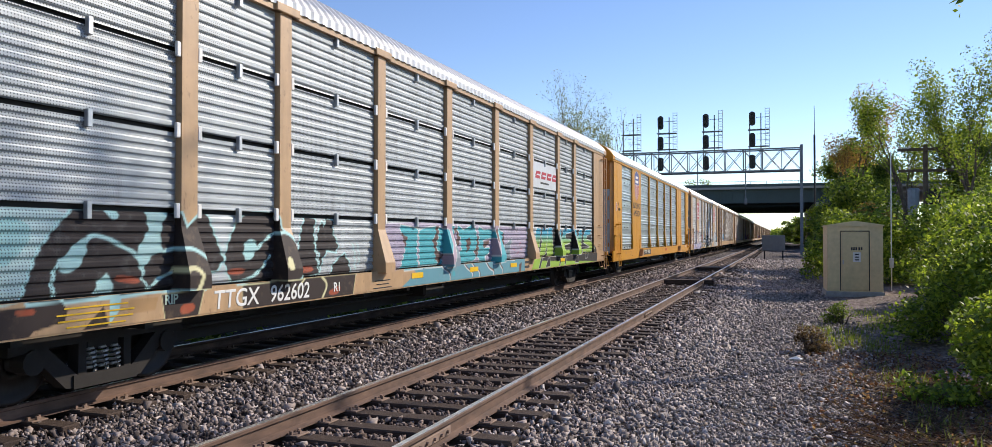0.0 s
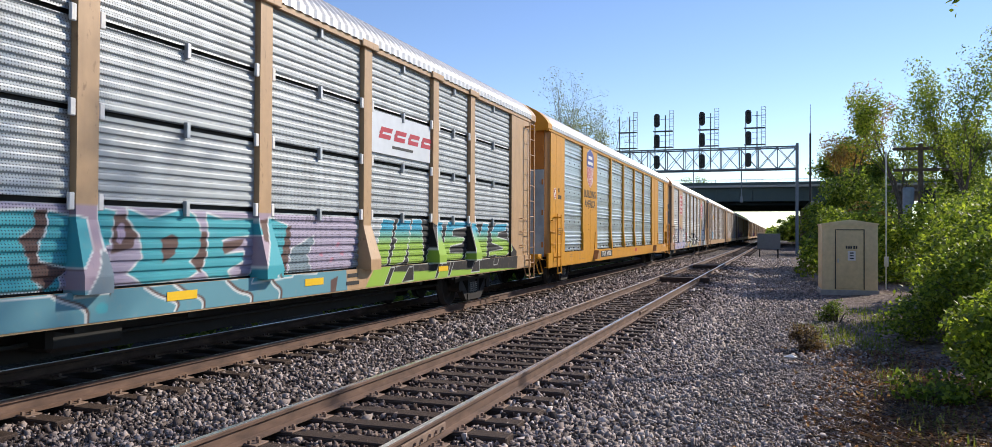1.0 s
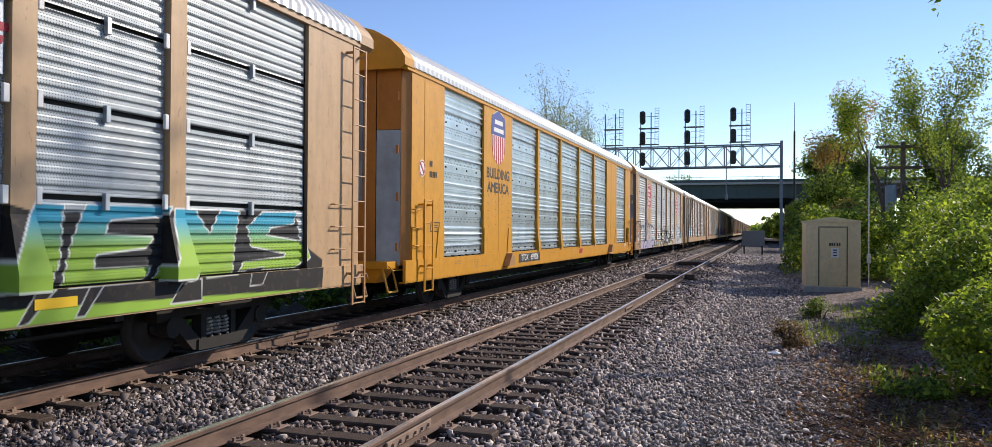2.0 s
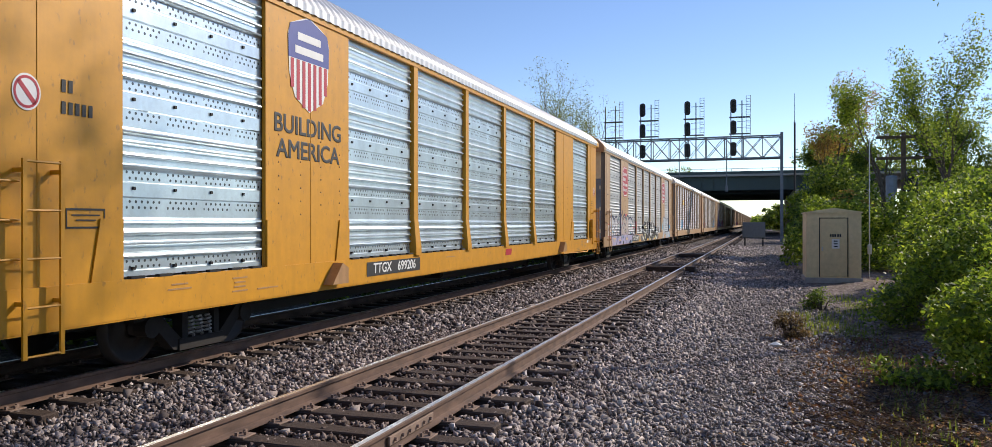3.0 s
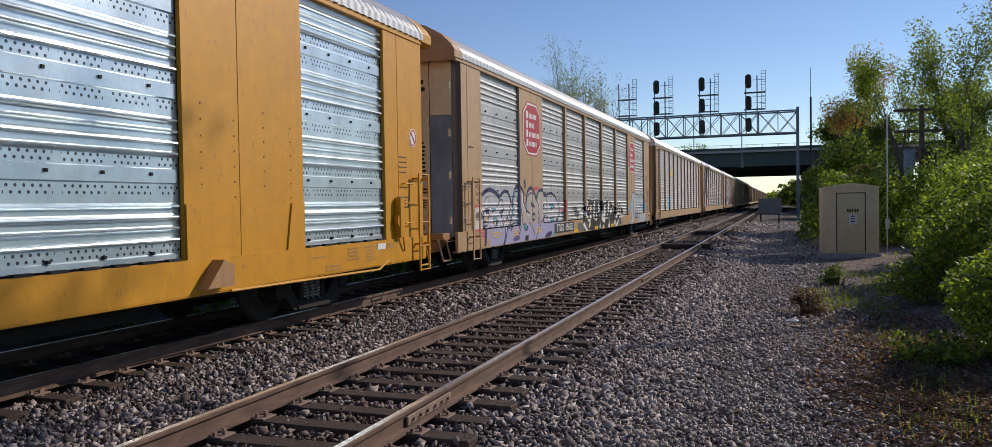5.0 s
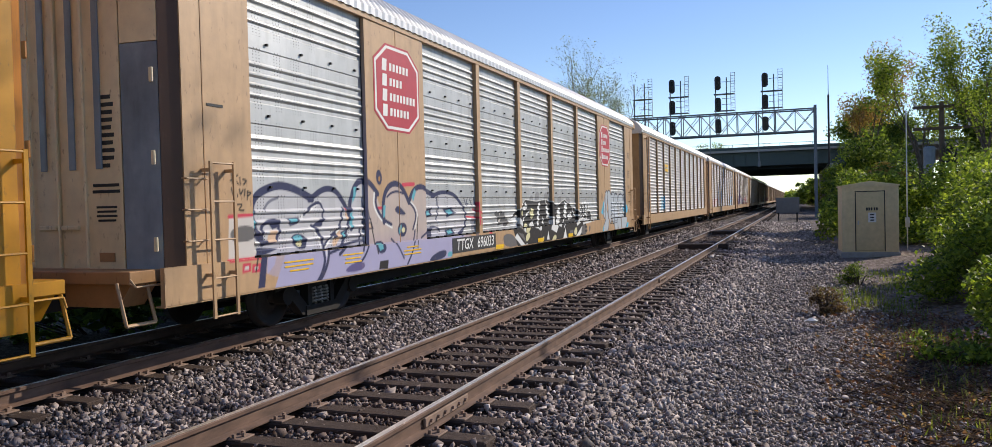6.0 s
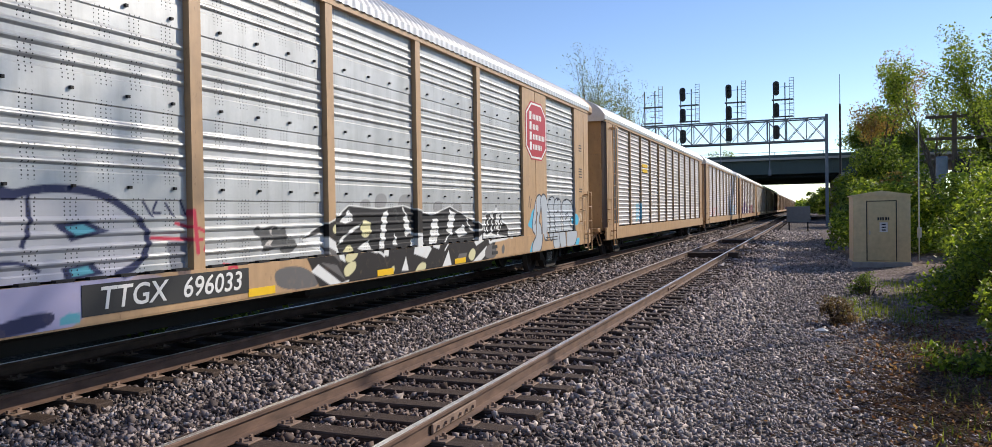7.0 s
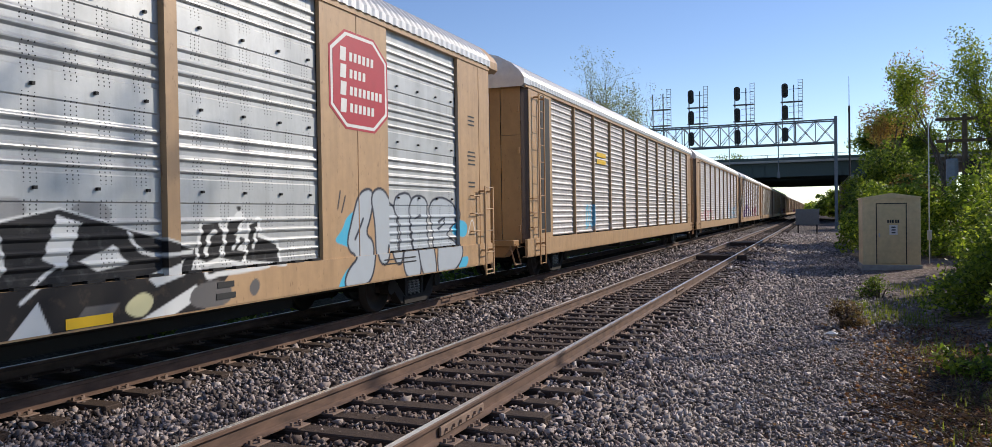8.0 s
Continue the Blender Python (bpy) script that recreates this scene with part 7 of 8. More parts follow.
# ---------------------------------------------------------------- plants
def leaf_cloud(centres, radii, per, size, rng, squash=0.8):
    """Small folded leaves in clumps round the given centres, thickest towards each clump's skin."""
    base = np.array([(-0.5, 0, 0), (0, -0.32, 0.06), (0.5, 0, 0), (0, 0.32, 0.06)])
    out = []
    for c, r in zip(centres, radii):
        n = max(3, int(per * rng.uniform(0.7, 1.3)))
        p = rng.normal(0, 1, (n, 3))
        p *= (r * rng.uniform(0.25, 1.0, n) ** 0.45 / np.linalg.norm(p, axis=1))[:, None]
        p *= rng.uniform(0.75, 1.25, 3)
        p[:, 2] *= squash
        out.append(p + np.asarray(c)[None])
    p = np.concatenate(out)
    n = len(p)
    a, b, g = rng.uniform(0, 6.283, n), rng.normal(0.3, 0.6, n), rng.normal(0, 0.5, n)
    s = size * rng.uniform(0.6, 1.4, n)
    v = base[None] * s[:, None, None]
    x, y, z = v[..., 0].copy(), v[..., 1].copy(), v[..., 2].copy()
    y, z = y * np.cos(g)[:, None] - z * np.sin(g)[:, None], y * np.sin(g)[:, None] + z * np.cos(g)[:, None]
    x, z = x * np.cos(b)[:, None] - z * np.sin(b)[:, None], x * np.sin(b)[:, None] + z * np.cos(b)[:, None]
    x, y = x * np.cos(a)[:, None] - y * np.sin(a)[:, None], x * np.sin(a)[:, None] + y * np.cos(a)[:, None]
    v = np.stack([x, y, z], -1) + p[:, None]
    return v.reshape(-1, 3), np.arange(4 * n).reshape(n, 4)


def grow(m, p, d, length, r, depth, tips, rng, spread_=0.6, up=0.25):
    """A limb in three bent pieces with side limbs; collects the twig ends."""
    for i in range(3):
        q = p + d * (length / 3)
        m.tube(p, q, r, r * 0.8, 6 if depth > 1 else 4, caps=False)
        r *= 0.8
        if depth > 0 and i > 0 or (depth > 0 and rng.random() < 0.4):
            for _ in range(2):
                side = Vector(rng.normal(0, 1, 3)).normalized()
                nd = (d + side * spread_ * rng.uniform(0.7, 1.4) + Vector((0, 0, up))).normalized()
                grow(m, q.copy(), nd, length * rng.uniform(0.5, 0.75), r * 0.65, depth - 1, tips, rng, spread_, up)
        p = q
        d = (d + Vector(rng.normal(0, 0.14, 3)) + Vector((0, 0, up * 0.3))).normalized()
        if depth == 0:
            tips.append(tuple(p))


def tree(label, x, y, height, seed, leaf, per, size, clump, trunk_r=0.16, depth=3, spread_=0.6, name="tree", lift=0.0):
    rng = np.random.default_rng(seed)
    t = thing(name, label, "tree", pose(x, y, float(ground_z(x, y)) - 0.05))
    m, tips = Mesh(), []
    if lift:
        m.tube((0, 0, 0), (0, 0, lift), trunk_r * 1.9, trunk_r, 8, caps=False)
    grow(m, Vector((0, 0, lift)), Vector((rng.normal(0, 0.06), rng.normal(0, 0.06), 1)).normalized(), height * 0.62, trunk_r, depth, tips, rng, spread_)
    part("trunk", m, M_BARK, t)
    v, f = leaf_cloud(tips, [clump] * len(tips), per, size, rng)
    part("crown", big_mesh("crown", v, f, leaf), leaf, t)
    return t


def bush(label, x, y, rx, ry, h, seed, leaf, count, size, name="bush", lumps=26, category="bush"):
    """A rounded, lumpy mass of leaves on thin stems that reaches the ground."""
    rng = np.random.default_rng(seed)
    t = thing(name, label, category, pose(x, y, float(ground_z(x, y)) - 0.03))
    m, cs, rs = Mesh(), [], []
    for i in range(lumps):
        a, rr, zz = rng.uniform(0, 6.283), math.sqrt(rng.uniform(0, 1)), rng.uniform(0.08, 1.0)
        k = math.sqrt(max(0.05, 1 - (zz - 0.25) ** 2 * 1.2))
        c = (rx * rr * k * math.cos(a), ry * rr * k * math.sin(a), h * zz * (1 - 0.35 * rr))
        cs.append(c)
        rs.append(rng.uniform(0.22, 0.42) * min(rx, ry, h) + 0.05)
        base = Vector((c[0] * 0.3, c[1] * 0.3, 0))
        mid = base.lerp(Vector(c), 0.6) + Vector((0, 0, 0.1 * h))
        m.tube(base, mid, 0.02, 0.014, 5, caps=False)
        m.tube(mid, c, 0.014, 0.006, 5, caps=False)
    part("stem", m, M_BARK, t)
    v, f = leaf_cloud(cs, rs, count / lumps, size, rng, 0.9)
    v[:, 2] = np.maximum(v[:, 2], 0.01)
    part("leaves", big_mesh("leaves", v, f, leaf), leaf, t)
    return t


# how far the train has run at each time
RUN = [(0, 0), (0.5, 4.43), (1, 8.85), (1.5, 13.28), (3, 26.55), (3.5, 30.98), (4, 35.4), (5.5, 48.7), (6, 53.0), (6.5, 57.3), (7, 61.75), (7.5, 66.1), (8, 70.45)]


def motions():
    for i, car in enumerate(CARS):
        walk(car, [(t, pose(RAIL_FAR, FIRST + PITCH * i - s, 0)) for t, s in RUN])
    turn = math.degrees(SPEED / 0.42)
    for w, dy in WHEELS:
        walk(w, [(k / 15, pose(0, dy, 0.42, turn * k / 15)) for k in range(121)])
tree("slender tree with russet spring buds beyond the shed", 3.5, 54, 8.0, 21, M_LEAF_RED, 26, 0.13, 0.55, 0.15, 3, 0.5)
tree("slender leafy tree beyond the shed", 5.7, 46, 7.7, 3, M_LEAF, 34, 0.12, 0.42, 0.16, 3, 0.5)
tree("tall leafy tree at the edge of the trees", 8.0, 40, 6.9, 5, M_LEAF, 40, 0.11, 0.46, 0.18, 3, 0.5)
tree("leafy tree among the thicket", 10.4, 52, 6.2, 8, M_LEAF_DARK, 44, 0.14, 0.6, 0.17, 3, 0.55)
tree("leafy tree behind the thicket", 13.0, 62, 6.6, 9, M_LEAF_DARK, 44, 0.16, 0.7, 0.17, 3, 0.55)
tree("pale tree just coming into leaf behind the train", -19.3, 84, 14.5, 31, M_LEAF_PALE, 18, 0.14, 0.7, 0.34, 3, 0.7)
tree("pale tree just coming into leaf behind the train", -23.0, 90, 14.0, 32, M_LEAF_PALE, 18, 0.14, 0.7, 0.34, 3, 0.7)
tree("pale tree just coming into leaf behind the train", -17.0, 82, 13.0, 36, M_LEAF_PALE, 18, 0.14, 0.7, 0.34, 3, 0.75)
tree("distant tree beyond the road bridge", -19.0, 205, 11.0, 33, M_LEAF, 14, 0.5, 1.4, 0.3, 3, 0.6)
tree("distant tree beyond the road bridge", -24.0, 215, 10.0, 34, M_LEAF_DARK, 14, 0.5, 1.4, 0.3, 3, 0.6)
tree("distant tree beside the track", 9.0, 230, 7.5, 35, M_LEAF_DARK, 14, 0.5, 1.3, 0.3, 3, 0.6)
tree("tall tree shading the passing train", 11.3, 26.6, 5.0, 41, M_LEAF, 3, 0.17, 0.6, 0.06, 3, 0.6, lift=13.5)
# trees added behind the thicket to throw shade on the distant cars
for i, (x, y) in enumerate(((12.0, 128), (13.5, 139), (12.0, 150), (14.0, 160))):
    tree("tall green tree added to shade the cars before the road bridge", x, y, 11.5, 60 + i, M_LEAF_DARK, 40, 0.35, 1.0, 0.25, 3, 0.6)
bush("dense green bush beside the dirt strip", 3.75, 16.6, 1.5, 2.3, 2.3, 11, M_LEAF, 30000, 0.085, lumps=64)
bush("dense green bush close to the camera", 2.98, 11.4, 0.95, 1.6, 1.55, 13, M_LEAF, 10500, 0.08, lumps=40)
bush("low leafy shoots at the bush's foot", 1.75, 11.0, 0.36, 0.6, 0.5, 53, M_LEAF, 900, 0.075, lumps=14)
bush("dark green bush behind the nearer bushes", 4.9, 20.5, 1.9, 3.2, 2.9, 14, M_LEAF, 24000, 0.10, lumps=54)
bush("dark green bush behind the nearer bushes", 6.2, 26.5, 2.2, 3.4, 3.2, 24, M_LEAF, 18000, 0.11, lumps=50)
bush("yellow-green thicket at the foot of the russet tree", 2.9, 50.5, 1.5, 3.0, 5.6, 25, M_LEAF, 11000, 0.14, lumps=44)
bush("russet thicket at the foot of the trees", 4.6, 47.0, 1.4, 2.0, 4.6, 26, M_LEAF_RED, 6000, 0.13, lumps=34)
bush("dense green thicket beyond the shed", 3.1, 38.0, 1.9, 4.0, 4.0, 12, M_LEAF, 12000, 0.15, lumps=44)
bush("dense green thicket beyond the shed", 6.4, 36.0, 2.2, 4.0, 3.9, 15, M_LEAF, 11000, 0.15, lumps=44)
bush("dense green thicket beyond the shed", 4.2, 50.0, 2.9, 6.0, 5.6, 16, M_LEAF_DARK, 12000, 0.20, lumps=50)
bush("dense green thicket beyond the shed", 9.5, 44.0, 3.0, 5.0, 5.0, 17, M_LEAF_DARK, 11000, 0.18, lumps=50)
bush("dark green thicket by the bridge", 7.5, 90.0, 4.2, 12.0, 6.0, 18, M_LEAF_DARK, 12000, 0.35, lumps=50)
bush("dark green thicket by the bridge", 8.5, 130.0, 4.6, 16.0, 6.0, 19, M_LEAF_DARK, 10000, 0.45, lumps=50)
bush("dark green thicket by the bridge", 5.6, 112.0, 2.6, 9.0, 4.4, 27, M_LEAF_DARK, 9000, 0.35, lumps=40)
bush("dark green thicket beyond the bridge", 4.2, 205.0, 3.4, 16.0, 6.5, 28, M_LEAF_DARK, 9000, 0.5, lumps=40)
bush("dark green thicket beyond the bridge", 5.5, 270.0, 5.0, 25.0, 8.0, 29, M_LEAF_DARK, 9000, 0.6, lumps=40)
# added row hidden by the cars; it blocks sky light from under the train
for i in range(7):
    bush("unseen thicket added behind the train to darken the ground under it", -13.6, 2.0 + 11 * i, 2.2, 6.5, 3.2, 80 + i, M_LEAF_DARK, 5000, 0.28, lumps=34)
bush("small dry brown bush on the dirt", 0.45, 14.9, 0.30, 0.30, 0.55, 51, M_DRY, 1400, 0.05, lumps=16)
bush("small green bush on the dirt near the shed", 1.28, 20.0, 0.36, 0.36, 0.52, 52, M_LEAF_DARK, 1500, 0.05, lumps=16)


def far_woods():
    """The low line of woods along the horizon."""
    rng = np.random.default_rng(66)
    cs, rs = [], []
    for i in range(420):
        x = rng.uniform(1.5, 260) if i % 2 else rng.uniform(-420, -14)
        y = rng.uniform(430, 560)
        h = rng.uniform(3, 11)
        if i % 7 == 0:
            x, h = rng.uniform(-16, 4), rng.uniform(2, 5)
        cs.append((x, y, rng.uniform(0.15, 1.0) * h - 0.3))
        rs.append(rng.uniform(2.0, 4.5))
    v, f = leaf_cloud(cs, rs, 60, 1.5, rng, 0.9)
    v[:, 2] = np.maximum(v[:, 2], -0.4)
    tagged(new("far_woods", big_mesh("far_woods", v, f, M_LEAF_DARK)), "low line of green woods on the horizon", "woods", kind="stuff")


far_woods()


def grass_patch():
    """Tufts of grass blades over the dirt."""
    rng = np.random.default_rng(77)
    cs = [(0.9, 18.3), (1.35, 17.0), (1.7, 15.6), (1.6, 12.6), (1.75, 11.2), (1.9, 18.8), (2.1, 22.5), (0.95, 16.2), (1.65, 9.6), (1.5, 8.0), (2.3, 20.5)]
    p = []
    for x, y in cs:
        n = 170
        p.append(np.stack([rng.normal(x, 0.26, n), rng.normal(y, 0.6, n)], -1))
    p = np.concatenate(p)
    n = len(p)
    z = ground_z(p[:, 0], p[:, 1])
    h, a, b = rng.uniform(0.05, 0.17, n), rng.uniform(0, 6.283, n), rng.uniform(0.0, 0.8, n)
    w = 0.012
    base = np.stack([p[:, 0], p[:, 1], z - 0.01], -1)
    side = np.stack([np.cos(a) * w, np.sin(a) * w, np.zeros(n)], -1)
    tip = base + np.stack([-np.sin(a) * h * b, np.cos(a) * h * b, h], -1)
    v = np.stack([base - side, base + side, tip], 1).reshape(-1, 3)
    tagged(new("grass", big_mesh("grass", v, np.arange(3 * n).reshape(n, 3), M_GRASS)), "thin tufts of green grass on the dirt", "grass", kind="stuff")


grass_patch()


def litter():
    """Dead stems and twigs strewn over the dirt strip."""
    rng = np.random.default_rng(78)
    m = Mesh()
    for i in range(2400):
        x, y = (rng.normal(1.5, 0.55), rng.uniform(5.5, 16)) if i % 3 == 0 else (rng.normal(1.35, 0.5), rng.normal(8.8, 1.3))
        z = float(ground_z(x, y))
        a, l = rng.uniform(0, 6.283), rng.uniform(0.08, 0.45)
        m.tube((x, y, z + 0.012), (x + l * math.cos(a), y + l * math.sin(a), z + rng.uniform(0.01, 0.13)), 0.005, 0.003, 3, caps=False)
    o = new("dead_twigs", mesh_data("dead_twigs", m, M_DRY))
    tagged(o, "dry brown twigs strewn over the dirt", "twigs", kind="stuff")


litter()


def dead_leaves():
    """Fallen brown and reddish leaves over the dirt."""
    rng = np.random.default_rng(79)
    n = 6600
    x, y = rng.normal(1.75, 0.7, n), rng.uniform(4.5, 15, n)
    z = ground_z(x, y) + rng.uniform(0.01, 0.05, n)
    v, f = leaf_cloud(np.stack([x, y, z], -1)[::3], [0.12] * ((n + 2) // 3), 3, 0.055, rng, 0.05)
    tagged(new("dead_leaves", big_mesh("dead_leaves", v, f, M_DEAD)), "fallen brown leaves on the dirt", "leaves", kind="stuff")


dead_leaves()


def pole():
    p = thing("utility_pole", "dark wooden utility pole with two crossarms and transformers", "utility pole", pose(6.35, 42, -0.3))
    m = Mesh()
    m.tube((0, 0, 0), (0, 0, 6.3), 0.15, 0.11, 10)
    part("pole", m, M_WOODPOLE, p)
    for z in (6.05, 5.05):
        m = Mesh()
        m.box(-1.2, 1.2, -0.18, -0.08, z - 0.07, z + 0.07, 0.01)
        a = part("crossarm", m, M_WOODPOLE, p)
        for x in (-1.1, -0.7, 0.7, 1.1):
            m = Mesh()
            m.tube((x, -0.13, z + 0.07), (x, -0.13, z + 0.20), 0.035, 0.05, 8)
            part("insulator", m, M_GALV, a)
    for x, mt in ((-0.55, plain("blue_grey_tank", (0.20, 0.25, 0.30), 0.5)), (0.35, M_STEEL_DARK)):
        m = Mesh()
        m.tube((x, -0.25, 3.3), (x, -0.25, 4.15), 0.25, 0.25, 14)
        m.tube((x, -0.25, 4.15), (x, -0.25, 4.22), 0.27, 0.2, 14)
        part("transformer", m, mt, p)


pole()


def masts():
    t = thing("antenna_mast", "slim dark antenna mast beside the signal bridge", "mast", pose(2.5 * GK, GY, -0.4))
    m = Mesh()
    m.tube((0, 0, 0), (0, 0, 11.8), 0.10, 0.09, 8)
    part("pole", m, M_STEEL_DARK, t)
    m = Mesh()
    m.tube((0, 0, 11.8), (0, 0, 14.6), 0.035, 0.02, 6)
    part("whip", m, M_STEEL_DARK, t)
    t = thing("conduit_pole", "thin pale metal pole beside the shed", "pole", pose(3.62, 31.2, -0.35))
    m = Mesh()
    m.tube((0, 0, 0), (0, 0, 5.0), 0.022, 0.018, 8)
    part("pole", m, M_GALV, t)
    m = Mesh()
    m.box(-0.07, 0.07, -0.09, -0.03, 0.9, 1.25, 0.01)
    part("meter_box", m, M_GALV, t)
    t = thing("relay_cabinet", "grey relay cabinet on two legs beside the track", "cabinet", pose(-0.75, 73, -0.36))
    m = Mesh()
    m.box(-0.95, 0.95, 0, 0.7, 0.75, 2.1, 0.03)
    part("box", m, M_CABINET, t)
    for x in (-0.75, 0.75):
        m = Mesh()
        m.box(x - 0.06, x + 0.06, 0.2, 0.4, -0.05, 0.78)
        part("leg", m, M_STEEL_DARK, t)


masts()


def timbers():
    for x0, x1, lab in ((RAIL_NEAR - 0.66, RAIL_NEAR + 0.66, "dark crossing timber between the rails"), (RAIL_NEAR + 0.84, RAIL_NEAR + 1.2, "short dark timber block outside the rail")):
        m = Mesh()
        m.box(x0, x1, 31.0, 31.5, -0.20, 0.0, 0.015)
        tagged(new("crossing_timber", mesh_data("crossing_timber", m, M_TIE)), lab, "timber")
    m = Mesh()
    m.box(RAIL_NEAR - 0.66, RAIL_NEAR + 0.66, 44.0, 46.2, -0.20, -0.01, 0.015)
    tagged(new("crossing_timber", mesh_data("crossing_timber", m, M_TIE)), "dark crossing timber between the rails", "timber")
    m = Mesh()
    rng = np.random.default_rng(3)
    for i in range(14):
        a = 2 * math.pi * i / 14
        m.v.append((0.11 * math.cos(a) * rng.uniform(0.8, 1.2), 0.09 * math.sin(a) * rng.uniform(0.8, 1.2), rng.uniform(0.03, 0.07)))
    m.v.append((0, 0, 0.1))
    m.v.append((0, 0, -0.02))
    m.f = [(i, (i + 1) % 14, 14) for i in range(14)] + [((i + 1) % 14, i, 15) for i in range(14)]
    o = tagged(new("white_rock", mesh_data("white_rock", m, M_WHITE)), "pale rock lying on the gravel", "rock")
    o.matrix_basis = pose(0.2, 13.7, float(ground_z(0.2, 13.7)))


timbers()


def hanging_twig():
    """An overhanging limb with drooping leaves from a tree outside the view."""
    t = thing("overhanging_tree", "tree with a drooping leafy branch beside the camera", "tree", pose(6.0, 4.6, -0.3))
    rng = np.random.default_rng(91)
    m, tips = Mesh(), []
    grow(m, Vector((0, 0, 0)), Vector((0, 0, 1)), 5.5, 0.13, 3, tips, rng, 0.55)
    pts = [(0, 0, 3.0), (-1.6, 1.2, 4.6), (-3.4, 2.6, 4.85), (-4.4, 3.3, 4.5), (-4.52, 3.4, 4.1)]
    for i, (a, b) in enumerate(zip(pts, pts[1:])):
        m.tube(a, b, 0.05 - 0.011 * i, 0.04 - 0.0115 * i + 0.008, 6, caps=False)
    part("trunk", m, M_BARK, t)
    tips = [p for p in tips if p[0] > -2.0]
    v, f = leaf_cloud(tips, [0.6] * len(tips), 4, 0.12, rng)
    v2, f2 = leaf_cloud([(-4.5, 3.38, 4.2), (-4.52, 3.4, 4.02)], [0.07, 0.06], 8, 0.07, rng, 2.0)
    part("crown", big_mesh("crown", np.concatenate([v, v2]), np.concatenate([f, f2 + len(v)]), M_LEAF), M_LEAF, t)


hanging_twig()


# ---------------------------------------------------------------- track details, the many small pieces
TIE_STEP = 0.56


def ties_for(track, cx, y0, y1, seed, singles):
    rng = random.Random(seed)
    shapes = []
    for i in range(4):
        m = Mesh()
        m.box(-1.3, 1.3, -0.11, 0.11, -0.17, 0.0, 0.012)
        shapes.append(mesh_data("tie", m, M_TIE))
    m = Mesh()
    m.box(-0.19, 0.19, -0.095, 0.095, 0.0, 0.016, 0.004)
    for x, y in ((-0.10, -0.06), (-0.10, 0.06), (0.10, -0.06), (0.10, 0.06), (-0.15, 0.0), (0.15, 0.0)):
        m.box(x - 0.013, x + 0.013, y - 0.013, y + 0.013, 0.012, 0.048)
    plate = mesh_data("tie_plate", m, M_PLATE)
    rest = Mesh()
    n = 0
    y = y0
    while y < y1:
        x, a = cx + rng.uniform(-0.06, 0.06), rng.uniform(-1.2, 1.2)
        z = TIE_TOP + rng.uniform(-0.008, 0.004)
        if n < singles:
            t = part("tie", rng.choice(shapes), None, track)
            t.matrix_basis = pose(x, y, z, 0, 0, a)
            if n < singles // 2:
                for s in (-1, 1):
                    p = part("tie_plate", plate, None, t)
                    p.matrix_basis = Matrix.Translation((cx - x + s * HALF_GAUGE, 0, 0.001))
        else:
            rest.box(x - 1.3, x + 1.3, y - 0.11, y + 0.11, z - 0.1, z)
        n += 1
        y += TIE_STEP * rng.uniform(0.93, 1.07)
    tagged(part("far_ties", rest, M_TIE, track), kind="stuff")


ties_for(track_near, RAIL_NEAR, 2.0, 260, 5, 150)
ties_for(track_far, RAIL_FAR, 2.0, 200, 6, 90)

# joint bars on the nearest rail
for y in (6.25, 18.1):
    for s in (-1, 1):
        m = Mesh()
        x = RAIL_NEAR + HALF_GAUGE + s * 0.03
        m.box(x - 0.012, x + 0.012, y - 0.45, y + 0.45, -0.135, -0.055, 0.006)
        for dy in (-0.36, -0.22, -0.08, 0.08, 0.22, 0.36):
            m.tube((x, y + dy, -0.095), (x + s * 0.035, y + dy, -0.095), 0.016, n=6)
        part("joint_bar", m, M_PLATE, track_near)


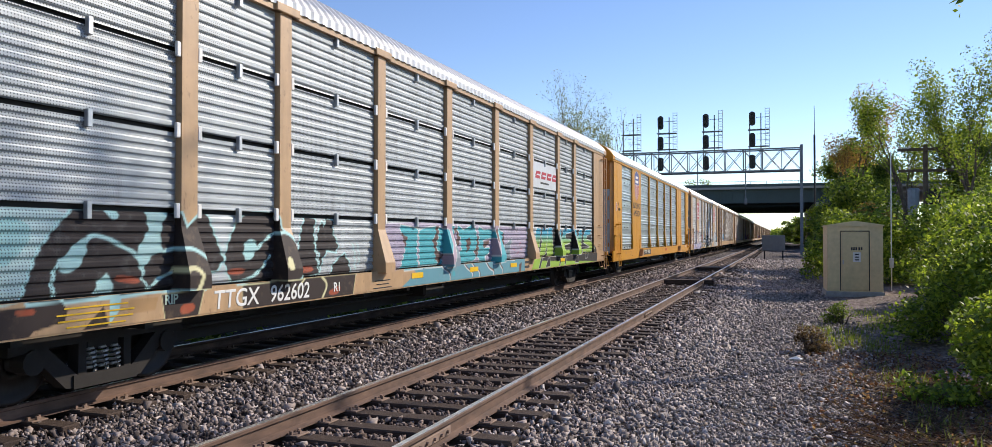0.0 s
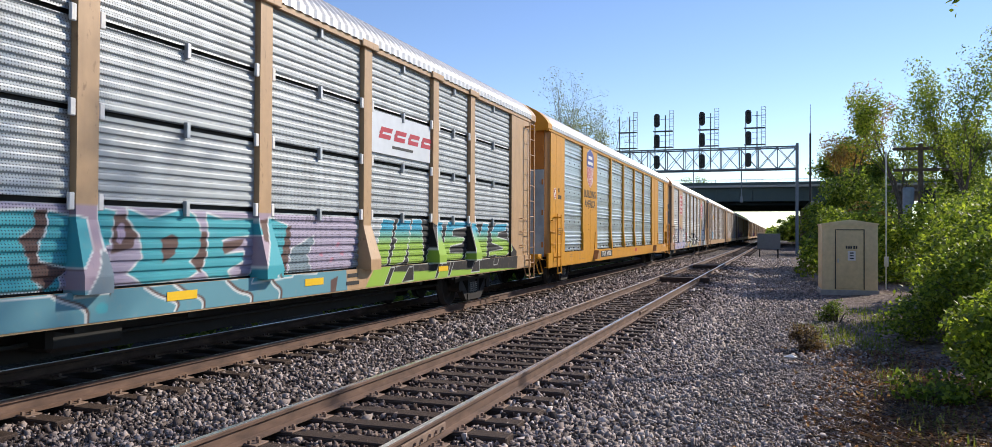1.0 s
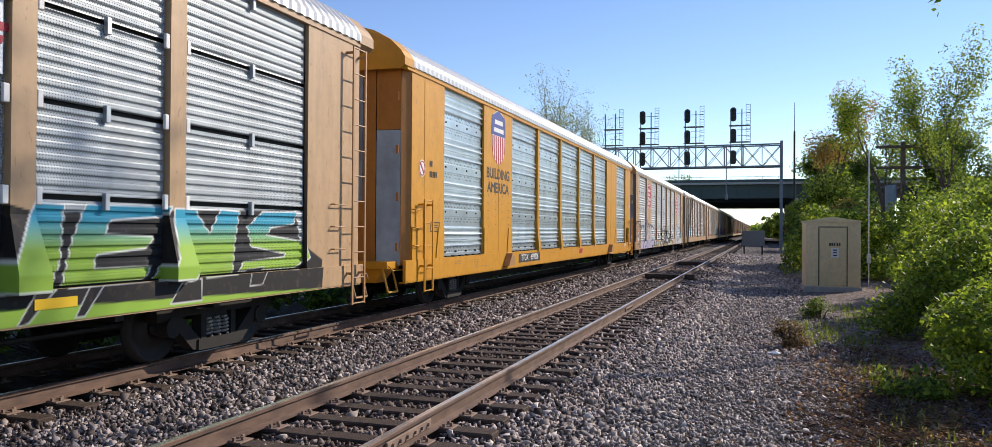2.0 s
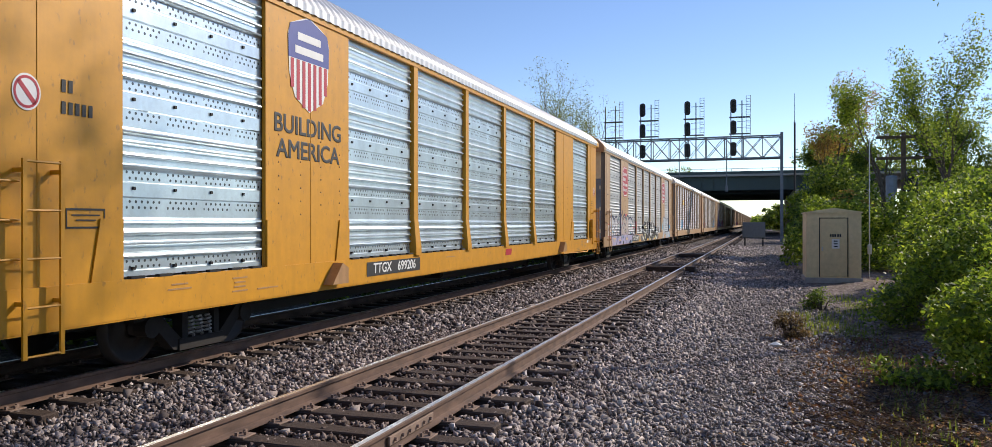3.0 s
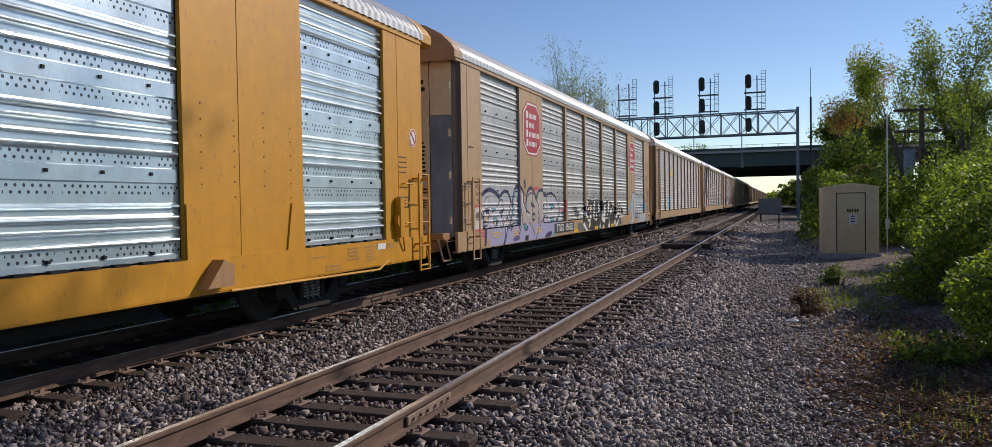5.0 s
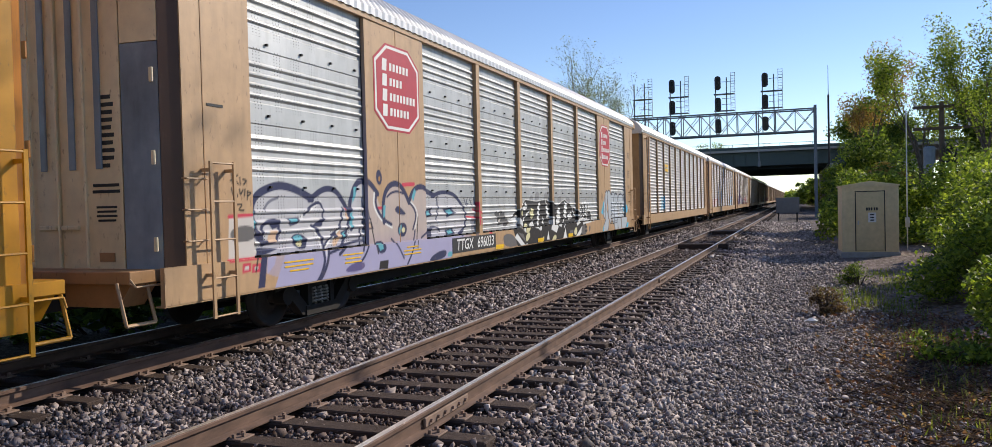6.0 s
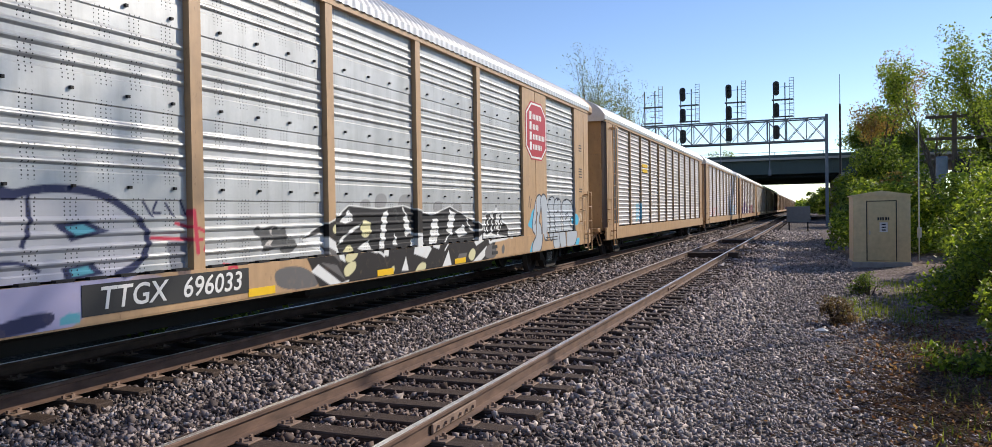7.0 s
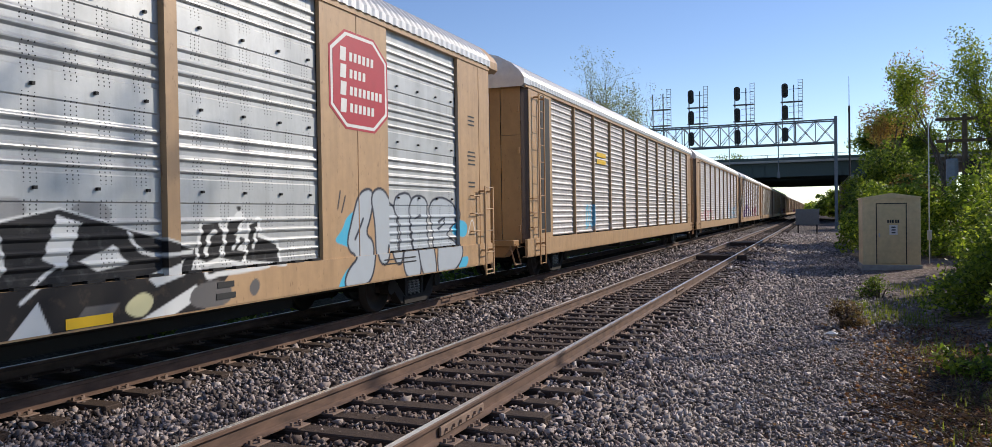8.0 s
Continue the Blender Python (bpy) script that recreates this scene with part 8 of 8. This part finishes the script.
def ballast():
    """Loose crushed stone over the track beds and the strip beside them."""
    rng = np.random.default_rng(12)
    bands = [(2.2, 7.5, -7.2, 2.6, 740, 0.0190), (7.5, 13, -7.2, 2.2, 560, 0.0205), (13, 22, -7.2, 1.8, 270, 0.027), (22, 38, -7.2, 1.4, 115, 0.036), (38, 70, -7.2, 0.9, 46, 0.05)]
    vs_all, fs_all, off = [], [], 0
    cube = np.array([(x, y, z) for x in (-1, 1) for y in (-1, 1) for z in (-1, 1)], float)
    quad = np.array([(0, 1, 3, 2), (4, 6, 7, 5), (0, 4, 5, 1), (2, 3, 7, 6), (0, 2, 6, 4), (1, 5, 7, 3)])
    for y0, y1, x0, x1, dens, r in bands:
        n = int((y1 - y0) * (x1 - x0) * dens)
        x, y = rng.uniform(x0, x1, n), rng.uniform(y0, y1, n)
        keep = np.ones(n, bool)
        for cx in (RAIL_NEAR, RAIL_FAR):
            for s in (-1, 1):
                keep &= np.abs(x - cx - s * HALF_GAUGE) > 0.09
        keep &= ~((x > 0.2) & (rng.random(n) < np.clip((x - 0.2) / 1.6, 0, 0.85)))
        on_tie = np.zeros(n, bool)
        for cx in (RAIL_NEAR, RAIL_FAR):
            on_tie |= np.abs(x - cx) < 1.32
        # the crib between the ties lies a little lower, with some stones on the ties
        keep &= ~(on_tie & (rng.random(n) < 0.25))
        x, y, on_tie = x[keep], y[keep], on_tie[keep]
        n = len(x)
        sz = r * rng.lognormal(0, 0.28, n)
        sz *= np.where(x > -0.9, 0.72, 1.0)
        v = cube[None] * rng.uniform(0.2, 1.15, (n, 8, 3)) * (sz[:, None] * rng.uniform(0.4, 1.7, (n, 3)))[:, None]
        a, b = rng.uniform(0, 6.283, n), rng.uniform(-1.3, 1.3, n)
        ca_, sa_, cb, sb = np.cos(a)[:, None], np.sin(a)[:, None], np.cos(b)[:, None], np.sin(b)[:, None]
        X, Y, Z = v[..., 0], v[..., 1], v[..., 2]
        Y, Z = Y * cb - Z * sb, Y * sb + Z * cb
        X, Y = X * ca_ - Y * sa_, X * sa_ + Y * ca_
        base = ground_z(x, y) + np.where(on_tie, rng.uniform(0.0, 0.06, n), rng.uniform(-0.01, 0.035, n))
        v = np.stack([X + x[:, None], Y + y[:, None], Z + base[:, None]], -1)
        vs_all.append(v.reshape(-1, 3))
        fs_all.append((quad[None] + (np.arange(n) * 8)[:, None, None] + off).reshape(-1, 4))
        off += 8 * n
    d = big_mesh("ballast", np.concatenate(vs_all), np.concatenate(fs_all), M_STONE)
    tagged(new("ballast", d), "loose grey crushed stone round the tracks", "ballast", kind="stuff")


ballast()
motions()
